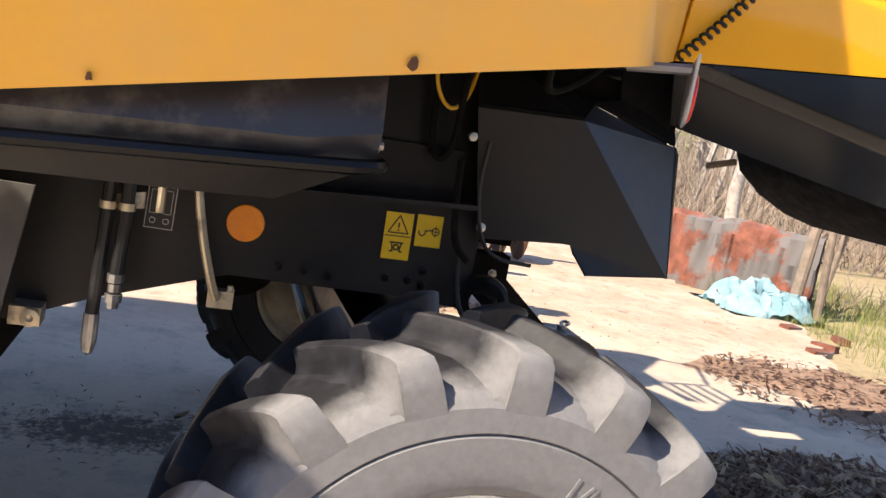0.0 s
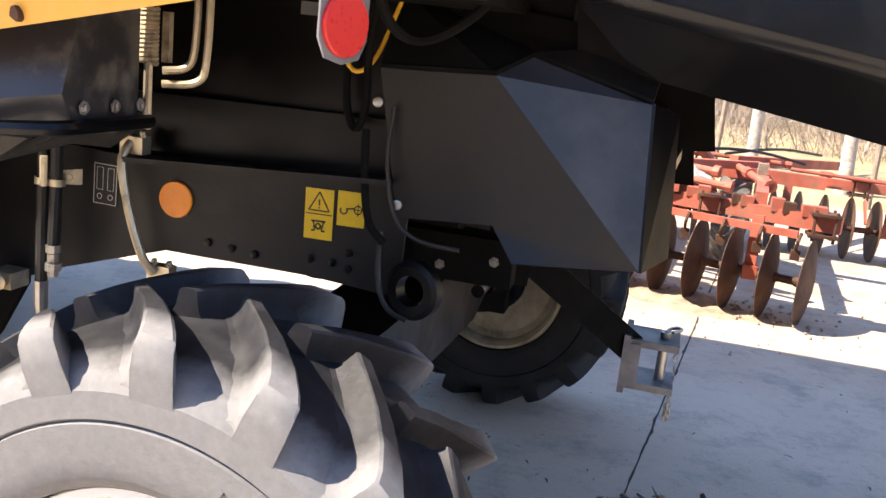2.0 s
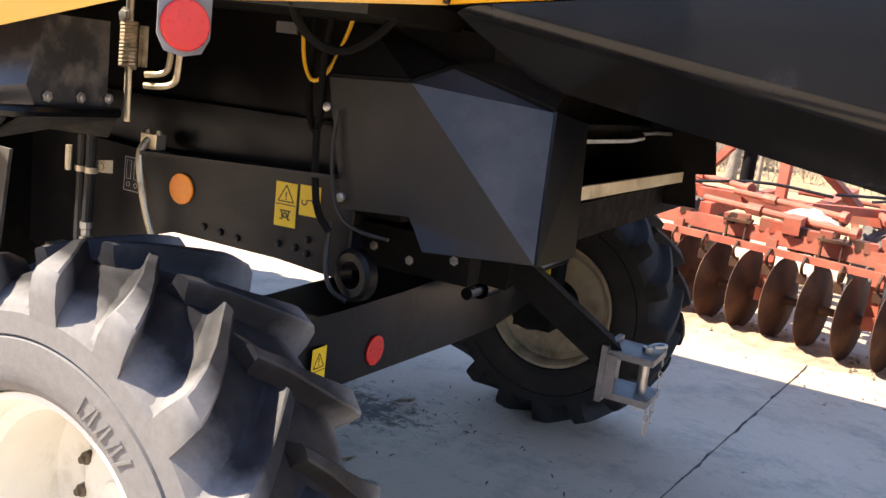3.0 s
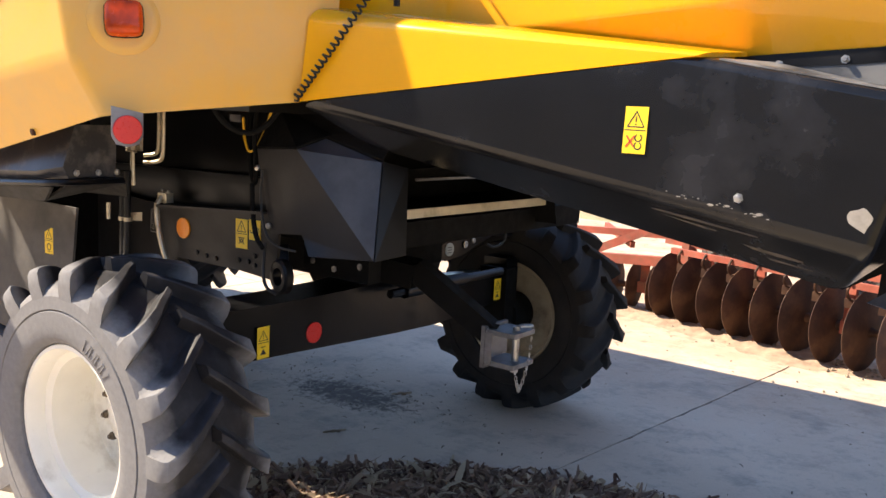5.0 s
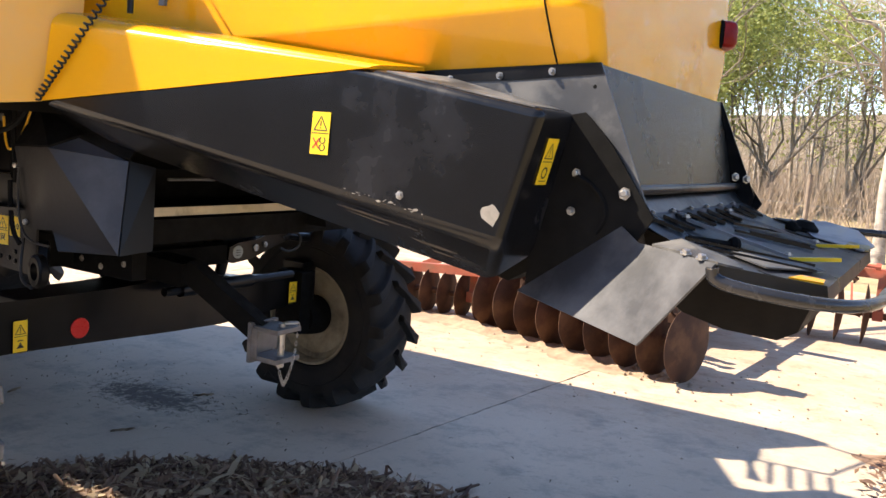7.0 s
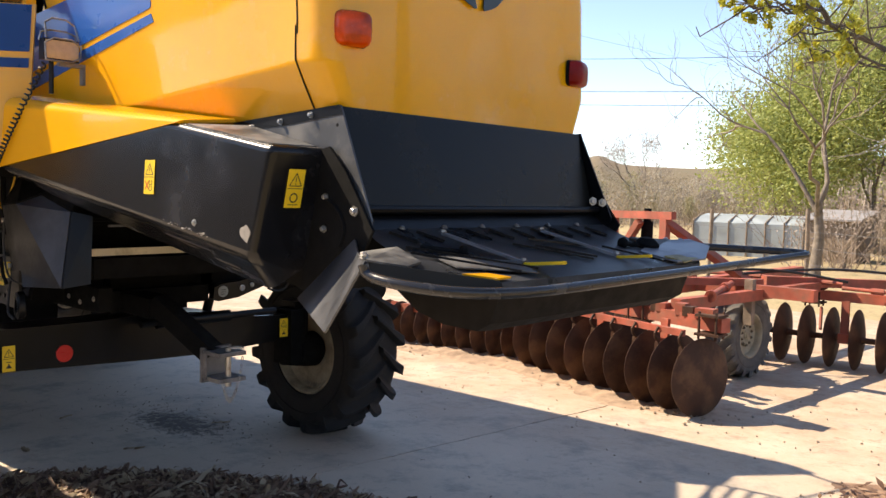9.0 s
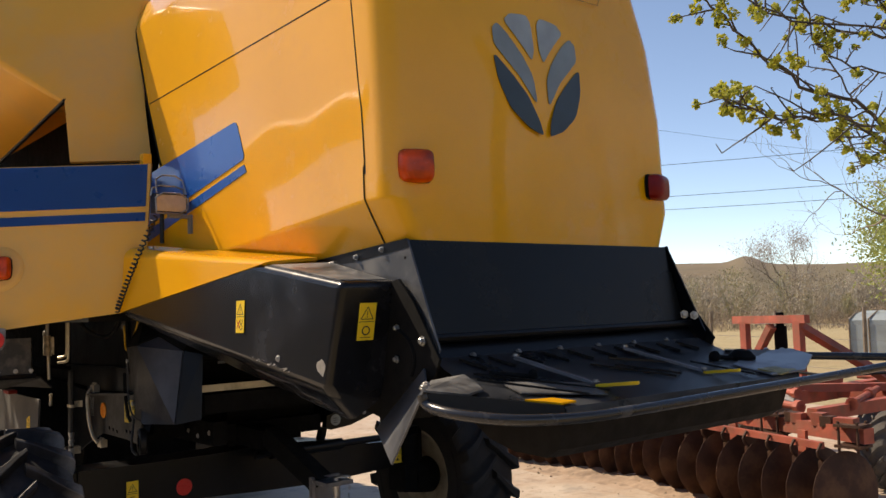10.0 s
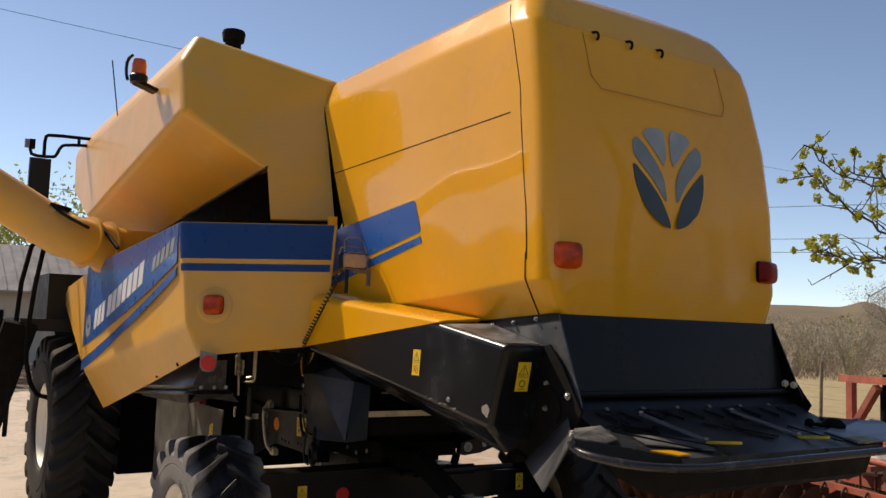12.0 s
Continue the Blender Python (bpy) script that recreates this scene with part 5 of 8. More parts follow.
# guard bar round the tray
bm = bmesh.new()
tube(bm, [(3.655, 2.065, 1.520), (3.66, 2.072, 1.487), (3.78, 2.075, 1.472), (3.93, 2.16, 1.457), (4.0, 2.36, 1.450), (4.005, 2.6, 1.450), (4.01, 3.0, 1.455), (4.03, 3.8, 1.468),
          (4.10, 4.20, 1.490), (4.14, 4.31, 1.498), (4.06, 4.33, 1.502), (3.68, 4.12, 1.512)], 0.0165, 12, smooth=2)
part("guard_bar", bm, surface("glossy_black_bar", (0.02, 0.02, 0.022), 0.22, vary=0.2, scale=6, dirt=(0.09, 0.09, 0.09), dirt_scale=7, dirt_from=0.55, dirt_to=0.8, bump=0.02), combine, "glossy black tubular guard bar")
# wing plate that sheds the straw
W1, W1B, W2, W3, W4 = (3.33, 2.335, 1.575), (3.41, 2.275, 1.533), (3.665, 2.068, 1.528), (3.496, 2.068, 1.30), (3.04, 2.335, 1.338)
WING = surface("worn_steel_wing", (0.030, 0.032, 0.037), 0.34, vary=0.2, scale=4, dirt=(0.115, 0.117, 0.125), dirt_scale=5, dirt_from=0.42, dirt_to=0.8, bump=0.04, dirt_rough=0.45)
for f in (lambda p: p, mir):
    bm = shell([[f(p) for p in (W1, W1B, W2, W3, W4)]], 0.006)
    wing = part("wing_plate", bm, WING, combine, "scuffed steel wing plate")
    bm = bmesh.new()
    slab(bm, [f(p) for p in (W1, W4, (3.16, 2.33, 1.40), (3.36, 2.33, 1.60))], (0, 0.008, 0))
    part("fold", bm, BLACK, wing)
    for at in ((3.62, 2.10, 1.528), (3.57, 2.145, 1.530)):
        bm = bmesh.new()
        bolt(bm, f(V(at) + V((0.0, 0.0, 0.006))), (0.1, -0.2, 1.0), 0.011, 0.010)
        part("bolt", bm, BRIGHT, wing)

# ---- work lamp and its coiled cable ----
CHROME = surface("dull_chrome_wire", (0.30, 0.29, 0.27), 0.3, metal=0.8, vary=0.2, scale=20, dirt=(0.05, 0.045, 0.04), dirt_scale=12, bump=0.03)
bm = bmesh.new()
box(bm, (1.53, 2.095, 2.266), (1.578, 2.255, 2.358))
soften(bm, 0.018, 3)
lamp = part("work_lamp", bm, BLACK, combine, "square work lamp in a wire frame")
bm = bmesh.new()
box(bm, (1.574, 2.102, 2.272), (1.588, 2.248, 2.352))
soften(bm, 0.006, 2)
part("lens", bm, LAMP_GLASS, lamp)
for q in ([(1.592, 2.098, 2.262), (1.592, 2.252, 2.262), (1.592, 2.258, 2.36), (1.592, 2.092, 2.36), (1.592, 2.098, 2.262)],
          [(1.590, 2.10, 2.36), (1.56, 2.108, 2.45), (1.55, 2.24, 2.452), (1.585, 2.25, 2.36)],
          [(1.54, 2.09, 2.35), (1.545, 2.10, 2.40), (1.545, 2.25, 2.40), (1.54, 2.26, 2.35)]):
    bm = bmesh.new()
    tube(bm, q, 0.0045, 8, smooth=1)
    part("wire_guard", bm, CHROME, lamp)
bm = bmesh.new()
tube(bm, [(1.55, 2.14, 2.27), (1.55, 2.14, 2.12)], 0.011, 8)
part("stem", bm, BLACK, lamp)
bm = bmesh.new()
slab(bm, [(1.57, 2.17, 2.262), (1.57, 2.30, 2.262), (1.57, 2.30, 2.17), (1.57, 2.275, 2.17), (1.57, 2.275, 2.245), (1.57, 2.17, 2.245)], (-0.03, 0, 0))
part("mount_bracket", bm, GREY_METAL, lamp, "bent grey mount")
bm = bmesh.new()
a, b = V((1.535, 2.115, 2.25)), V((1.172, 2.052, 1.80))
d = (b - a)
s1 = d.orthogonal().normalized()
s2 = d.normalized().cross(s1)
tube(bm, [a + d * (i / 260) + V((0, -0.02 * math.sin(math.pi * i / 260), -0.025 * math.sin(math.pi * i / 260))) + (s1 * math.cos(i * 0.55) + s2 * math.sin(i * 0.55)) * 0.0115 for i in range(261)], 0.0044, 5)
part("coiled_cable", bm, HOSE, combine, "coiled black lamp cable")

# ---- chassis side plate with reflector and stickers ----
bm = bmesh.new()
slab(bm, [(-0.45, 2.30, 1.33), (0.14, 2.30, 1.30), (0.76, 2.30, 1.335), (0.84, 2.30, 1.33), (0.83, 2.30, 1.06), (0.60, 2.30, 1.075), (0.20, 2.30, 1.075), (-0.10, 2.30, 0.98), (-0.30, 2.30, 0.90), (-0.45, 2.30, 0.92)], (0, 0.012, 0))
chassis = part("chassis_plate", bm, BLACK_DUSTY, combine, "black chassis side plate")
bm = bmesh.new()
beam(bm, (0.10, 2.27, 1.305), (0.80, 2.27, 1.345), 0.07, 0.012)
soften(bm, 0.003)
part("top_flange", bm, BLACK_DUSTY, chassis)
bm = bmesh.new()
slab(bm, [(-0.6, 2.355, 1.30), (0.90, 2.355, 1.34), (0.90, 2.355, 1.80), (-0.6, 2.355, 1.80)], (0, 0.01, 0))
beam(bm, (-0.6, 2.34, 1.455), (0.76, 2.34, 1.475), 0.03, 0.010)
part("inner_panel", bm, BLACK, combine)
bm = bmesh.new()
disc(bm, (0.225, 2.2985, 1.213), (0, -1, 0), 0.047, 0.006, 32)
part("reflector", bm, AMBER, chassis, "round amber reflector")
sticker(chassis, (0.576, 2.2985, 1.296), (1, 0, 0.02), 0.074, 0.125, "clamp")
sticker(chassis, (0.66, 2.2985, 1.30), (1, 0, 0.02), 0.07, 0.085, "hook")
# dark information plate with a white frame
pl = Plane((-0.016, 2.298, 1.278), (1, 0, -0.02))
bm = bmesh.new()
pl.rect(bm, 0, -0.11, 0.072, 0, 0.0, 0.0015)
ip_ = part("info_plate", bm, INK, chassis, "black information plate with white outline")
bm = bmesh.new()
pl.line(bm, [(0.003, -0.003), (0.069, -0.003), (0.069, -0.107), (0.003, -0.107), (0.003, -0.003)], 0.0018, 0.0015, 0.002)
for x in (0.02, 0.052):
    pl.ring(bm, x, -0.088, 0.006, 0.0078, 0.0015, 0.002, 12)
    pl.line(bm, [(x - 0.009, -0.012), (x + 0.009, -0.012), (x + 0.009, -0.07), (x - 0.009, -0.07), (x - 0.009, -0.012)], 0.0012, 0.0015, 0.002)
part("print", bm, surface("grey_print", (0.62, 0.62, 0.6), 0.6, vary=0.1, bump=0), ip_)
# welds and slots along the plate's lower edge
for x, z in ((0.32, 1.115), (0.385, 1.11), (0.45, 1.105), (0.60, 1.12), (0.66, 1.12), (0.70, 1.15), (0.70, 1.11)):
    bm = bmesh.new()
    disc(bm, (x, 2.2995, z), (0, -1, 0), 0.011, 0.006, 10, 0.003)
    part("rivet", bm, BLACK, chassis)

# towing eye at the plate's end
bm = bmesh.new()
lathe(bm, [(-0.02, 0.038), (-0.022, 0.06), (-0.014, 0.072), (0.014, 0.072), (0.022, 0.06), (0.02, 0.038)], (0.875, 2.287, 1.09), (0.25, 1, 0), 28, close=True)
beam(bm, (0.83, 2.33, 1.12), (0.80, 2.36, 1.2), 0.05, 0.05)
part("tow_eye", bm, BLACK, combine, "cast black towing eye")
bm = bmesh.new()
tube(bm, [(0.78, 2.28, 1.22), (0.79, 2.26, 1.10), (0.82, 2.25, 1.04), (0.87, 2.26, 1.02)], 0.007, 6, smooth=2)
tube(bm, [(0.80, 2.24, 1.52), (0.79, 2.24, 1.40), (0.82, 2.24, 1.26), (0.88, 2.25, 1.215), (0.98, 2.26, 1.21)], 0.0055, 8, smooth=2)
part("cable", bm, HOSE, combine, "loose black cable")

# ---- folded guard plate with a paler lower facet ----
B1, B2, B3 = (0.755, 2.250, 1.60), (1.03, 2.205, 1.614), (1.09, 2.30, 1.66)
B4, B5, B6, B7, B8 = (1.386, 2.258, 1.228), (1.116, 2.195, 1.215), (1.075, 2.21, 1.268), (1.06, 2.21, 1.29), (0.82, 2.27, 1.262)
bm = shell([[B1, B8, B7, B6, B5, B4, B2]], 0.008)
guard = part("guard_plate", bm, BLACK_DUSTY, combine, "black folded guard plate")
# skylight on the slanted facet is put into its paler, bluer black
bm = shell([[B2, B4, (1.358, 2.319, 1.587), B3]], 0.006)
part("facet", bm, surface("skylit_blue_black_paint", (0.022, 0.027, 0.037), 0.36, vary=0.15, scale=4, dirt=(0.09, 0.10, 0.12), dirt_scale=2.5, dirt_from=0.42, dirt_to=0.8, bump=0.03, bump_scale=30), guard, "paler slanted facet")
bm = bmesh.new()
slab(bm, [(1.392, 2.262, 1.225), (1.365, 2.322, 1.59), (1.42, 2.40, 1.57), (1.445, 2.376, 1.245)], (-0.01, 0, 0))
part("return_edge", bm, BLACK, guard)
bm = bmesh.new()
slab(bm, [(0.755, 2.250, 1.602), (1.03, 2.207, 1.616), (1.09, 2.302, 1.662), (1.36, 2.321, 1.59), (1.38, 2.42, 1.72), (0.755, 2.36, 1.78)], (0, 0, 0.008))
part("guard_top", bm, INSIDE, guard)
for at in ((0.755, 2.258, 1.524), (0.822, 2.262, 1.294)):
    bm = bmesh.new()
    disc(bm, at, (0.1, -1, 0), 0.0125, 0.01, 12, 0.004)
    part("bolt", bm, BRIGHT, guard)

# ---- rear axle, drawbar and hitch ----
bm = bmesh.new()
rings = []
for y, lo, hi, x0, x1 in ((1.98, 0.735, 0.96, 0.56, 0.78), (2.35, 0.73, 0.957, 0.56, 0.80), (2.75, 0.712, 0.957, 0.55, 0.80), (3.1, 0.695, 0.97, 0.54, 0.80), (3.45, 0.685, 0.95, 0.55, 0.80), (3.85, 0.69, 0.88, 0.56, 0.76), (4.22, 0.70, 0.86, 0.58, 0.74)):
    rings.append([(x0, y, lo), (x1, y, lo), (x1, y, hi), (x0, y, hi)])
skin(bm, rings)
soften(bm, 0.012, 2, 20)
axle = part("rear_axle", bm, BLACK, combine, "black steering axle beam")
sticker(axle, (0.803, 2.225, 0.872), (0, 1, 0), 0.066, 0.135, "jack")
sticker(axle, (0.765, 4.05, 0.845), (0.03, 1, 0), 0.066, 0.125, "jack")
bm = bmesh.new()
disc(bm, (0.801, 2.553, 0.797), (1, 0, 0), 0.047, 0.007, 32)
part("reflector", bm, RED_REFLECT, axle, "round red reflector")
bm = bmesh.new()
tube(bm, [(0.9, 2.95, 0.93), (0.9, 3.9, 0.93)], 0.022, 10)
tube(bm, [(0.50, 2.25, 0.80), (0.50, 3.9, 0.80)], 0.02, 10)
lathe(bm, [(0, 0.035), (0.5, 0.035), (0.5, 0.018), (0.8, 0.018)], (0.90, 3.05, 0.93), (0, 1, 0), 14)
part("steering_ram", bm, BLACK, axle)
bm = bmesh.new()
beam(bm, (0.62, 3.1, 0.98), (0.62, 3.1, 1.25), 0.5, 0.25, (1, 0, 0))
soften(bm, 0.012)
part("axle_pivot", bm, INSIDE, combine)
bm = bmesh.new()
box(bm, (0.4, 2.75, 1.02), (0.82, 3.45, 1.12))
soften(bm, 0.012)
part("pivot_plate", bm, INSIDE, combine)
for y, x1 in ((2.62, 1.05), (3.5, 0.66)):
    bm = bmesh.new()
    box(bm, (0.0, y, 1.04), (x1, y + 0.08, 1.17))
    soften(bm, 0.012)
    part("frame_rail", bm, INSIDE, combine)
for x, y, z in ((0.62, 2.619, 1.10), (0.72, 2.619, 1.10), (0.85, 2.619, 1.08), (1.0, 2.619, 1.11)):
    bm = bmesh.new()
    bolt(bm, (x, y, z), (0, -1, 0), 0.010)
    part("bolt", bm, BRIGHT, combine)
# crossing link with round tags
bm = bmesh.new()
slab(bm, [(0.755, y, z) for y, z in ((3.53, 1.02), (3.57, 1.00), (3.72, 1.015), (3.90, 1.07), (4.02, 1.10), (4.03, 1.16), (3.93, 1.165), (3.74, 1.12), (3.60, 1.11), (3.54, 1.09))], (-0.05, 0, 0))
soften(bm, 0.008)
tube(bm, [(0.73, 3.52, 1.02), (0.72, 3.50, 0.92)], 0.03, 10)
tube(bm, [(0.72, 4.0, 1.13), (0.72, 4.25, 1.10)], 0.028, 10)
link = part("lift_link", bm, BLACK, combine, "black steering link arm")
bm = bmesh.new()
disc(bm, (0.757, 3.601, 1.061), (1, -0.1, 0), 0.036, 0.004, 20)
part("round_tag", bm, DECAL_PALE, link, "round pale tag")
bm = bmesh.new()
for dz in (0.014, 0.0, -0.014):
    box(bm, (0.7612, 3.583, 1.056 + dz), (0.7625, 3.618, 1.060 + dz))
part("print", bm, INK, link, "bars of unreadable print")
for y, z, r in ((3.745, 1.075, 0.02), (3.82, 1.09, 0.016)):
    bm = bmesh.new()
    lathe(bm, [(0, 0), (0, r), (0.008, r), (0.010, r * 0.6), (0.004, 0.0)], (0.757, y, z), (1, 0, 0), 18)
    part("pin_head", bm, BRIGHT, link)
bm = bmesh.new()
tube(bm, [(0.77, 3.97, 1.12), (0.80, 4.02, 1.16), (0.80, 4.09, 1.13), (0.79, 4.09, 1.06), (0.77, 4.02, 1.03), (0.76, 3.95, 1.06)], 0.008, 8, smooth=2)
part("hose", bm, HOSE, link)
bm = bmesh.new()
box(bm, (0.73, 3.95, 1.168), (0.775, 4.0, 1.195))
soften(bm, 0.006)
part("red_cap", bm, RED_REFLECT, link, "small red plastic cap")
# hub housing inside the far wheel
bm = bmesh.new()
lathe(bm, [(0.0, 0.0), (0.0, 0.105), (0.10, 0.12), (0.16, 0.125), (0.20, 0.095), (0.36, 0.09)], (0.72, 4.22, 0.60), (0, 1, 0), 28)
box(bm, (0.615, 4.12, 0.52), (0.80, 4.24, 0.90))
soften(bm, 0.014, 2, 40)
part("hub_housing", bm, INSIDE, axle, "black hub and steering knuckle")
bm = bmesh.new()
beam(bm, (1.03, 2.975, 1.070), (1.37, 3.122, 0.800), 0.125, 0.095)
beam(bm, (0.80, 2.95, 1.06), (1.05, 2.985, 1.04), 0.17, 0.11)
soften(bm, 0.012)
drawbar = part("drawbar", bm, INSIDE, combine, "black angled drawbar")
bm = bmesh.new()
box(bm, (1.365, 3.035, 0.66), (1.385, 3.225, 0.85))
box(bm, (1.385, 3.045, 0.815), (1.535, 3.215, 0.837))
box(bm, (1.385, 3.045, 0.675), (1.535, 3.215, 0.697))
box(bm, (1.385, 3.038, 0.685), (1.42, 3.046, 0.825))
soften(bm, 0.004)
hitch = part("hitch_jaw", bm, GREY_METAL, drawbar, "grey steel hitch jaw")
bm = bmesh.new()
tube(bm, [(1.49, 3.13, 0.645), (1.49, 3.13, 0.855)], 0.017, 12)
tube(bm, [(1.49, 3.13, 0.853), (1.50, 3.17, 0.857), (1.53, 3.20, 0.857), (1.54, 3.17, 0.857), (1.51, 3.13, 0.857)], 0.006, 6, smooth=1)
part("pin", bm, BRIGHT, drawbar)
for y, z in ((3.06, 0.685), (3.06, 0.825), (3.20, 0.685), (3.20, 0.825)):
    bm = bmesh.new()
    bolt(bm, (1.386, y, z), (1, 0, 0), 0.012)
    part("bolt", bm, BRIGHT, hitch)
bm = bmesh.new()
for i in range(20):
    f = i / 19
    c = V((1.53, 3.20, 0.845)).lerp(V((1.53, 3.07, 0.665)), f) + V((0.004 * math.sin(f * 9), 0, -0.17 * math.sin(math.pi * f) ** 0.8))
    t = [c + (V((0, 0.006 * math.cos(a), 0.012 * math.sin(a))) if i % 2 else V((0.006 * math.cos(a), 0, 0.012 * math.sin(a)))) for a in [2 * math.pi * k / 8 for k in range(9)]]
    tube(bm, t, 0.0024, 5, False)
tagged(part("chain", bm, BRIGHT, hitch), "thin safety chain", kind="stuff")

# ---- wheels ----
near_wheel = wheel(combine, (0.683, 1.665, 0.60), 0, 0.608, 0.45, 17, 0.305, 0.052, -0.055, RUBBER, CREAM, "rear wheel with dusty lugged tyre and cream rim", 17, 7.0)
# worn raised marks on the sidewall
for i in range(8):
    p0, p1 = radians(15 + 3.0 * i), radians(15 + 3.0 * i + (2.4 if i % 2 else 0.6))
    bm = bmesh.new()
    slab(bm, [(r_ * math.sin(p), -0.2275, r_ * math.cos(p)) for r_, p in ((0.357, p0), (0.357, p0 + 0.016), (0.402, p1 + 0.016), (0.402, p1))], (0, 0.006, 0))
    part("raised_mark", bm, RUBBER, near_wheel)
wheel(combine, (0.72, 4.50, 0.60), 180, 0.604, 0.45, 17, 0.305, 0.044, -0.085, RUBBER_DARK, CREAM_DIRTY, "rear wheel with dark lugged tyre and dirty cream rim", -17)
wheel(combine, (-3.15, 1.53, 0.87), 0, 0.88, 0.58, 22, 0.40, 0.06, 0.10, RUBBER_DARK, CREAM, "large front drive wheel with lugged tyre", 17)
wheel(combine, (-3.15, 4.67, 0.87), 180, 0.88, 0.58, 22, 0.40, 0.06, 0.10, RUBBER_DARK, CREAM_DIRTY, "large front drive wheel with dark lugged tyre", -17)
bm = bmesh.new()
tube(bm, [(-3.15, 1.7, 0.87), (-3.15, 4.5, 0.87)], 0.14, 16)
part("front_axle", bm, INSIDE, combine)
for y in (1.95, 4.2):
    bm = bmesh.new()
    tube(bm, [(0.68, y - 0.05, 0.60), (0.68, y + 0.08, 0.60)], 0.10, 16)
    box(bm, (0.60, y - 0.02, 0.55), (0.76, y + 0.1, 0.95))
    soften(bm, 0.01)
    part("knuckle", bm, BLACK, axle)

# ---- fuel tank under the shield ----
bm = bmesh.new()
pr = lambda z0, z1, y0, y1: [(y0 + 0.03, z0), (y1, z0), (y1, z1), (y0 + 0.05, z1), (y0, z0 + 0.06)]
skin(bm, [[(-0.95, y, z) for y, z in pr(1.36, 1.56, 1.575, 1.88)], [(0.28, y, z) for y, z in pr(1.43, 1.66, 1.580, 1.88)], [(0.41, y, z) for y, z in pr(1.455, 1.67, 1.62, 1.84)]])
soften(bm, 0.03, 4, 30)
fuel = part("fuel_tank", bm, surface("scuffed_black_plastic", (0.028, 0.028, 0.031), 0.33, vary=0.25, scale=5, dirt=(0.13, 0.12, 0.105), dirt_scale=6, dirt_from=0.50, dirt_to=0.66, bump=0.06, bump_scale=25, dirt_rough=0.7), combine, "scuffed black plastic tank", 40)
bm = bmesh.new()
slab(bm, [(-0.9, 1.64, 1.33), (0.10, 1.64, 1.362), (0.24, 1.64, 1.37), (0.36, 1.60, 1.435), (-0.9, 1.59, 1.37)], (0, 0.012, 0))
part("tank_skirt", bm, BLACK_DUSTY, fuel, "dusty skirt under the tank")
bm = bmesh.new()
slab(bm, [(-0.9, 1.65, 1.33), (0.10, 1.65, 1.362), (0.24, 1.65, 1.37), (0.38, 1.65, 1.44), (0.38, 1.9, 1.44), (0.24, 2.0, 1.37), (-0.9, 2.0, 1.33)], (0, 0, 0.012))
part("tank_tray", bm, BLACK_DUSTY, fuel, "dusty tray under the tank")
bm = bmesh.new()
tube(bm, [(-0.95, 1.572, 1.362), (-0.2, 1.574, 1.413), (0.34, 1.578, 1.45), (0.405, 1.60, 1.456), (0.425, 1.65, 1.458), (0.425, 1.86, 1.458)], 0.014, 8, smooth=1)
part("moulded_lip", bm, BLACK, fuel)
for y in (1.67, 1.76, 1.84):
    bm = bmesh.new()
    bolt(bm, (0.415, y, 1.49), (1, 0, 0), 0.009)
    part("bolt", bm, BRIGHT, fuel)
# spring and pipes behind the tank
bm = bmesh.new()
tube(bm, [(0.363 + 0.018 * math.cos(i * 0.7), 1.94 + 0.018 * math.sin(i * 0.7), 1.565 + 0.0010 * i) for i in range(110)], 0.0052, 6)
tube(bm, [(0.36, 1.95, 1.43), (0.363, 1.942, 1.62)], 0.009, 8)
spring = part("tension_spring", bm, BRASS, combine, "coil tension spring")
bm = bmesh.new()
tube(bm, [(0.363, 1.94, 1.67), (0.363, 1.94, 1.75)], 0.010, 8)
bolt(bm, (0.363, 1.925, 1.69), (0, -1, 0), 0.014)
part("eye_bolt", bm, BRIGHT, spring)
bm = bmesh.new()
for dx in (0.0, 0.028):
    tube(bm, [(0.42 + dx, 2.03, 1.85), (0.42 + dx, 2.03, 1.59 - dx), (0.40 + dx, 2.03, 1.555 - dx), (0.36, 2.0, 1.55 - dx)], 0.0085, 8, smooth=2)
part("steel_pipe", bm, BRASS, combine, "bent steel pipes")
bm = bmesh.new()
box(bm, (0.388, 1.95, 1.57), (0.404, 1.965, 1.67))
part("spring_bracket", bm, BRASS, combine)
# small red reflector on a bracket below the shield corner
bm = bmesh.new()
rp = Plane((0.94, 1.536, 1.676), (0.37, 0.93, 0))
rp.poly(bm, [(-0.05, -0.02), (-0.035, -0.048), (0.0, -0.056), (0.035, -0.048), (0.05, -0.02), (0.05, 0.055), (-0.05, 0.075)], -0.004, 0.0)
tube(bm, [rp.p(0.0, 0.05, -0.004), rp.p(0.02, 0.04, -0.12)], 0.01, 6)
rb = part("reflector_bracket", bm, GREY_METAL, combine, "grey bracket with round red reflector")
bm = bmesh.new()
disc(bm, rp.p(0, 0, 0), rp.n, 0.046, 0.007, 32)
part("reflector", bm, RED_REFLECT, rb, "round red reflector")
bm = bmesh.new()
box(bm, (0.53, 2.298, 1.70), (0.60, 2.304, 1.73))
part("small_plate", bm, GREY_METAL, combine)

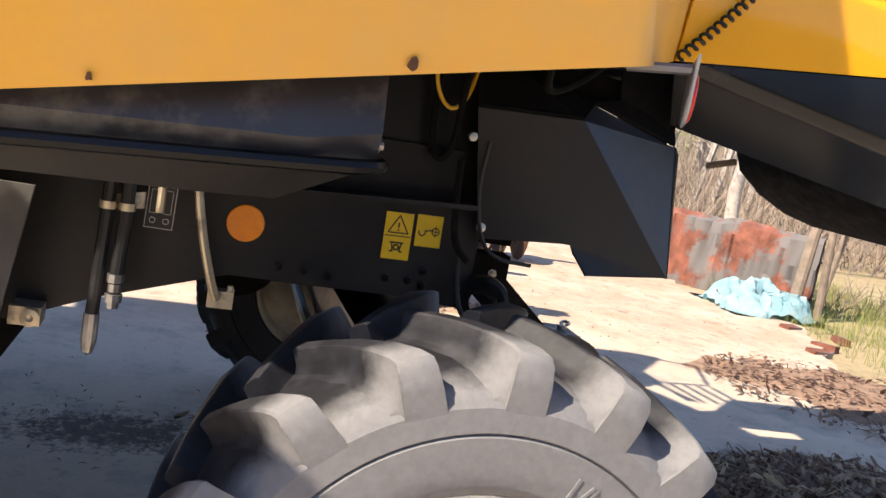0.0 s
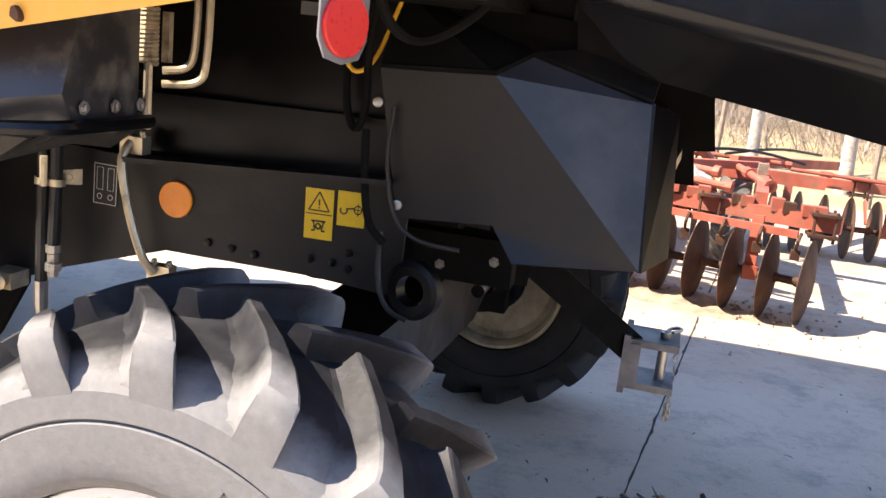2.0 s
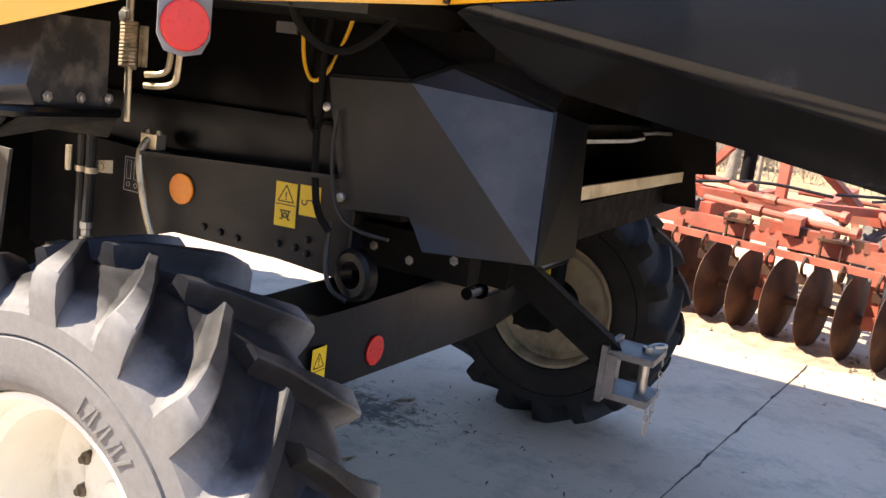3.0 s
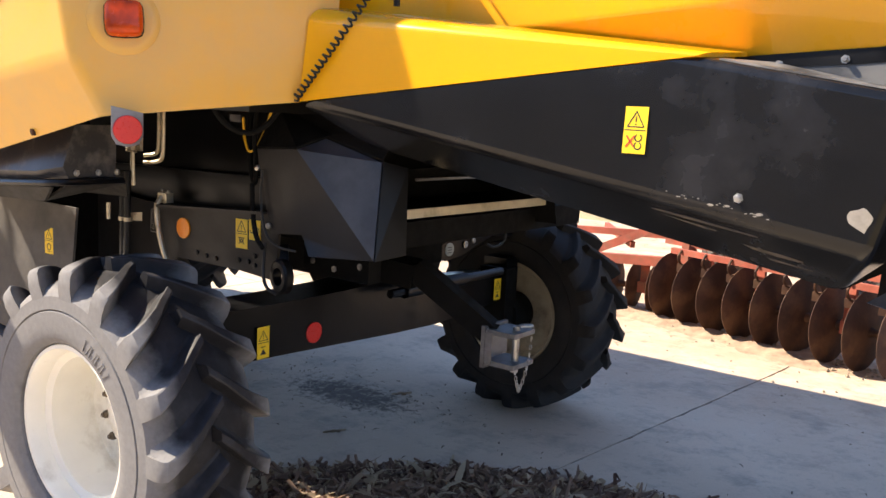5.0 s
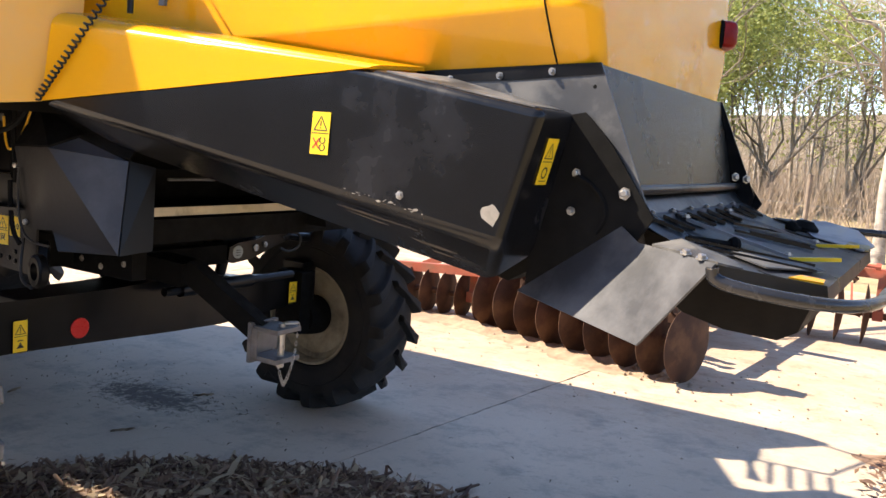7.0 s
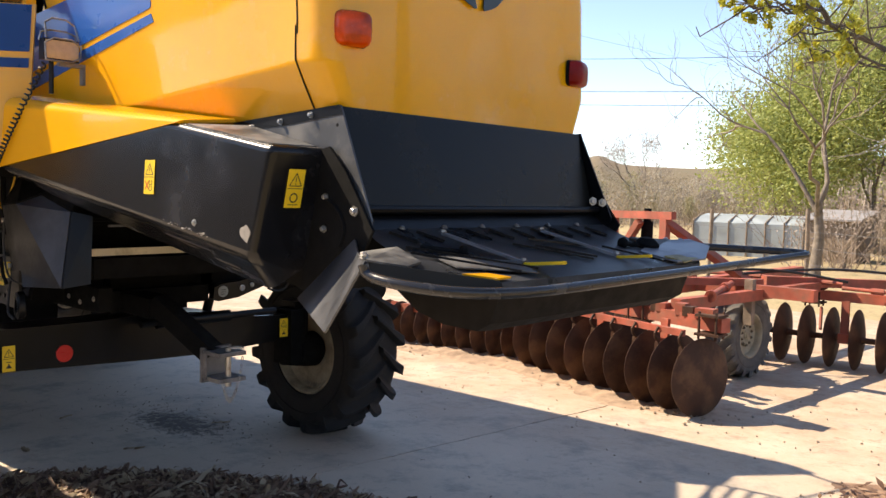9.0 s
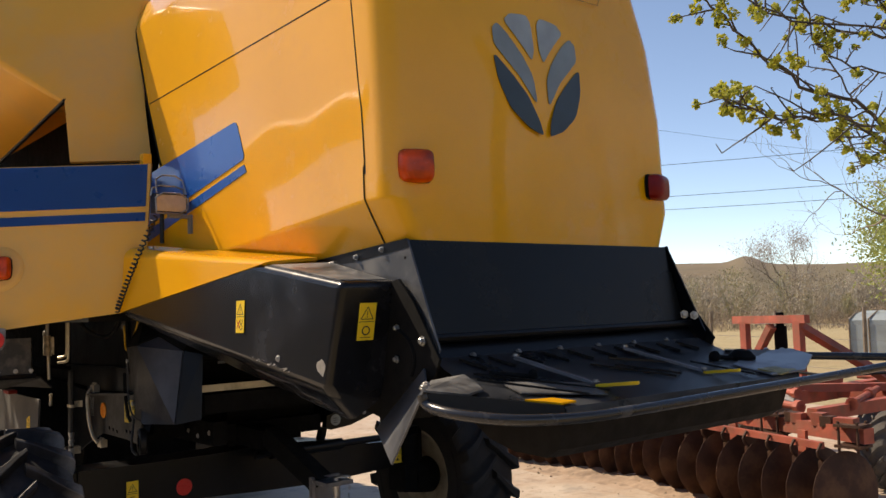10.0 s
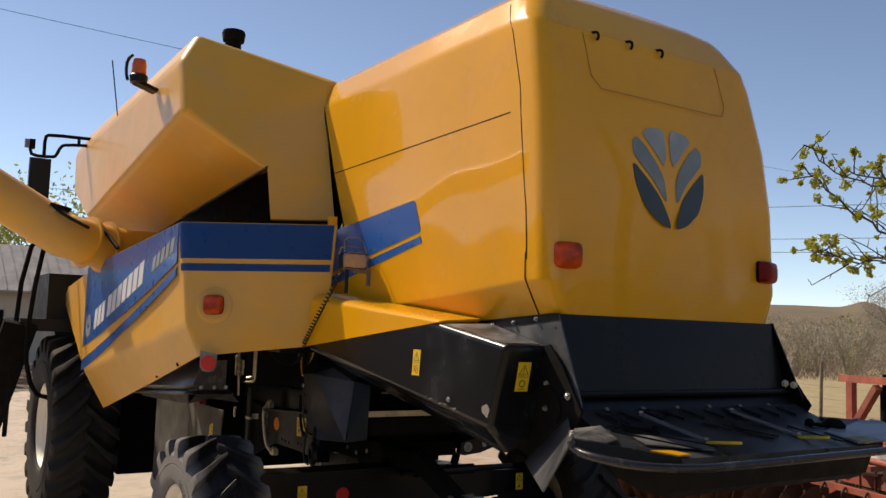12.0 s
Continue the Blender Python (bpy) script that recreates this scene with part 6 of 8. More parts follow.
# bent drain pipe with clamps
bm = bmesh.new()
tube(bm, [(0.108, 2.27, 1.345), (0.105, 2.255, 1.33), (0.10, 2.24, 1.30), (0.125, 2.24, 1.18), (0.16, 2.25, 1.06), (0.178, 2.28, 1.015)], 0.0115, 10, smooth=2)
pipe = part("bent_pipe", bm, BRASS, combine, "bent plated pipe held by clamps")
for c in ((0.108, 2.283, 1.337), (0.185, 2.30, 1.01)):
    bm = bmesh.new()
    box(bm, V(c) + V((-0.028, -0.018, -0.02)), V(c) + V((0.036, 0.02, 0.024)))
    soften(bm, 0.005)
    bolt(bm, V(c) + V((-0.018, 0, 0.024)), (0, 0, 1), 0.008, 0.012)
    bolt(bm, V(c) + V((0.026, 0, 0.024)), (0, 0, 1), 0.008, 0.012)
    part("pipe_clamp", bm, BRASS, pipe)
# hydraulic hoses with fittings
bm = bmesh.new()
tube(bm, [(-0.09, 2.2, 1.45), (-0.092, 2.2, 1.2), (-0.10, 2.205, 0.95)], 0.0155, 10)
hs = part("hydraulic_hose", bm, HOSE, combine, "hanging black hydraulic hose")
bm = bmesh.new()
tube(bm, [(-0.10, 2.205, 0.965), (-0.10, 2.205, 0.90)], 0.0185, 10)
lathe(bm, [(0, 0.0185), (0.03, 0.013), (0.04, 0.0)], (-0.10, 2.205, 0.90), (0, 0, -1), 10)
part("hose_end", bm, BRIGHT, hs)
bm = bmesh.new()
tube(bm, [(-0.048, 2.195, 1.45), (-0.05, 2.195, 1.2), (-0.056, 2.195, 1.06)], 0.0155, 10)
hs = part("hydraulic_hose", bm, HOSE, combine, "hanging black hydraulic hose")
bm = bmesh.new()
for z, r in ((1.068, 0.019), (1.045, 0.015), (1.02, 0.020), (1.005, 0.014)):
    lathe(bm, [(0, 0), (0, r), (0.02, r), (0.02, 0)], (-0.056, 2.195, z), (0, 0, -1), 8)
part("hose_fitting", bm, BRIGHT, hs)
bm = bmesh.new()
slab(bm, [(-0.10, 2.19, 1.252), (-0.02, 2.24, 1.262), (-0.02, 2.24, 1.222), (-0.10, 2.19, 1.222)], (0.005, 0.01, 0))
for x in (-0.092, -0.05):
    lathe(bm, [(0, 0.02), (0.018, 0.02)], (x, 2.199, 1.22), (0, 0, 1), 12)
bolt(bm, (-0.035, 2.225, 1.242), (0.4, -1, 0), 0.011)
part("hose_bracket", bm, BRASS, combine)
bm = bmesh.new()
tube(bm, [(0.03, 2.05, 1.32), (0.03, 2.05, 1.25)], 0.009, 8)
part("stud", bm, BRASS, combine)
# worn block and hook at the forward edge of the plate
bm = bmesh.new()
box(bm, (-0.285, 2.23, 0.91), (-0.215, 2.30, 0.955))
soften(bm, 0.012)
lathe(bm, [(0, 0.02), (0.012, 0.022), (0.014, 0.010), (0.004, 0.0)], (-0.235, 2.22, 0.935), (0, -1, 0), 12)
part("latch_block", bm, BRASS, combine, "worn latch block")
# pulley and inner wheel seen beneath the body
bm = bmesh.new()
lathe(bm, [(0, 0.0), (0, 0.09), (0.01, 0.16), (0.03, 0.165), (0.04, 0.14), (0.06, 0.165), (0.08, 0.16), (0.08, 0.0)], (0.25, 3.2, 0.96), (0, 1, 0), 28)
part("pulley", bm, INSIDE, combine)

# bundle of wiring and a yellow cable below the shield
for r, q in ((0.011, [(0.83, 1.95, 1.78), (0.84, 2.02, 1.69), (0.88, 2.10, 1.66), (0.96, 2.12, 1.70), (1.04, 2.12, 1.78)]),
             (0.010, [(0.655, 2.30, 1.76), (0.655, 2.30, 1.60), (0.66, 2.305, 1.49), (0.69, 2.30, 1.44), (0.72, 2.28, 1.50), (0.715, 2.27, 1.64), (0.74, 2.26, 1.76)]),
             (0.010, [(0.735, 2.245, 1.46), (0.74, 2.245, 1.35), (0.755, 2.25, 1.24), (0.80, 2.25, 1.2)])):
    bm = bmesh.new()
    tube(bm, q, r, 8, smooth=2)
    part("wiring_loop", bm, INSIDE, combine, "looped black wiring")
bm = bmesh.new()
tube(bm, [(0.635, 2.28, 1.72), (0.645, 2.28, 1.63), (0.686, 2.27, 1.575), (0.73, 2.28, 1.61), (0.755, 2.305, 1.70), (0.78, 2.31, 1.78)], 0.0055, 8, smooth=2)
part("yellow_cable", bm, YELLOW_WIRE, combine, "looped yellow cable")

# dark cover panel ahead of the rear wheel
bm = bmesh.new()
slab(bm, [(-1.9, 2.02, 1.30), (-0.225, 2.05, 1.27), (-0.235, 2.05, 1.20), (-0.27, 2.05, 0.97), (-0.40, 2.05, 0.62), (-0.9, 2.03, 0.45), (-1.9, 2.02, 0.5)], (0, 0.012, 0))
cover = part("lower_cover", bm, surface("dust_caked_black_panel", (0.035, 0.034, 0.033), 0.6, vary=0.3, scale=4, dirt=(0.13, 0.12, 0.11), dirt_scale=3, dirt_from=0.35, dirt_to=0.7, bump=0.1, bump_scale=40), combine, "scuffed black lower cover")
sticker(cover, (-0.49, 2.0465, 1.155), (1, 0.018, 0), 0.07, 0.125, "gear")
bm = bmesh.new()
slab(bm, [(-0.25, 2.33, 1.33), (-0.25, 2.33, 0.90), (-0.34, 2.33, 0.74), (-0.45, 2.33, 0.6), (-2.5, 2.33, 0.55), (-2.5, 2.33, 1.4)], (0, 0.02, 0))
part("inner_side", bm, INSIDE, combine)
bm = bmesh.new()
box(bm, (-0.37, 1.88, 1.318), (-0.25, 1.93, 1.340))
soften(bm, 0.01)
part("marker_lamp", bm, LENS_RED, combine)


# ---- ground: one sheet to the horizon, rising to hills ----
def hill_height(x, y):
    d = math.hypot(x - 5.5, y - 0.5)
    az = math.degrees(math.atan2(x - 5.5, y - 0.5))
    ridge = 11.5 + 1.2 * math.sin(az * 0.09 + 1.0) + 0.8 * math.sin(az * 0.31) + 2.0 * math.exp(-((az + 31.5) / 0.9) ** 2)
    ridge += 9 * max(0.0, min(1.0, (az + 18) / 25))
    f = max(0.0, min(1.0, (d - 70) / 190))
    return -0.035 + (3 * f * f - 2 * f ** 3) * ridge


bm = bmesh.new()
rad = [0.0, 3, 6, 9, 12, 16, 22, 30, 42, 58, 75, 95, 120, 150, 180, 210, 240, 262, 300, 420, 800, 2500]
N = 960
rows = [[bm.verts.new((5.5, 0.5, -0.035))]]
for r in rad[1:]:
    rows.append([bm.verts.new((5.5 + r * math.sin(2 * math.pi * k / N), 0.5 + r * math.cos(2 * math.pi * k / N),
                               hill_height(5.5 + r * math.sin(2 * math.pi * k / N), 0.5 + r * math.cos(2 * math.pi * k / N)) - (0.02 * max(0, r - 300) * 0.05))) for k in range(N)])
for k in range(N):
    bm.faces.new((rows[0][0], rows[1][(k + 1) % N], rows[1][k]))
for a, b in zip(rows[1:], rows[2:]):
    for k in range(N):
        bm.faces.new((a[k], a[(k + 1) % N], b[(k + 1) % N], b[k]))
ground = loose("ground", bm, FIELD, "dry grassland and soil rising to low hills", "ground", kind="structure")
ground.data.materials.append(HILL)
for p in ground.data.polygons:
    c = p.center
    if math.hypot(c.x - 5.5, c.y - 0.5) > 75:
        p.material_index = 1

# concrete slabs with an open, crumbled joint
random.seed(2)
yard = thing("yard", (0, 0, 0), "worn pale concrete yard with open joints", "pavement", kind="structure")
joint = [(1.45 + 0.114 * (y - 3.7), y) for y in [-9 + 0.06 * i for i in range(388)]]
jl = [(x - 0.003 - abs(random.gauss(0, 0.003)) - (0.012 * random.random() if random.random() < 0.15 else 0), y) for x, y in joint]
jr = [(x + 0.003 + abs(random.gauss(0, 0.003)) + (0.012 * random.random() if random.random() < 0.15 else 0), y) for x, y in joint]
edge = [(5.3, -9), (5.2, 3.0), (4.9, 4.7), (5.35, 6.1), (6.0, 7.2), (6.45, 8.1), (6.2, 9.0), (5.95, 9.8), (5.9, 14.2)]
rough_edge = []
for (x0, y0), (x1, y1) in zip(edge, edge[1:]):
    n = max(2, int(math.hypot(x1 - x0, y1 - y0) / 0.22))
    rough_edge += [(x0 + (x1 - x0) * i / n + random.gauss(0, 0.05), y0 + (y1 - y0) * i / n) for i in range(n)]
rough_edge.append(edge[-1])
bm = bmesh.new()
slab(bm, [(x, y, 0) for x, y in jl] + [(-3.2, 14.25, 0), (-3.2, -9, 0)], (0, 0, -0.1))
part("slab", bm, CONCRETE, yard)
bm = bmesh.new()
slab(bm, [(x, y, 0) for x, y in jr] + [(x, y, 0) for x, y in rough_edge[::-1]], (0, 0, -0.1))
part("slab", bm, CONCRETE, yard)
for x0, x1 in ((-8.2, -3.215), (-13.2, -8.215), (-18.2, -13.215), (-23.2, -18.215)):
    for y0, y1 in ((-9, -1.6), (-1.585, 5.8), (5.815, 14.2)):
        bm = bmesh.new()
        box(bm, (x0, y0, -0.1), (x1, y1, 0))
        part("slab", bm, CONCRETE, yard)
# soil worked into the open joint
bm = bmesh.new()
for (xa, ya), (xb, yb) in zip(joint[::2], joint[2::2]):
    slab(bm, [(xa - 0.03, ya, -0.006), (xa + 0.03, ya, -0.006), (xb + 0.03, yb, -0.006), (xb - 0.03, yb, -0.006)], (0, 0, -0.02))
part("joint_fill", bm, surface("dark_joint_soil", (0.07, 0.06, 0.05), 0.95, vary=0.3, bump=0.3), yard)


# unseen walls added behind and ahead of the walk: close the yard, darken reflections
for nm, a, b in (("unseen_wall_south", (-34, -9.9, -0.06), (24, -9.6, 4.6)), ("unseen_wall_west", (-34.3, -9.9, -0.06), (-34.02, 1.2, 4.6))):
    bm = bmesh.new()
    box(bm, a, b)
    soften(bm, 0.02)
    loose(nm, bm, PLASTER, "unseen plain wall added to darken reflections", "wall", kind="structure")


class Lists:
    """Gathers many small pieces for one mesh."""

    def __init__(self):
        self.v, self.f = [], []

    def poly(self, pts):
        i = len(self.v)
        self.v += [tuple(p) for p in pts]
        self.f.append(tuple(range(i, i + len(pts))))

    def strip(self, pts, width, side):
        i = len(self.v)
        for k, p in enumerate(pts):
            w = width[k] if isinstance(width, (list, tuple)) else width
            self.v += [tuple(V(p) - side * w / 2), tuple(V(p) + side * w / 2)]
        self.f += [(i + 2 * k, i + 2 * k + 1, i + 2 * k + 3, i + 2 * k + 2) for k in range(len(pts) - 1)]

    def stick(self, pts, r0, r1, n=4):
        i = len(self.v)
        pts = [V(p) for p in pts]
        side = None
        for k, p in enumerate(pts):
            d = pts[min(k + 1, len(pts) - 1)] - pts[max(k - 1, 0)]
            d = d.normalized() if d.length > 1e-6 else V((0, 0, 1))
            side = d.orthogonal().normalized() if side is None else (side - d * side.dot(d)).normalized()
            up = d.cross(side)
            r = r0 + (r1 - r0) * k / (len(pts) - 1)
            self.v += [tuple(p + (side * math.cos(2 * math.pi * j / n) + up * math.sin(2 * math.pi * j / n)) * r) for j in range(n)]
        for k in range(len(pts) - 1):
            self.f += [(i + k * n + j, i + k * n + (j + 1) % n, i + (k + 1) * n + (j + 1) % n, i + (k + 1) * n + j) for j in range(n)]

    def mesh(self, name, material, smooth=True):
        me = bpy.data.meshes.new(name)
        me.from_pydata(self.v, [], self.f)
        me.materials.append(material)
        if smooth:
            me.polygons.foreach_set("use_smooth", [True] * len(me.polygons))
        me.update()
        return me


def stuff(name, lists, material, label, category, smooth=False):
    return tagged(new(name, lists.mesh(name, material, smooth)), label, category, kind="stuff")


# ---- chopped maize litter in two heaps ----
def litter(centre, major, minor, turn, count, seed, high, pale):
    rnd = random.Random(seed)
    L_ = Lists()
    c, s = math.cos(turn), math.sin(turn)
    for i in range(count):
        a, q = rnd.uniform(0, 2 * math.pi), math.sqrt(rnd.random()) * rnd.choice((1, 1, 1, 1.15))
        u, w = major * q * math.cos(a), minor * q * math.sin(a)
        x, y = centre[0] + u * c - w * s, centre[1] + u * s + w * c
        lump = 0.6 + 0.4 * noise.noise(V((x * 5, y * 5, seed)))
        z = high * max(0.0, 1 - q * q) * (0.35 + 0.65 * rnd.random()) * (0.6 + lump) + 0.006
        az, tilt = rnd.uniform(0, math.pi), rnd.gauss(0, 0.15)
        d = V((math.cos(az) * math.cos(tilt), math.sin(az) * math.cos(tilt), math.sin(tilt)))
        side = d.cross(V((rnd.gauss(0, 0.5), rnd.gauss(0, 0.5), 1))).normalized()
        if (rnd.random() < 0.20) != pale:
            continue
        ln, wd = rnd.uniform(0.07, 0.25) * rnd.choice((0.4, 0.8, 1.1)), rnd.uniform(0.004, 0.024) * (1.6 if pale else 1)
        p = V((x, y, z))
        if not pale and rnd.random() < 0.2:
            L_.stick([p, p + d * ln * 0.35, p + d * ln * 0.7], rnd.uniform(0.005, 0.014), rnd.uniform(0.004, 0.010), 6)
        else:
            curl = rnd.gauss(0, 0.022)
            up = side.cross(d)
            L_.strip([p - d * ln / 2 - up * abs(curl) * 0.5, p - d * ln * 0.15 + up * curl * 0.4, p + d * ln * 0.2 + up * curl, p + d * ln / 2 - up * curl * 0.3], [wd * 0.5, wd, wd * 0.9, wd * 0.3], side)
    return L_


for c_, a_, b_, t_, n_, s_ in (((1.27, 2.86), 1.18, 0.48, 0.64, 5200, 11), ((3.15, 3.62), 0.95, 0.46, 0.38, 4200, 12)):
    stuff("maize_litter", litter(c_, a_, b_, t_, n_, s_, 0.05, False), STRAW, "heap of chopped brown maize stalks and husks on the concrete", "maize litter")
    stuff("pale_husks", litter(c_, a_, b_, t_, n_, s_, 0.058, True), HUSK, "pale dry maize husks among the litter", "maize litter")
scatter = Lists()
rnd = random.Random(5)
for i in range(320):
    x, y = (rnd.gauss(-0.2, 0.6), rnd.gauss(3.9, 0.22)) if i < 230 else (rnd.uniform(-2, 4.5), rnd.uniform(2.4, 6.5))
    az = rnd.uniform(0, math.pi)
    d = V((math.cos(az), math.sin(az), 0))
    ln = rnd.uniform(0.004, 0.022)
    scatter.strip([V((x, y, 0.004)) - d * ln, V((x, y, 0.010)), V((x, y, 0.004)) + d * ln], [ln * 0.2, ln * 0.5, ln * 0.2], d.cross(V((0, 0, 1))))
stuff("chaff", scatter, surface("dark_chaff", (0.09, 0.07, 0.05), 0.9, vary=0.4, scale=30, bump=0), "dark chaff scattered on the concrete", "chaff")


def dry_leaf(at, turn, size, seed):
    rnd = random.Random(seed)
    bm = bmesh.new()
    g = [[bm.verts.new((size * (i - 3) / 3 * 1.3, size * (j - 2) / 2 * 0.45 * (1 - ((i - 3) / 3.6) ** 2), 0.012 + size * 0.35 * abs(math.sin(i * 1.3 + j)) * 0.5 + rnd.random() * 0.006)) for j in range(5)] for i in range(7)]
    for i in range(6):
        for j in range(4):
            bm.faces.new((g[i][j], g[i + 1][j], g[i + 1][j + 1], g[i][j + 1]))
    bmesh.ops.solidify(bm, geom=bm.faces[:], thickness=0.002)
    ob = loose("dry_leaf", bm, DRYLEAF, "curled dry maize leaf on the concrete", "dry leaf", group="dry leaves")
    ob.matrix_basis = pose(*at, 0, 0, turn)


DRYLEAF = surface("dry_maize_leaf", (0.40, 0.29, 0.17), 0.8, vary=0.3, scale=20, bump=0.1)
dry_leaf((-0.62, 2.60, 0), 20, 0.09, 1)
dry_leaf((0.291, 3.254, 0), 65, 0.05, 2)
dry_leaf((-0.15, 2.75, 0), 170, 0.05, 3)
dry_leaf((-0.75, 3.3, 0), 110, 0.045, 4)
dry_leaf((0.14, 4.02, 0), 60, 0.05, 5)

# ---- disc harrow behind the combine ----
harrow = thing("disc_harrow", (1.5, 8.4, 0), "faded red disc harrow with rusty discs on the yard", "disc harrow")
bm = bmesh.new()
lathe(bm, [(0.045, 0.0), (0.042, 0.06), (0.034, 0.14), (0.018, 0.23), (-0.004, 0.312), (0.002, 0.315), (0.026, 0.232), (0.042, 0.142), (0.05, 0.06), (0.053, 0.0)], (0, 0, 0), (1, 0, 0), 40)
DISC = mesh_of("disc", bm, RUST, 40)

def gang(a, b, n, mesh, label, flip=1, z=0.31, size=1.0):
    """An axle with its discs, spacers and bearing hangers."""
    a, b = V((*a, z)), V((*b, z))
    d = (b - a).normalized()
    bm = bmesh.new()
    tube(bm, [a - d * 0.05, b + d * 0.05], 0.022, 10)
    for i in range(n - 1):
        p = a + (b - a) * ((i + 0.5) / (n - 1))
        lathe(bm, [(-0.09, 0.045), (-0.05, 0.03), (0.05, 0.03), (0.09, 0.045)], p, d, 12)
    ax = part("gang_axle", bm, RUST, harrow, label)
    ang = math.degrees(math.atan2(d.y, d.x))
    for i in range(n):
        o = new("disc", mesh)
        o.parent = ax
        p = a + (b - a) * (i / (n - 1))
        o.matrix_basis = pose(p.x, p.y, p.z, (i * 37) % 360, 0, ang + (180 if flip < 0 else 0)) @ Matrix.Scale(size, 4)
    for i in (1, n // 2, n - 2):
        p = a + (b - a) * ((i + 0.5) / (n - 1))
        bm = bmesh.new()
        beam(bm, p + V((0, 0, 0.02)), p + V((0, 0, 0.42 * size ** 2)), 0.03, 0.08, d)
        box(bm, p + V((-0.05, -0.05, -0.05)), p + V((0.05, 0.05, 0.05)))
        soften(bm, 0.01)
        part("hanger", bm, RED_STEEL, ax)


gang((2.47, 6.88), (0.46, 7.52), 9, DISC, "front row of plain rusty discs", -1)
gang((0.42, 7.70), (-1.75, 7.62), 12, DISC, "folded wing row of smaller rusty discs", -1, 0.225, 0.72)
gang((1.24, 9.91), (3.75, 9.98), 11, DISC, "rear row of rusty discs")
frame_bars = [((2.64, 6.93, 0.74), (0.35, 7.64, 0.74), 0.10, 0.11), ((0.78, 7.66, 0.53), (-1.85, 7.64, 0.36), 0.08, 0.09), ((0.55, 7.62, 0.72), (0.62, 7.68, 0.50), 0.06, 0.08), ((-0.85, 8.35, 0.36), (0.05, 8.3, 0.78), 0.07, 0.08), ((-1.3, 8.5, 0.58), (0.3, 8.45, 0.66), 0.06, 0.07), ((-0.9, 8.9, 0.62), (-0.3, 8.3, 0.52), 0.05, 0.06), ((1.0, 9.94, 0.74), (4.0, 10.02, 0.74), 0.09, 0.10), ((-2.4, 10.5, 0.74), (0.8, 9.88, 0.74), 0.09, 0.10),
              ((2.1, 7.15, 0.83), (2.35, 9.96, 0.83), 0.09, 0.10), ((0.75, 7.55, 0.83), (0.95, 9.90, 0.83), 0.09, 0.10), ((1.45, 7.2, 0.85), (1.62, 11.4, 0.86), 0.12, 0.12),
              ((0.3, 8.75, 0.86), (2.75, 8.62, 0.86), 0.10, 0.11), ((0.0, 7.8, 0.84), (0.4, 8.8, 0.86), 0.07, 0.08), ((2.0, 9.3, 0.90), (3.3, 11.6, 0.80), 0.09, 0.10),
              ((1.4, 8.05, 0.93), (2.2, 8.75, 0.93), 0.08, 0.07), ((0.6, 8.0, 0.92), (1.5, 8.0, 0.92), 0.12, 0.08)]
for a, b, w, h in frame_bars:
    bm = bmesh.new()
    beam(bm, a, b, w, h)
    soften(bm, 0.008)
    part("frame_bar", bm, RED_STEEL, harrow)
for a, b, w, h in (((0.33, 9.12, 0.80), (0.33, 9.12, 1.50), 0.09, 0.07), ((1.165, 8.72, 0.80), (1.165, 8.72, 1.52), 0.09, 0.07), ((0.14, 9.22, 1.52), (1.29, 8.66, 1.54), 0.08, 0.06),
                   ((0.2, 9.19, 0.84), (1.3, 8.66, 0.84), 0.09, 0.09),
                   ((1.18, 8.74, 1.46), (1.80, 9.4, 0.86), 0.07, 0.09), ((0.37, 9.10, 0.98), (0.76, 8.92, 1.46), 0.07, 0.08)):
    bm = bmesh.new()
    beam(bm, a, b, w, h, (0.3, 1, 0))
    soften(bm, 0.008)
    part("tower_bar", bm, RED_STEEL, harrow)
bm = bmesh.new()
lathe(bm, [(0, 0.0), (0, 0.065), (0.62, 0.065), (0.62, 0.04), (0.76, 0.04), (0.76, 0.0)], (0.80, 9.02, 0.84), (0, 0, 1), 14)
part("lift_cylinder", bm, INSIDE, harrow)
random.seed(9)
for i in range(16):
    f = random.random()
    p = V((2.5, 6.97, 0.82)).lerp(V((0.4, 7.62, 0.82)), f)
    bm = bmesh.new()
    box(bm, p + V((-0.045, -0.05, -0.05)), p + V((0.045, 0.05, 0.02 + 0.03 * random.random())))
    soften(bm, 0.008)
    part("clamp", bm, RED_STEEL if i % 3 else RUST, harrow)
for a, b in (((1.6, 8.9, 1.0), (2.7, 9.7, 0.92)), ((0.5, 8.2, 0.98), (1.6, 8.6, 1.0)), ((1.9, 9.0, 0.98), (3.0, 10.8, 0.95))):
    bm = bmesh.new()
    tube(bm, [a, V(a).lerp(V(b), 0.5) + V((0, 0, 0.07)), b], 0.014, 8, smooth=2)
    part("hose", bm, HOSE, harrow)
for at, turn in (((2.02, 8.70, 0.41), 84), ((0.45, 9.05, 0.41), 84)):
    wheel(harrow, at, turn, 0.415, 0.28, 18, 0.21, 0.02, 0.05, RUBBER_WORN, CREAM_DIRTY, "worn transport wheel", 20)
    bm = bmesh.new()
    beam(bm, V(at) + V((-0.1, 0.1, 0.0)), V(at) + V((-0.25, 0.2, 0.45)), 0.06, 0.08, (0, 1, 0))
    part("wheel_arm", bm, RED_STEEL, harrow)
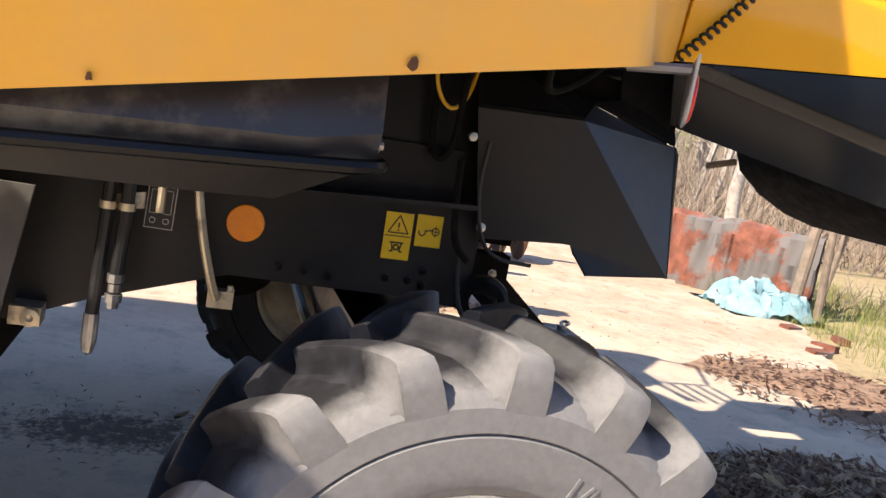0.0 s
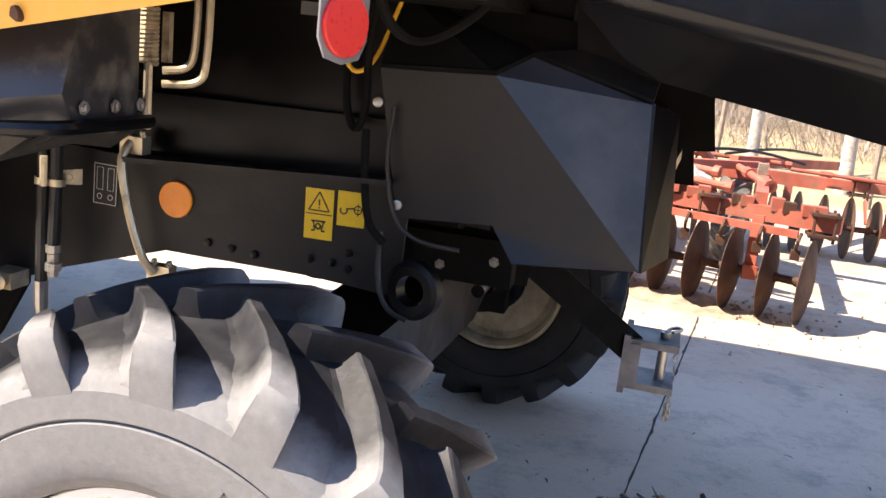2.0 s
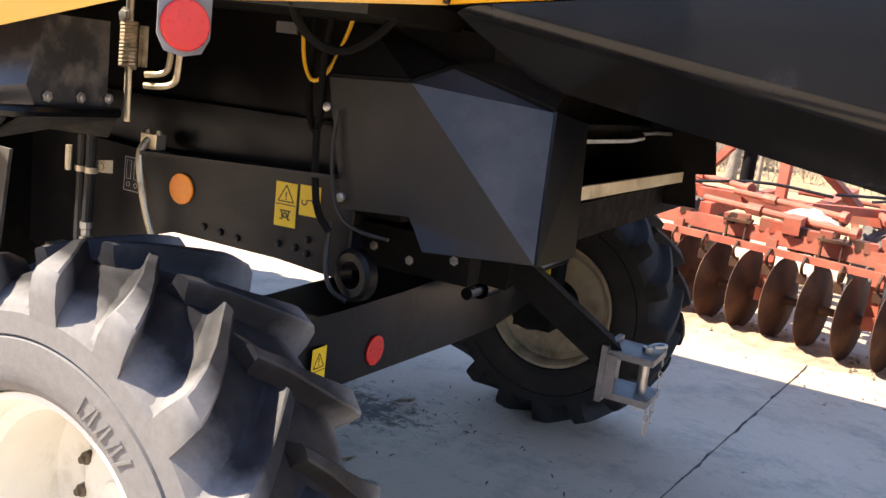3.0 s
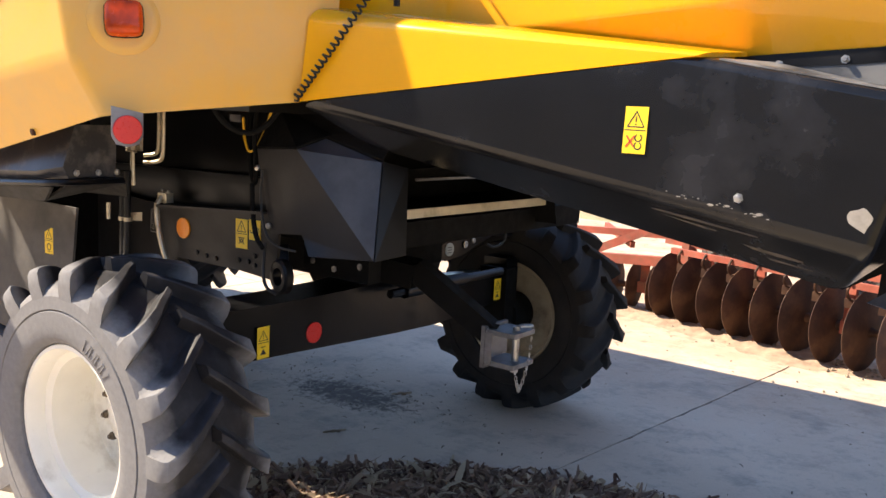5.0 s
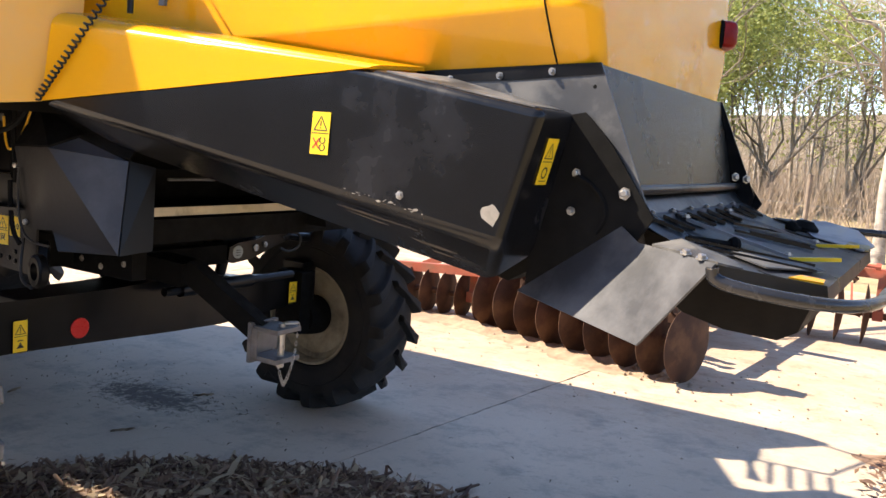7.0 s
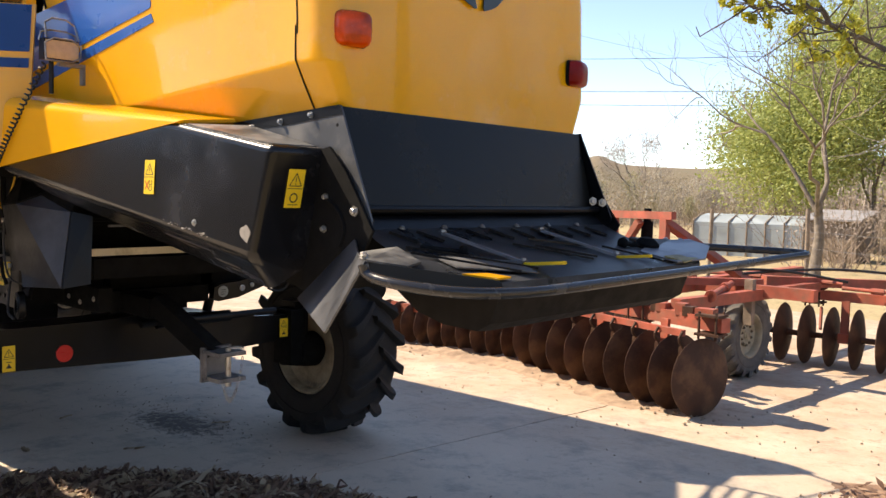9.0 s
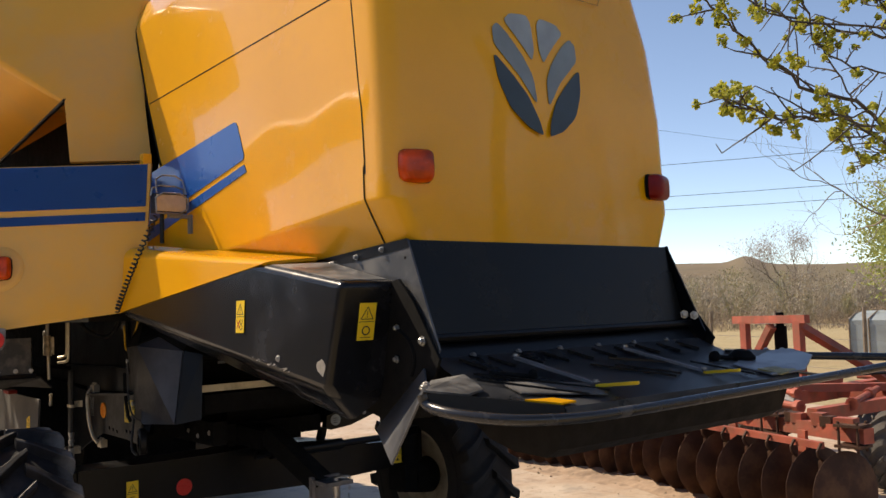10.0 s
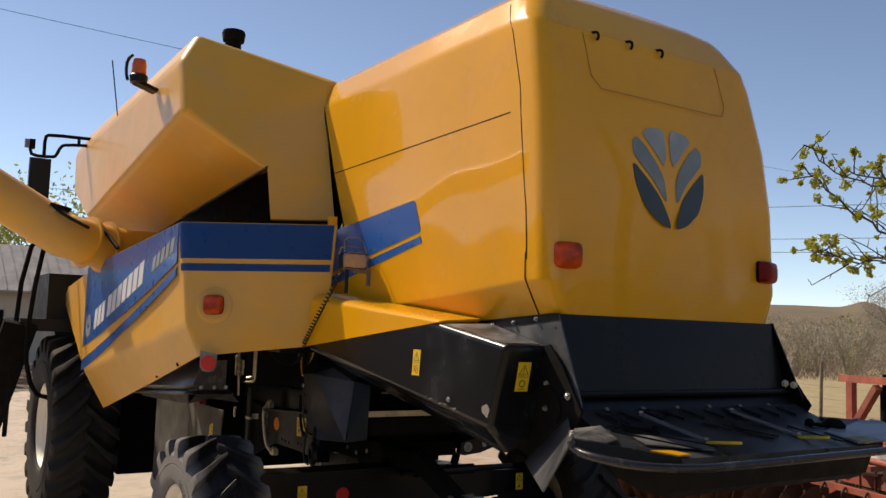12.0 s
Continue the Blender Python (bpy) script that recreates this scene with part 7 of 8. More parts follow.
# clamp straps, spring rods, scrapers and a wrapped bundle on the frame
for i in range(8):
    p = V((2.47, 6.88, 0.31)).lerp(V((0.46, 7.52, 0.31)), (i + 0.5) / 8)
    bm = bmesh.new()
    tube(bm, [p + V((0.02, -0.16, 0.37)), p + V((0.0, -0.20, 0.30)), p + V((0.01, -0.10, 0.22))], 0.012, 6, smooth=1)
    box(bm, p + V((-0.02, -0.14, 0.17)), p + V((0.04, -0.09, 0.24)))
    part("scraper", bm, RUST, harrow)
bm = bmesh.new()
beam(bm, (2.35, 6.80, 0.66), (0.5, 7.38, 0.66), 0.05, 0.05)
soften(bm, 0.006)
part("scraper_bar", bm, RED_STEEL, harrow)
for a, b, r in (((1.9, 7.35, 0.86), (0.7, 7.75, 0.90), 0.03), ((1.8, 7.5, 0.95), (0.9, 7.9, 0.98), 0.026), ((2.2, 7.6, 0.88), (2.0, 8.5, 0.92), 0.03), ((2.6, 9.9, 0.88), (1.2, 9.8, 0.90), 0.024),
                ((3.6, 9.9, 0.82), (2.6, 9.86, 0.84), 0.02), ((1.0, 8.1, 1.0), (0.2, 8.9, 1.02), 0.028)):
    bm = bmesh.new()
    tube(bm, [a, b], r, 10)
    lathe(bm, [(0, 0), (0, r * 1.8), (0.05, r * 1.8), (0.05, 0)], a, V(b) - V(a), 8)
    lathe(bm, [(0, 0), (0, r * 1.6), (0.12, r * 1.6), (0.12, 0)], V(a).lerp(V(b), 0.6), V(b) - V(a), 8)
    part("adjusting_rod", bm, RED_STEEL, harrow, "faded red adjusting rod")
for p in ((2.52, 6.93, 0.74), (1.75, 7.18, 0.74), (1.05, 7.40, 0.74), (2.3, 9.95, 0.74), (3.3, 9.98, 0.74), (1.6, 9.93, 0.74)):
    bm = bmesh.new()
    for dx in (-0.07, 0.07):
        tube(bm, [V(p) + V((dx, -0.07, 0.10)), V(p) + V((dx, -0.07, -0.12))], 0.011, 6)
        tube(bm, [V(p) + V((dx, 0.07, 0.10)), V(p) + V((dx, 0.07, -0.12))], 0.011, 6)
    box(bm, V(p) + V((-0.10, -0.09, 0.06)), V(p) + V((0.10, 0.09, 0.08)))
    box(bm, V(p) + V((-0.10, -0.09, -0.09)), V(p) + V((0.10, 0.09, -0.07)))
    part("u_bolt_clamp", bm, RUST, harrow, "rusty U-bolt clamp")
bm = bmesh.new()
rings = []
for i in range(9):
    f = i / 8
    r = 0.11 * math.sin(math.pi * min(0.97, max(0.06, f))) ** 0.5
    rings.append([V((1.75 - 0.42 * f, 7.55 + 0.1 * f, 0.86)) + V((0.2 * r * math.sin(5 * a), r * math.cos(a) * (1 + 0.15 * math.sin(3 * a + i)), r * math.sin(a) * (1 + 0.12 * math.sin(4 * a + 2 * i)))) for a in [2 * math.pi * k / 14 for k in range(14)]])
skin(bm, rings)
part("wrapped_bundle", bm, surface("grey_plastic_wrap", (0.36, 0.36, 0.36), 0.5, vary=0.35, scale=18, dirt=(0.16, 0.15, 0.14), dirt_scale=14, bump=0.4, bump_scale=40), harrow, "grey plastic-wrapped bundle")
for a, b in (((3.35, 9.9, 0.62), (3.38, 9.8, 0.40)), ((2.4, 9.88, 0.62), (2.43, 9.78, 0.40)), ((1.7, 9.88, 0.62), (1.73, 9.78, 0.40))):
    bm = bmesh.new()
    beam(bm, a, b, 0.05, 0.02, (1, 0, 0))
    part("hanger", bm, RED_STEEL, harrow)
bm = bmesh.new()
box(bm, (2.16, 8.42, 0.55), (2.24, 8.50, 0.98))
soften(bm, 0.008)
part("wheel_post", bm, POST, harrow, "tan upright block beside the wheel")
# loose soil turned up along the discs
bm = bmesh.new()
rows = []
for i in range(70):
    f = i / 69
    c = V((2.55, 6.82, 0)).lerp(V((0.5, 7.46, 0)), f / 0.55) if f < 0.55 else V((0.5, 7.46, 0)).lerp(V((-1.6, 7.50, 0)), (f - 0.55) / 0.45)
    rows.append([bm.verts.new((c.x + 0.1 * (j - 4) * 0.35, c.y + 0.1 * (j - 4), -0.02 + (0.045 + 0.05 * noise.noise(V((c.x * 2.2, j * 0.5, 1.0))) + 0.03 * noise.noise(V((c.x * 9, j * 1.7, 3.0)))) * math.cos((j - 4) / 4.4 * math.pi / 2) * min(1, 6 * f, 6 * (1 - f)))) for j in range(9)])
for a, b in zip(rows, rows[1:]):
    for j in range(8):
        bm.faces.new((a[j], a[j + 1], b[j + 1], b[j]))
loose("soil_ridge", bm, surface("pale_brown_soil", (0.36, 0.255, 0.175), 0.95, vary=0.3, scale=8, dirt=(0.22, 0.15, 0.10), dirt_scale=7, bump=0.6, bump_scale=45), "low ridge of loose brown soil under the discs", "soil", kind="stuff")
clods = Lists()
rnd = random.Random(3)
for i in range(700):
    f = rnd.random()
    x, y = 2.6 - 3.9 * f + rnd.gauss(0, 0.12), (6.85 + 1.3 * f if f < 0.55 else 7.56) + rnd.gauss(0, 0.16)
    if i > 400:
        x, y = rnd.uniform(-1.0, 5.8), rnd.gauss(7.0, 0.9)
    r = rnd.uniform(0.006, 0.028) * (0.5 if i > 400 else 1)
    k0 = len(clods.v)
    pts = [V((x, y, r * 0.4)) + V((dx, dy, dz)) * r * rnd.uniform(0.6, 1.2) for dx, dy, dz in ((1, 0, 0), (-1, 0, 0), (0, 1, 0), (0, -1, 0), (0, 0, 0.8), (0, 0, -0.4))]
    clods.v += [tuple(p) for p in pts]
    clods.f += [(k0 + a, k0 + b, k0 + c) for a, b, c in ((0, 2, 4), (2, 1, 4), (1, 3, 4), (3, 0, 4), (2, 0, 5), (1, 2, 5), (3, 1, 5), (0, 3, 5))]
stuff("soil_clods", clods, SOIL_CLOD, "soil clods dropped under the discs", "soil clods")


# ---- trees ----
def branch(L_, rnd, p, d, length, r, depth, tips, droop=0.0, split=3, wiggle=0.18, fine=None):
    pts, q = [V(p)], V(d).normalized()
    n = 5
    for i in range(n):
        q = (q + V((rnd.gauss(0, wiggle), rnd.gauss(0, wiggle), rnd.gauss(0, wiggle) + (0.06 if droop == 0 else -droop)))).normalized()
        pts.append(pts[-1] + q * length / n)
    (fine if fine and depth < 2 else L_).stick(pts, r, r * 0.45, 6 if r > 0.03 else 4)
    if depth == 0:
        tips += [pts[2], pts[3], pts[4], pts[5]]
        return
    for k in range(split):
        i = rnd.choice((2, 3, 4, 5)) if k else 5
        side = V((rnd.gauss(0, 1), rnd.gauss(0, 1), rnd.gauss(0.1, 0.6))).normalized()
        nd = (q * 0.9 + side * (0.7 if k else 0.35)).normalized()
        branch(L_, rnd, pts[i], nd, length * rnd.uniform(0.55, 0.8), r * 0.5, depth - 1, tips, droop, split, wiggle, fine)


def leaf_cloud(points, rnd, count, spread, size):
    L_ = Lists()
    for p in points:
        for _ in range(count):
            c = V(p) + V((rnd.gauss(0, spread), rnd.gauss(0, spread), rnd.gauss(0, spread)))
            a = V((rnd.gauss(0, 1), rnd.gauss(0, 1), rnd.gauss(0, 1))).normalized()
            b = a.orthogonal().normalized()
            s = size * rnd.uniform(0.5, 1.3)
            L_.poly([c - a * s, c + b * s * 0.5, c + a * s, c - b * s * 0.5])
    return L_


def tree(at, height, seed, bark, leaves=None, count=4, spread=0.3, size=0.12, label="", depth=4, droop=0.0, lean=(0, 0), r=0.12, split=3, bole=0.25, wiggle=0.18):
    rnd = random.Random(seed)
    t = thing("tree", at, label, "tree")
    L_, tips = Lists(), []
    fine = None if leaves else Lists()
    base = V(at)
    topp = base + V((lean[0], lean[1], height * bole))
    L_.stick([base + V((0, 0, -0.05)), base.lerp(topp, 0.12), base.lerp(topp, 0.55) + V((rnd.gauss(0, 0.05), rnd.gauss(0, 0.05), 0)), topp], r * 1.5, r * 0.9, 10)
    for k in range(4):
        a = 2 * math.pi * k / 4 + rnd.random()
        branch(L_, rnd, topp - V((0, 0, 0.1 * k)), V((math.cos(a) * 0.55, math.sin(a) * 0.55, 0.9)), height * 0.36, r * 0.6, depth - 1, tips, droop, split, wiggle, fine)
    part("trunk", L_.mesh("trunk", bark), bark, t)
    if fine:
        part("crown", fine.mesh("crown", bark), bark, t, "bare twigs")
    if leaves:
        part("crown", leaf_cloud(tips, rnd, count, spread, size).mesh("crown", leaves, False), leaves, t)
    return t


tree((-1.35, 20.9, 0), 7.5, 21, BARK, None, label="bare pale-barked tree at the field's edge", depth=5, r=0.10, split=3, bole=0.22, wiggle=0.22)
for i, (x, y, h) in enumerate(((-7.0, 34.5, 6.8), (-4.4, 36.5, 9.5), (-1.8, 35.0, 10.5), (1.0, 38.0, 11.0), (-3.2, 41.0, 11.5), (3.5, 36.5, 10.5))):
    tree((x, y, 0), h, 40 + i, BARK, WILLOW, 90 if x < -2.5 else 15, 0.6, 0.07, "tree with fresh yellow-green spring leaves", depth=4, r=0.11, split=3, bole=0.13)
for i, (x, y, h) in enumerate(((4.3, 16.5, 6.5), (5.6, 18.0, 7.0), (7.2, 15.2, 6.5), (3.0, 19.5, 7.5), (8.8, 13.5, 6.0))):
    tree((x, y, 0), h, 60 + i, BARK_PALE, None, label="bare tree at the wood's edge", depth=4, r=0.10, split=3, bole=0.35)
tree((-28.4, 61.5, 0), 6.6, 71, BARK, BLOSSOM, 14, 0.35, 0.045, "far tree in pale blossom", depth=4, r=0.12)
for i, (x, y) in enumerate(((-1.8, 24.5), (3.8, 25.5))):
    tree((x, y, 0), 2.2, 80 + i, BARK, BLOSSOM, 1, 0.18, 0.04, "small tree in white blossom", depth=4, r=0.04, bole=0.2)

# near tree with opening buds, whose limbs reach into view
rnd = random.Random(17)
near = thing("tree", (5.65, 5.1, -0.03), "tree with opening yellow-green buds beside the yard", "tree")
L_, buds = Lists(), []
L_.stick([(5.65, 5.1, -0.1), (5.63, 5.08, 0.8), (5.55, 5.0, 1.7), (5.4, 4.85, 2.3), (5.3, 4.8, 3.2), (5.35, 4.9, 4.4)], 0.11, 0.04, 10)


def limb(pts, r, twigs, seed, length=0.5):
    """A thin dark limb with short spurs, each carrying tight clumps of buds."""
    rnd = random.Random(seed)
    pts = [V(p) for p in pts]
    for _ in range(2):
        q = [pts[0]]
        for a, b in zip(pts, pts[1:]):
            q += [a.lerp(b, 0.3) + V([rnd.gauss(0, 0.005) for _ in range(3)]), a.lerp(b, 0.7) + V([rnd.gauss(0, 0.005) for _ in range(3)])]
        pts = q + [pts[-1]]
    L_.stick(pts, r * 0.36, 0.002, 7)
    n = len(pts)
    for k in range(twigs * 3):
        f = 0.22 + 0.78 * k / (twigs * 3)
        x = f * (n - 1)
        i = min(int(x), n - 2)
        p = pts[i].lerp(pts[i + 1], x - i)
        d = (pts[i + 1] - pts[i]).normalized()
        s = V((rnd.gauss(0, 0.6), rnd.gauss(0, 0.6), rnd.gauss(0.1, 0.7))).normalized()
        t = (d * 0.7 + s * 0.8).normalized()
        long_ = k % 4 == 0
        ln = (length * rnd.uniform(0.45, 0.95) * (1.1 - 0.75 * f)) if long_ else rnd.uniform(0.012, 0.06)
        q = [p]
        for _ in range(4):
            t = (t + V([rnd.gauss(0, 0.08) for _ in range(3)])).normalized()
            q.append(q[-1] + t * ln / 4)
        L_.stick(q, 0.0028 if long_ else 0.002, 0.0012, 5)
        if long_:
            for j in range(1, 5):
                e = q[j] + V([rnd.gauss(0, 0.012) for _ in range(3)])
                L_.stick([q[j], e], 0.0016, 0.001, 3)
                if rnd.random() < (0.12 if f < 0.55 else 0.42):
                    buds.append(e)
        elif rnd.random() < (0.10 if f < 0.55 else 0.5):
            buds.append(q[-1])


limb([(5.5, 4.95, 1.9), (4.95, 3.95, 2.12), (4.68, 2.99, 2.19), (4.61, 2.72, 2.27), (4.57, 2.58, 2.31), (4.55, 2.43, 2.37), (4.52, 2.25, 2.49)], 0.022, 15, 1, 0.34)
limb([(4.75, 3.3, 2.16), (4.70, 2.66, 2.21), (4.68, 2.43, 2.19), (4.66, 2.30, 2.17), (4.63, 2.16, 2.20)], 0.010, 9, 2, 0.26)
limb([(5.4, 4.85, 2.3), (4.9, 3.9, 2.45), (4.71, 2.96, 2.46), (4.64, 2.81, 2.45), (4.59, 2.66, 2.48), (4.52, 2.49, 2.49)], 0.018, 12, 3, 0.34)
limb([(4.85, 3.6, 2.3), (4.71, 2.95, 2.47), (4.66, 2.91, 2.56), (4.63, 2.86, 2.66), (4.59, 2.80, 2.80)], 0.014, 9, 4, 0.30)
limb([(5.4, 4.85, 2.1), (4.9, 3.5, 2.1), (4.83, 2.63, 2.07), (4.80, 2.50, 2.11), (4.72, 2.40, 2.2)], 0.014, 8, 5, 0.28)
limb([(5.4, 4.85, 2.4), (5.1, 3.9, 2.8), (4.9, 3.2, 3.0), (4.75, 2.85, 3.15)], 0.020, 10, 6, 0.34)
limb([(4.95, 3.95, 2.4), (4.73, 3.17, 2.36), (4.66, 2.85, 2.34), (4.63, 2.65, 2.38), (4.63, 2.59, 2.40)], 0.009, 7, 7, 0.20)
limb([(4.95, 3.95, 2.5), (4.71, 3.08, 2.39), (4.68, 2.91, 2.51), (4.66, 2.77, 2.56), (4.65, 2.67, 2.53)], 0.009, 7, 8, 0.20)
limb([(5.0, 3.95, 2.6), (4.74, 3.17, 2.59), (4.68, 2.88, 2.59), (4.65, 2.73, 2.55)], 0.008, 6, 9, 0.18)
limb([(4.95, 3.95, 2.3), (4.71, 3.12, 2.26), (4.65, 2.85, 2.19), (4.62, 2.64, 2.16)], 0.009, 7, 10, 0.20)
limb([(4.95, 3.95, 2.12), (4.71, 3.17, 2.12), (4.66, 2.94, 2.15), (4.64, 2.83, 2.14), (4.63, 2.77, 2.10)], 0.008, 6, 11, 0.18)
limb([(4.63, 2.76, 2.25), (4.63, 2.67, 2.33), (4.63, 2.56, 2.42), (4.63, 2.46, 2.50)], 0.007, 6, 12, 0.16)
limb([(4.64, 2.80, 2.25), (4.61, 2.52, 2.20), (4.61, 2.38, 2.19), (4.61, 2.15, 2.21)], 0.007, 7, 13, 0.18)
limb([(4.9, 3.9, 2.45), (4.70, 3.0, 2.49), (4.63, 2.58, 2.43), (4.62, 2.30, 2.44), (4.64, 2.09, 2.51)], 0.010, 9, 14, 0.22)
part("trunk", L_.mesh("trunk", TWIG), TWIG, near)
cl = Lists()
for p in buds:
    m_ = rnd.uniform(0.007, 0.020)
    for _ in range(int(10 + m_ * 1400)):
        c = V(p) + V([rnd.gauss(0, 1) for _ in range(3)]).normalized() * m_ * rnd.uniform(0.4, 1.0)
        a = V([rnd.gauss(0, 1) for _ in range(3)]).normalized()
        b = a.orthogonal().normalized()
        s = rnd.uniform(0.004, 0.008)
        n_ = a.cross(b)
        cl.poly([c - a * s, c + b * s * 0.8 + n_ * s * 0.3, c + a * s, c - b * s * 0.8 + n_ * s * 0.3])
part("crown", cl.mesh("crown", BUD, False), BUD, near)

# ---- far woods, brush and scrub: uncounted ----
rnd = random.Random(31)
woods, twigs, haze = Lists(), Lists(), Lists()
for i in range(420):
    az = radians(rnd.uniform(-19, 62))
    d = rnd.uniform(22, 60) if az > radians(2) else rnd.uniform(42, 75)
    x, y = 5.5 + d * math.sin(az), 0.5 + d * math.cos(az)
    h = rnd.uniform(5, 11) * (0.75 + d / 120)
    ln = V((rnd.gauss(0, 0.5), rnd.gauss(0, 0.5), h))
    b = V((x, y, -0.1))
    woods.stick([b, b + ln * 0.5 + V((rnd.gauss(0, 0.2), rnd.gauss(0, 0.2), 0)), b + ln], rnd.uniform(0.05, 0.13), 0.02, 5)
    for k in range(16):
        p = b + ln * rnd.uniform(0.2, 1.0)
        t = V((rnd.gauss(0, 1), rnd.gauss(0, 1), rnd.uniform(0.3, 1.4))).normalized()
        l1 = rnd.uniform(0.7, 2.2)
        woods.stick([p, p + t * l1], 0.022, 0.006, 3)
        for _ in range(3):
            t2 = (t + V([rnd.gauss(0, 0.6) for _ in range(3)])).normalized()
            q = p + t * l1 * rnd.uniform(0.3, 0.9)
            twigs.stick([q, q + t2 * rnd.uniform(0.4, 1.2)], 0.011, 0.004, 3)
    if rnd.random() < 0.30:
        for _ in range(130):
            c = b + ln * rnd.uniform(0.35, 1.05) + V([rnd.gauss(0, 1.0) for _ in range(3)])
            a = V([rnd.gauss(0, 1) for _ in range(3)]).normalized()
            q = a.orthogonal().normalized()
            haze.poly([c - a * 0.12, c + q * 0.08, c + a * 0.12, c - q * 0.08])
stuff("far_wood", woods, BARK_PALE, "bare spring woodland trunks", "woodland")
stuff("far_twigs", twigs, BRUSH, "bare twigs of the woodland", "woodland")
stuff("far_leaves", haze, WILLOW, "first leaves in the woodland", "woodland")
brush = Lists()
for i in range(5200):
    az = radians(rnd.uniform(-40, 62))
    d = rnd.uniform(15, 40) if az > radians(6) else (rnd.uniform(24, 60) if az > radians(-20) else rnd.uniform(48, 75))
    x, y = 5.5 + d * math.sin(az), 0.5 + d * math.cos(az)
    for _ in range(3):
        t = V((rnd.gauss(0, 0.5), rnd.gauss(0, 0.5), 1)).normalized()
        b = V((x + rnd.gauss(0, 0.3), y + rnd.gauss(0, 0.3), -0.05))
        brush.stick([b, b + t * rnd.uniform(0.5, 1.7) * ((1 + d / 60) if az > radians(-20) else 0.8)], 0.012, 0.004, 3)
stuff("brush", brush, BRUSH, "dry brush along the wood's edge", "brush")
# pale bushy trees in first leaf on the slope, in three tones
rnd = random.Random(77)
for tone, cols, count in (("pale_tan", ((0.52, 0.46, 0.36), (0.36, 0.31, 0.23)), 80), ("grey_brown", ((0.42, 0.36, 0.29), (0.27, 0.23, 0.18)), 80), ("olive", ((0.40, 0.37, 0.23), (0.27, 0.25, 0.14)), 50)):
    crowns = Lists()
    for i in range(count):
        az = radians(rnd.uniform(-56, -20))
        d = rnd.uniform(52, 98)
        x, y = 5.5 + d * math.sin(az), 0.5 + d * math.cos(az)
        b = V((x, y, hill_height(x, y) - 0.1))
        h = rnd.uniform(1.5, 3.6)
        w = h * rnd.uniform(0.2, 0.34)
        for k in range(7):
            t = V((rnd.gauss(0, 0.25), rnd.gauss(0, 0.25), 1))
            crowns.stick([b, b + t * h * 0.45, b + V((t.x * 1.5, t.y * 1.5, 1)) * h * rnd.uniform(0.7, 0.95)], 0.03, 0.008, 3)
        for k in range(620):
            f = rnd.random() ** 0.75
            r = w * math.sqrt(max(0.05, math.sin(math.pi * min(0.97, 0.12 + 0.82 * f))))
            c = b + V((rnd.gauss(0, 0.55) * r, rnd.gauss(0, 0.55) * r, h * (0.06 + 0.96 * f) + rnd.gauss(0, 0.1)))
            a = V((rnd.gauss(0, 0.6), rnd.gauss(0, 0.6), 1)).normalized()
            q = a.cross(V((rnd.gauss(0, 1), rnd.gauss(0, 1), 0.1))).normalized()
            e = rnd.uniform(0.05, 0.11)
            crowns.poly([c - a * e, c + q * e * 0.35, c + a * e, c - q * e * 0.35])
    stuff("slope_trees", crowns, leaf_surface("slope_tree_" + tone, *cols), "pale bushy trees in first leaf on the slope", "woodland")
rnd = random.Random(91)
scrub = Lists()
for i in range(1900):
    az = radians(rnd.uniform(-62, 10))
    d = rnd.uniform(78, 170)
    x, y = 5.5 + d * math.sin(az), 0.5 + d * math.cos(az)
    z = hill_height(x, y)
    s = rnd.uniform(0.6, 1.7)
    for _ in range(40):
        c = V((x + rnd.gauss(0, s * 0.6), y + rnd.gauss(0, s * 0.6), z + abs(rnd.gauss(0, s * 0.35))))
        a = V([rnd.gauss(0, 1) for _ in range(3)]).normalized()
        q = a.orthogonal().normalized()
        w = s * rnd.uniform(0.05, 0.10)
        scrub.poly([c - a * w, c + q * w * 0.5, c + a * w, c - q * w * 0.5])
SCRUB = leaf_surface("hill_scrub", (0.27, 0.22, 0.15), (0.19, 0.16, 0.10))
stuff("hill_scrub", scrub, SCRUB, "scrub and bushes on the hillside", "scrub")

# ---- yard's edge: grass, tarpaulin, mud wall, posts, fence ----
grass = Lists()
for i in range(9000):
    q = rnd.random()
    x, y = rnd.uniform(5.4, 9.2), rnd.uniform(5.6, 11.4)
    if x < 5.5 + 0.5 * max(0, min(1, (y - 6) / 2)) + (0.35 if y < 9 else 0.2):
        continue
    if noise.noise(V((x * 0.9, y * 0.9, 3))) < -0.05 and i % 3:
        continue
    t = V((rnd.gauss(0, 0.3), rnd.gauss(0, 0.3), 1)).normalized()
    s = t.orthogonal().normalized()
    b = V((x, y, -0.04))
    h = rnd.uniform(0.05, 0.20) * (1.6 if y > 9.5 or x > 7.2 else 1)
    grass.strip([b, b + t * h * 0.6, b + t * h + s * h * 0.25], [0.007, 0.005, 0.001], V((rnd.gauss(0, 1), rnd.gauss(0, 1), 0)).normalized())
stuff("grass", grass, GRASS, "tufts of green and dry grass at the yard's edge", "grass")

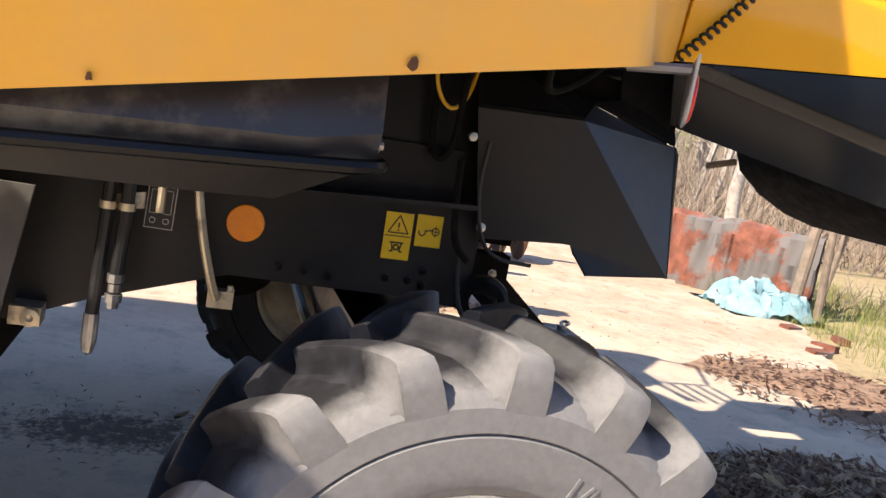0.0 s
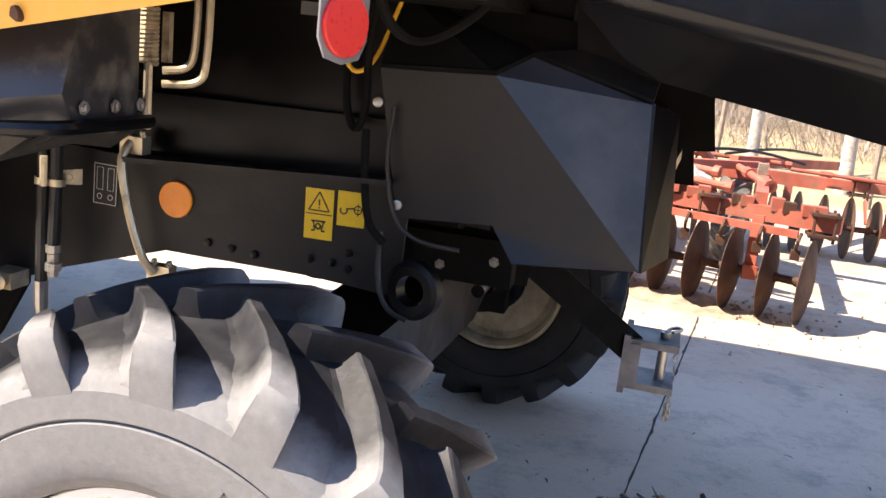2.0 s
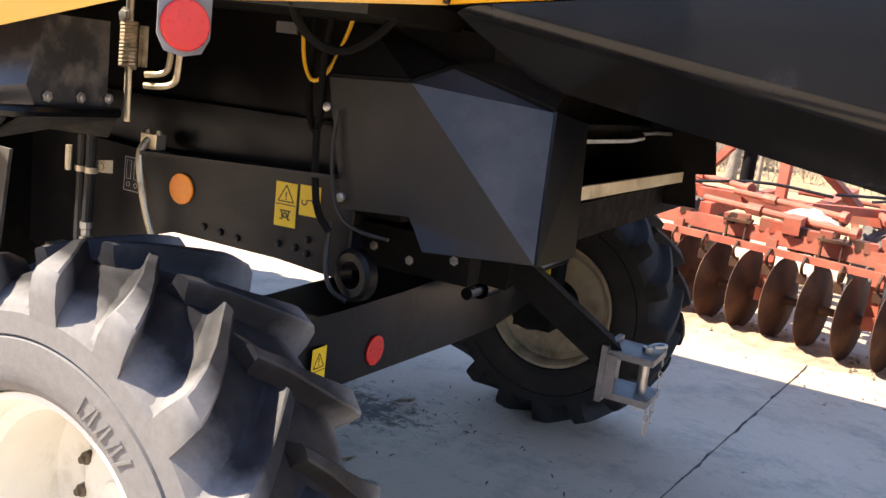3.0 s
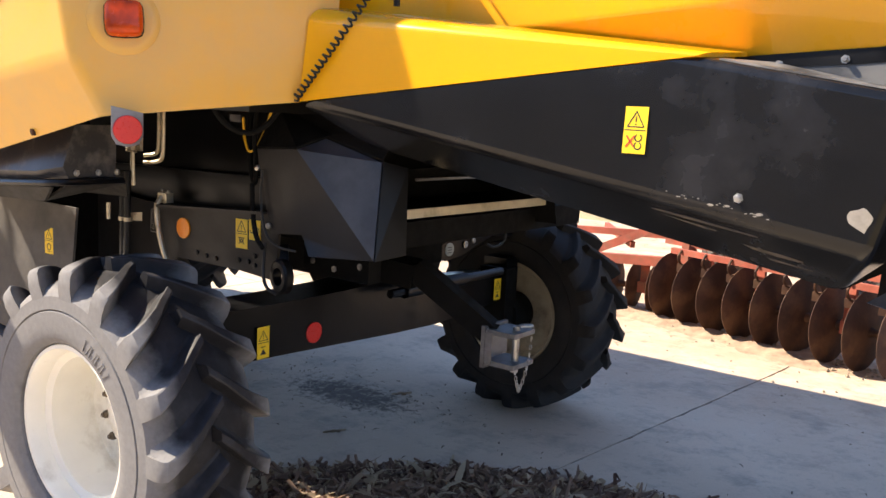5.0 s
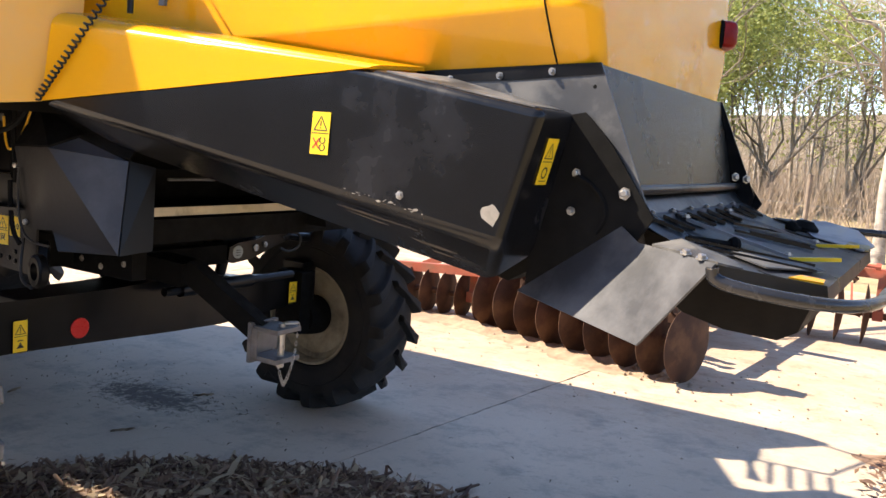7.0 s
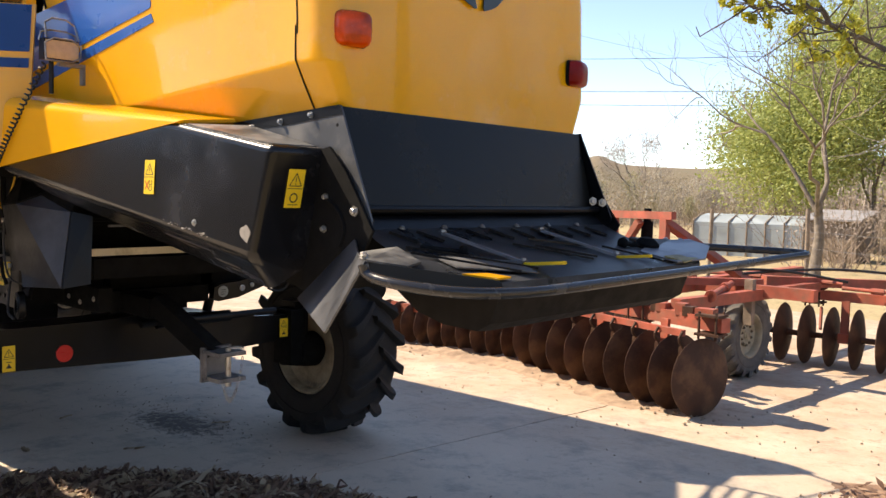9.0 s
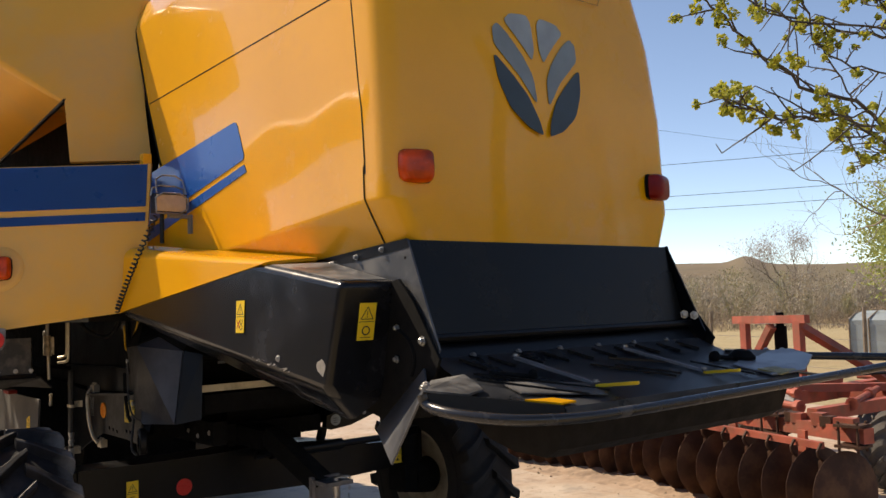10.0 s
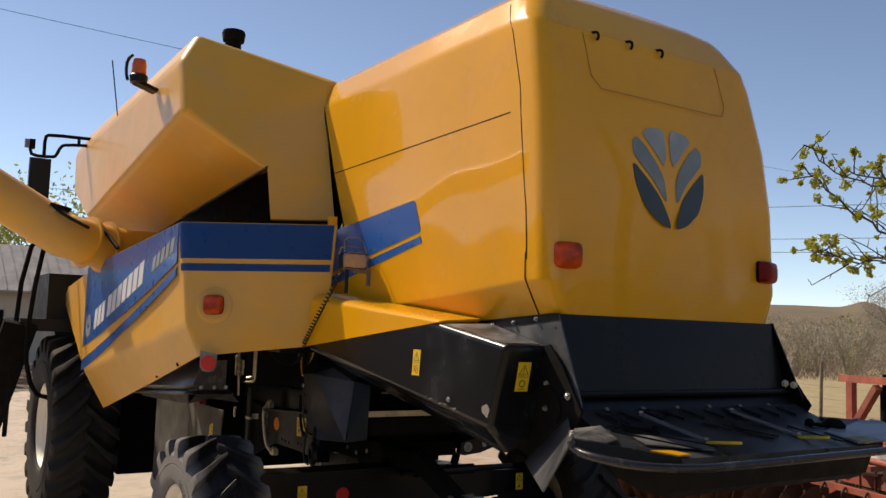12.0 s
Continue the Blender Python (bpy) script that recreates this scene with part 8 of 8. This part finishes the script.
bm = bmesh.new()
g = []
for i in range(34):
    row = []
    for j in range(24):
        u, w = i / 33 * 2 - 1, j / 23 * 2 - 1
        q = max(0, 1 - u * u * 0.9 - w * w * 0.9)
        n1 = noise.noise(V((u * 3.2, w * 3.2, 1.0)))
        n2 = noise.noise(V((u * 8, w * 8, 5.0)))
        row.append(bm.verts.new((6.33 + u * 0.62 + 0.08 * n2, 8.78 + w * 0.52 + 0.08 * n1, max(0.0, 0.34 * q ** 0.6 * (0.75 + 0.8 * n1) + 0.09 * n2 * (q ** 0.3)) + 0.0)))
    g.append(row)
for i in range(33):
    for j in range(23):
        bm.faces.new((g[i][j], g[i + 1][j], g[i + 1][j + 1], g[i][j + 1]))
bmesh.ops.solidify(bm, geom=bm.faces[:], thickness=0.006)
loose("plastic_sheet", bm, TARP, "crumpled turquoise plastic sheet heaped on the ground", "plastic sheet", angle=20)

bm = bmesh.new()
wa, wb = V((5.05, 11.15, -0.05)), V((7.3, 9.15, -0.05))
wd = (wb - wa).normalized()
wn_ = V((-wd.y, wd.x, 0))
rows = []
for i in range(90):
    f = i / 89
    p = wa.lerp(wb, f)
    hgt = 0.95 + 0.06 * noise.noise(V((f * 5, 0, 0))) + 0.03 * noise.noise(V((f * 16, 1, 0)))
    if f < 0.10:
        hgt *= 0.45 + 0.55 * math.sin(math.pi / 2 * f / 0.10)
    prof_ = [(-0.24, 0.0), (-0.22, 0.2), (-0.21, 0.4), (-0.20, 0.6), (-0.19, 0.8), (-0.16, 0.93), (0.0, 1.0), (0.16, 0.95), (0.20, 0.5), (0.22, 0.0)]
    rows.append([bm.verts.new(p + wn_ * (w + 0.07 * noise.noise(V((f * 22, h * 4, 2.0))) + 0.03 * noise.noise(V((f * 70, h * 12, 4.0)))) + V((0, 0, h * hgt))) for w, h in prof_])
for a, b in zip(rows, rows[1:]):
    for k in range(9):
        bm.faces.new((a[k], a[k + 1], b[k + 1], b[k]))
loose("ruined_wall", bm, MUD_WALL, "low crumbling wall of red mud plaster", "wall")
for i, (x, y, h, lx, ly, r) in enumerate(((6.75, 8.75, 2.1, 0.25, 0.1, 0.075), (7.05, 8.65, 2.2, -0.1, 0.05, 0.05), (7.2, 8.9, 2.2, 0.35, 0.0, 0.045), (8.2, 8.3, 1.9, 0.15, 0.1, 0.06))):
    bm = bmesh.new()
    tube(bm, [(x, y, -0.1), (x + lx * 0.4, y + ly * 0.4, h * 0.4), (x + lx, y + ly, h)], (r, r * 0.75), 9)
    loose("fence_post", bm, POST, "weathered round wooden post leaning at the yard's edge", "fence post", group="leaning posts")
for i in range(14):
    x, y = 9.0 - 2.3 * i, 13.6 + 0.85 * i if i > 3 else 13.8 + 0.5 * i
    bm = bmesh.new()
    tube(bm, [(x, y, -0.1), (x + 0.05 * math.sin(i * 3), y, 1.55 + 0.12 * math.sin(i * 7))], (0.045, 0.04), 8)
    loose("fence_post", bm, POST, "grey wooden field fence post", "fence post", group="field fence")
wire = Lists()
for z in (0.25, 0.55, 0.85, 1.15):
    pts = [V((9.0 - 2.3 * i, 13.6 + 0.85 * i if i > 3 else 13.8 + 0.5 * i, z)) for i in range(14)]
    wire.stick(pts, 0.004, 0.004, 4)
stuff("fence_wire", wire, GREY_METAL, "thin wires of the field fence", "fence wire")
# bare soil with fallen leaves on the yard's edge
random.seed(8)
bm = bmesh.new()
ring = [(5.05 + (0.95 + 0.22 * math.sin(3 * a) + 0.15 * math.sin(7 * a + 1)) * math.cos(a) * 0.95 - 0.35 * math.sin(a), 5.55 + (0.95 + 0.2 * math.cos(2 * a) + 0.12 * math.sin(9 * a)) * math.sin(a)) for a in [2 * math.pi * k / 60 for k in range(60)]]
mid_ = [(5.05 + (x - 5.05) * 0.6, 5.55 + (y - 5.55) * 0.6) for x, y in ring]
o_ = [bm.verts.new((x, y, 0.0015)) for x, y in ring]
m_ = [bm.verts.new((x, y, 0.018 + 0.012 * noise.noise(V((x * 4, y * 4, 0))))) for x, y in mid_]
for k in range(60):
    bm.faces.new((o_[k], o_[(k + 1) % 60], m_[(k + 1) % 60], m_[k]))
bm.faces.new(m_)
loose("soil_patch", bm, surface("brown_soil", (0.25, 0.155, 0.10), 0.95, vary=0.35, scale=6, dirt=(0.38, 0.27, 0.18), dirt_scale=9, bump=0.6, bump_scale=40), "brown soil washed over the yard's edge", "soil", kind="stuff")
leaves = Lists()
lr = random.Random(77)
for i in range(900):
    a, q = lr.uniform(0, 6.283), math.sqrt(lr.random()) * 1.15
    x, y = 5.0 + q * math.cos(a) - 0.2 * math.sin(a), 5.3 + 0.95 * q * math.sin(a)
    t = V((lr.gauss(0, 1), lr.gauss(0, 1), lr.gauss(0, 0.25))).normalized()
    sd = t.cross(V((lr.gauss(0, 0.3), lr.gauss(0, 0.3), 1))).normalized()
    ln = lr.uniform(0.02, 0.06)
    c = V((x, y, 0.03 + 0.012 * lr.random()))
    leaves.strip([c - t * ln, c + V((0, 0, 0.006)), c + t * ln], [0.004, ln * 0.7, 0.003], sd)
stuff("fallen_leaves", leaves, STRAW, "brown fallen leaves on the soil", "fallen leaves")
# dry weeds in front of the wall
weeds = Lists()
for i in range(260):
    f = lr.random()
    b = V((5.95, 11.6, -0.05)).lerp(V((10.5, 8.6, -0.05)), f) + V((lr.gauss(0, 0.35), lr.gauss(-0.3, 0.45), 0))
    t = V((lr.gauss(0, 0.35), lr.gauss(0, 0.35), 1)).normalized()
    h = lr.uniform(0.12, 0.55)
    q = b + t * h
    weeds.stick([b, b + t * h * 0.5 + V((lr.gauss(0, 0.04), lr.gauss(0, 0.04), 0)), q], 0.008, 0.003, 4)
    for _ in range(3):
        e = b + t * h * lr.uniform(0.3, 0.95)
        weeds.stick([e, e + (t * 0.6 + V((lr.gauss(0, 0.6), lr.gauss(0, 0.6), lr.gauss(0.1, 0.4)))).normalized() * h * 0.35], 0.004, 0.002, 3)
stuff("dry_weeds", weeds, BRUSH, "dry brown weeds before the ruined wall", "weeds")
# bricks lying in the grass
for i, (x, y, a) in enumerate(((6.15, 7.9, 20), (6.55, 7.6, 70), (6.05, 7.2, 120), (5.75, 6.9, 10))):
    bm = bmesh.new()
    box(bm, (-0.12, -0.06, 0), (0.12, 0.06, 0.065))
    soften(bm, 0.01)
    ob = loose("brick", bm, MUD_WALL, "loose red brick lying in the grass", "brick", group="loose bricks")
    ob.matrix_basis = pose(x, y, -0.035, 4, 3, a)

# ---- hazy plastic tunnel and sheds at the field's far side ----
tunnel = thing("plastic_tunnel", (-5.3, 27.3, -0.04), "low greenhouse of hazy plastic film on posts", "greenhouse")
bm = bmesh.new()
ring = [(-1.0, 0.0), (-1.0, 1.02), (-0.6, 1.20), (0.0, 1.28), (0.6, 1.20), (1.0, 1.02), (1.0, 0.0)]
skin(bm, [[(-6.9 + f * 3.2, 27.3 + w + 0.6 * f, z - 0.04) for w, z in ring] for f in [i / 6 for i in range(7)]])
part("film", bm, GLASSHOUSE, tunnel, "hazy plastic film")
for i in range(7):
    bm = bmesh.new()
    tube(bm, [(-6.9 + 0.53 * i, 26.28 + 0.1 * i, -0.05), (-6.9 + 0.53 * i, 26.28 + 0.1 * i, 1.02), (-6.9 + 0.53 * i, 26.9 + 0.1 * i, 1.24)], 0.025, 6)
    part("post", bm, POST, tunnel)
hut = thing("shed", (-2.9, 27.5, -0.04), "dark low shed beside the greenhouse", "shed")
bm = bmesh.new()
box(bm, (-3.6, 26.8, -0.05), (-2.2, 28.2, 1.15))
part("wall", bm, POST, hut)
bm = bmesh.new()
slab(bm, [(-3.75, 26.6, 1.16), (-2.05, 26.6, 1.16), (-2.05, 28.4, 1.42), (-3.75, 28.4, 1.42)], (0, 0, 0.05))
part("roof", bm, ROOF, hut)

house = thing("house", (-29, 4.5, 0), "plain low house with a grey sheet roof", "house")
bm = bmesh.new()
box(bm, (-34, 1.5, -0.05), (-28, 9.5, 2.75))
part("wall", bm, PLASTER, house)
bm = bmesh.new()
skin(bm, [[(-34.5, 1.2, 2.7), (-27.5, 1.2, 2.7), (-27.5, 1.2, 2.78), (-31, 1.2, 4.6), (-34.5, 1.2, 2.78)], [(-34.5, 9.8, 2.7), (-27.5, 9.8, 2.7), (-27.5, 9.8, 2.78), (-31, 9.8, 4.6), (-34.5, 9.8, 2.78)]])
roof = part("roof", bm, ROOF, house)
for i in range(22):
    bm = bmesh.new()
    beam(bm, (-27.48, 1.4 + 0.38 * i, 2.80), (-31, 1.4 + 0.38 * i, 4.62), 0.05, 0.03)
    part("roof_rib", bm, ROOF, roof)
for y in (2.8, 5.4, 7.8):
    bm = bmesh.new()
    box(bm, (-28.02, y, 1.0), (-27.97, y + 0.9, 2.1))
    part("window", bm, INSIDE, house)
for i, (x, y, h) in enumerate(((-33, 13, 7), (-40, 5, 8), (-38, 10, 7.5), (-41, -1, 8))):
    tree((x, y, 0), h, 90 + i, BARK, WILLOW, 6, 0.45, 0.12, "tree with fresh leaves behind the house", depth=4, r=0.13)
pile = Lists()
for i in range(160):
    x, y = -20 + rnd.gauss(0, 0.9), 3.2 + rnd.gauss(0, 1.2)
    t = V((rnd.gauss(0, 1), rnd.gauss(0, 1), rnd.gauss(0, 0.15))).normalized()
    p = V((x, y, 0.05 + 0.5 * rnd.random()))
    pile.stick([p, p + t * rnd.uniform(0.4, 1.2)], 0.035, 0.03, 6)
stuff("firewood", pile, POST, "heap of cut firewood", "firewood")

# ---- overhead wires ----
for a, b, sag in (((-42, 30, 9.6), (22, 54, 9.6), 1.2), ((-42, 31, 7.9), (22, 55, 7.9), 1.0), ((-42, 32, 7.3), (22, 56, 7.3), 1.0), ((-40, -20, 17.2), (-40, 100, 17.2), 1.2), ((-40, 1.0, 8.2), (-28, 40, 8.0), 0.6), ((-40, 0.5, 6.4), (-28, 40, 6.4), 0.5)):
    bm = bmesh.new()
    a, b = V(a), V(b)
    tube(bm, [a.lerp(b, i / 16) - V((0, 0, sag * math.sin(math.pi * i / 16))) for i in range(17)], 0.013, 5)
    loose("overhead_wire", bm, INSIDE, "thin dark overhead wire against the sky", "overhead wire", group="overhead wires")
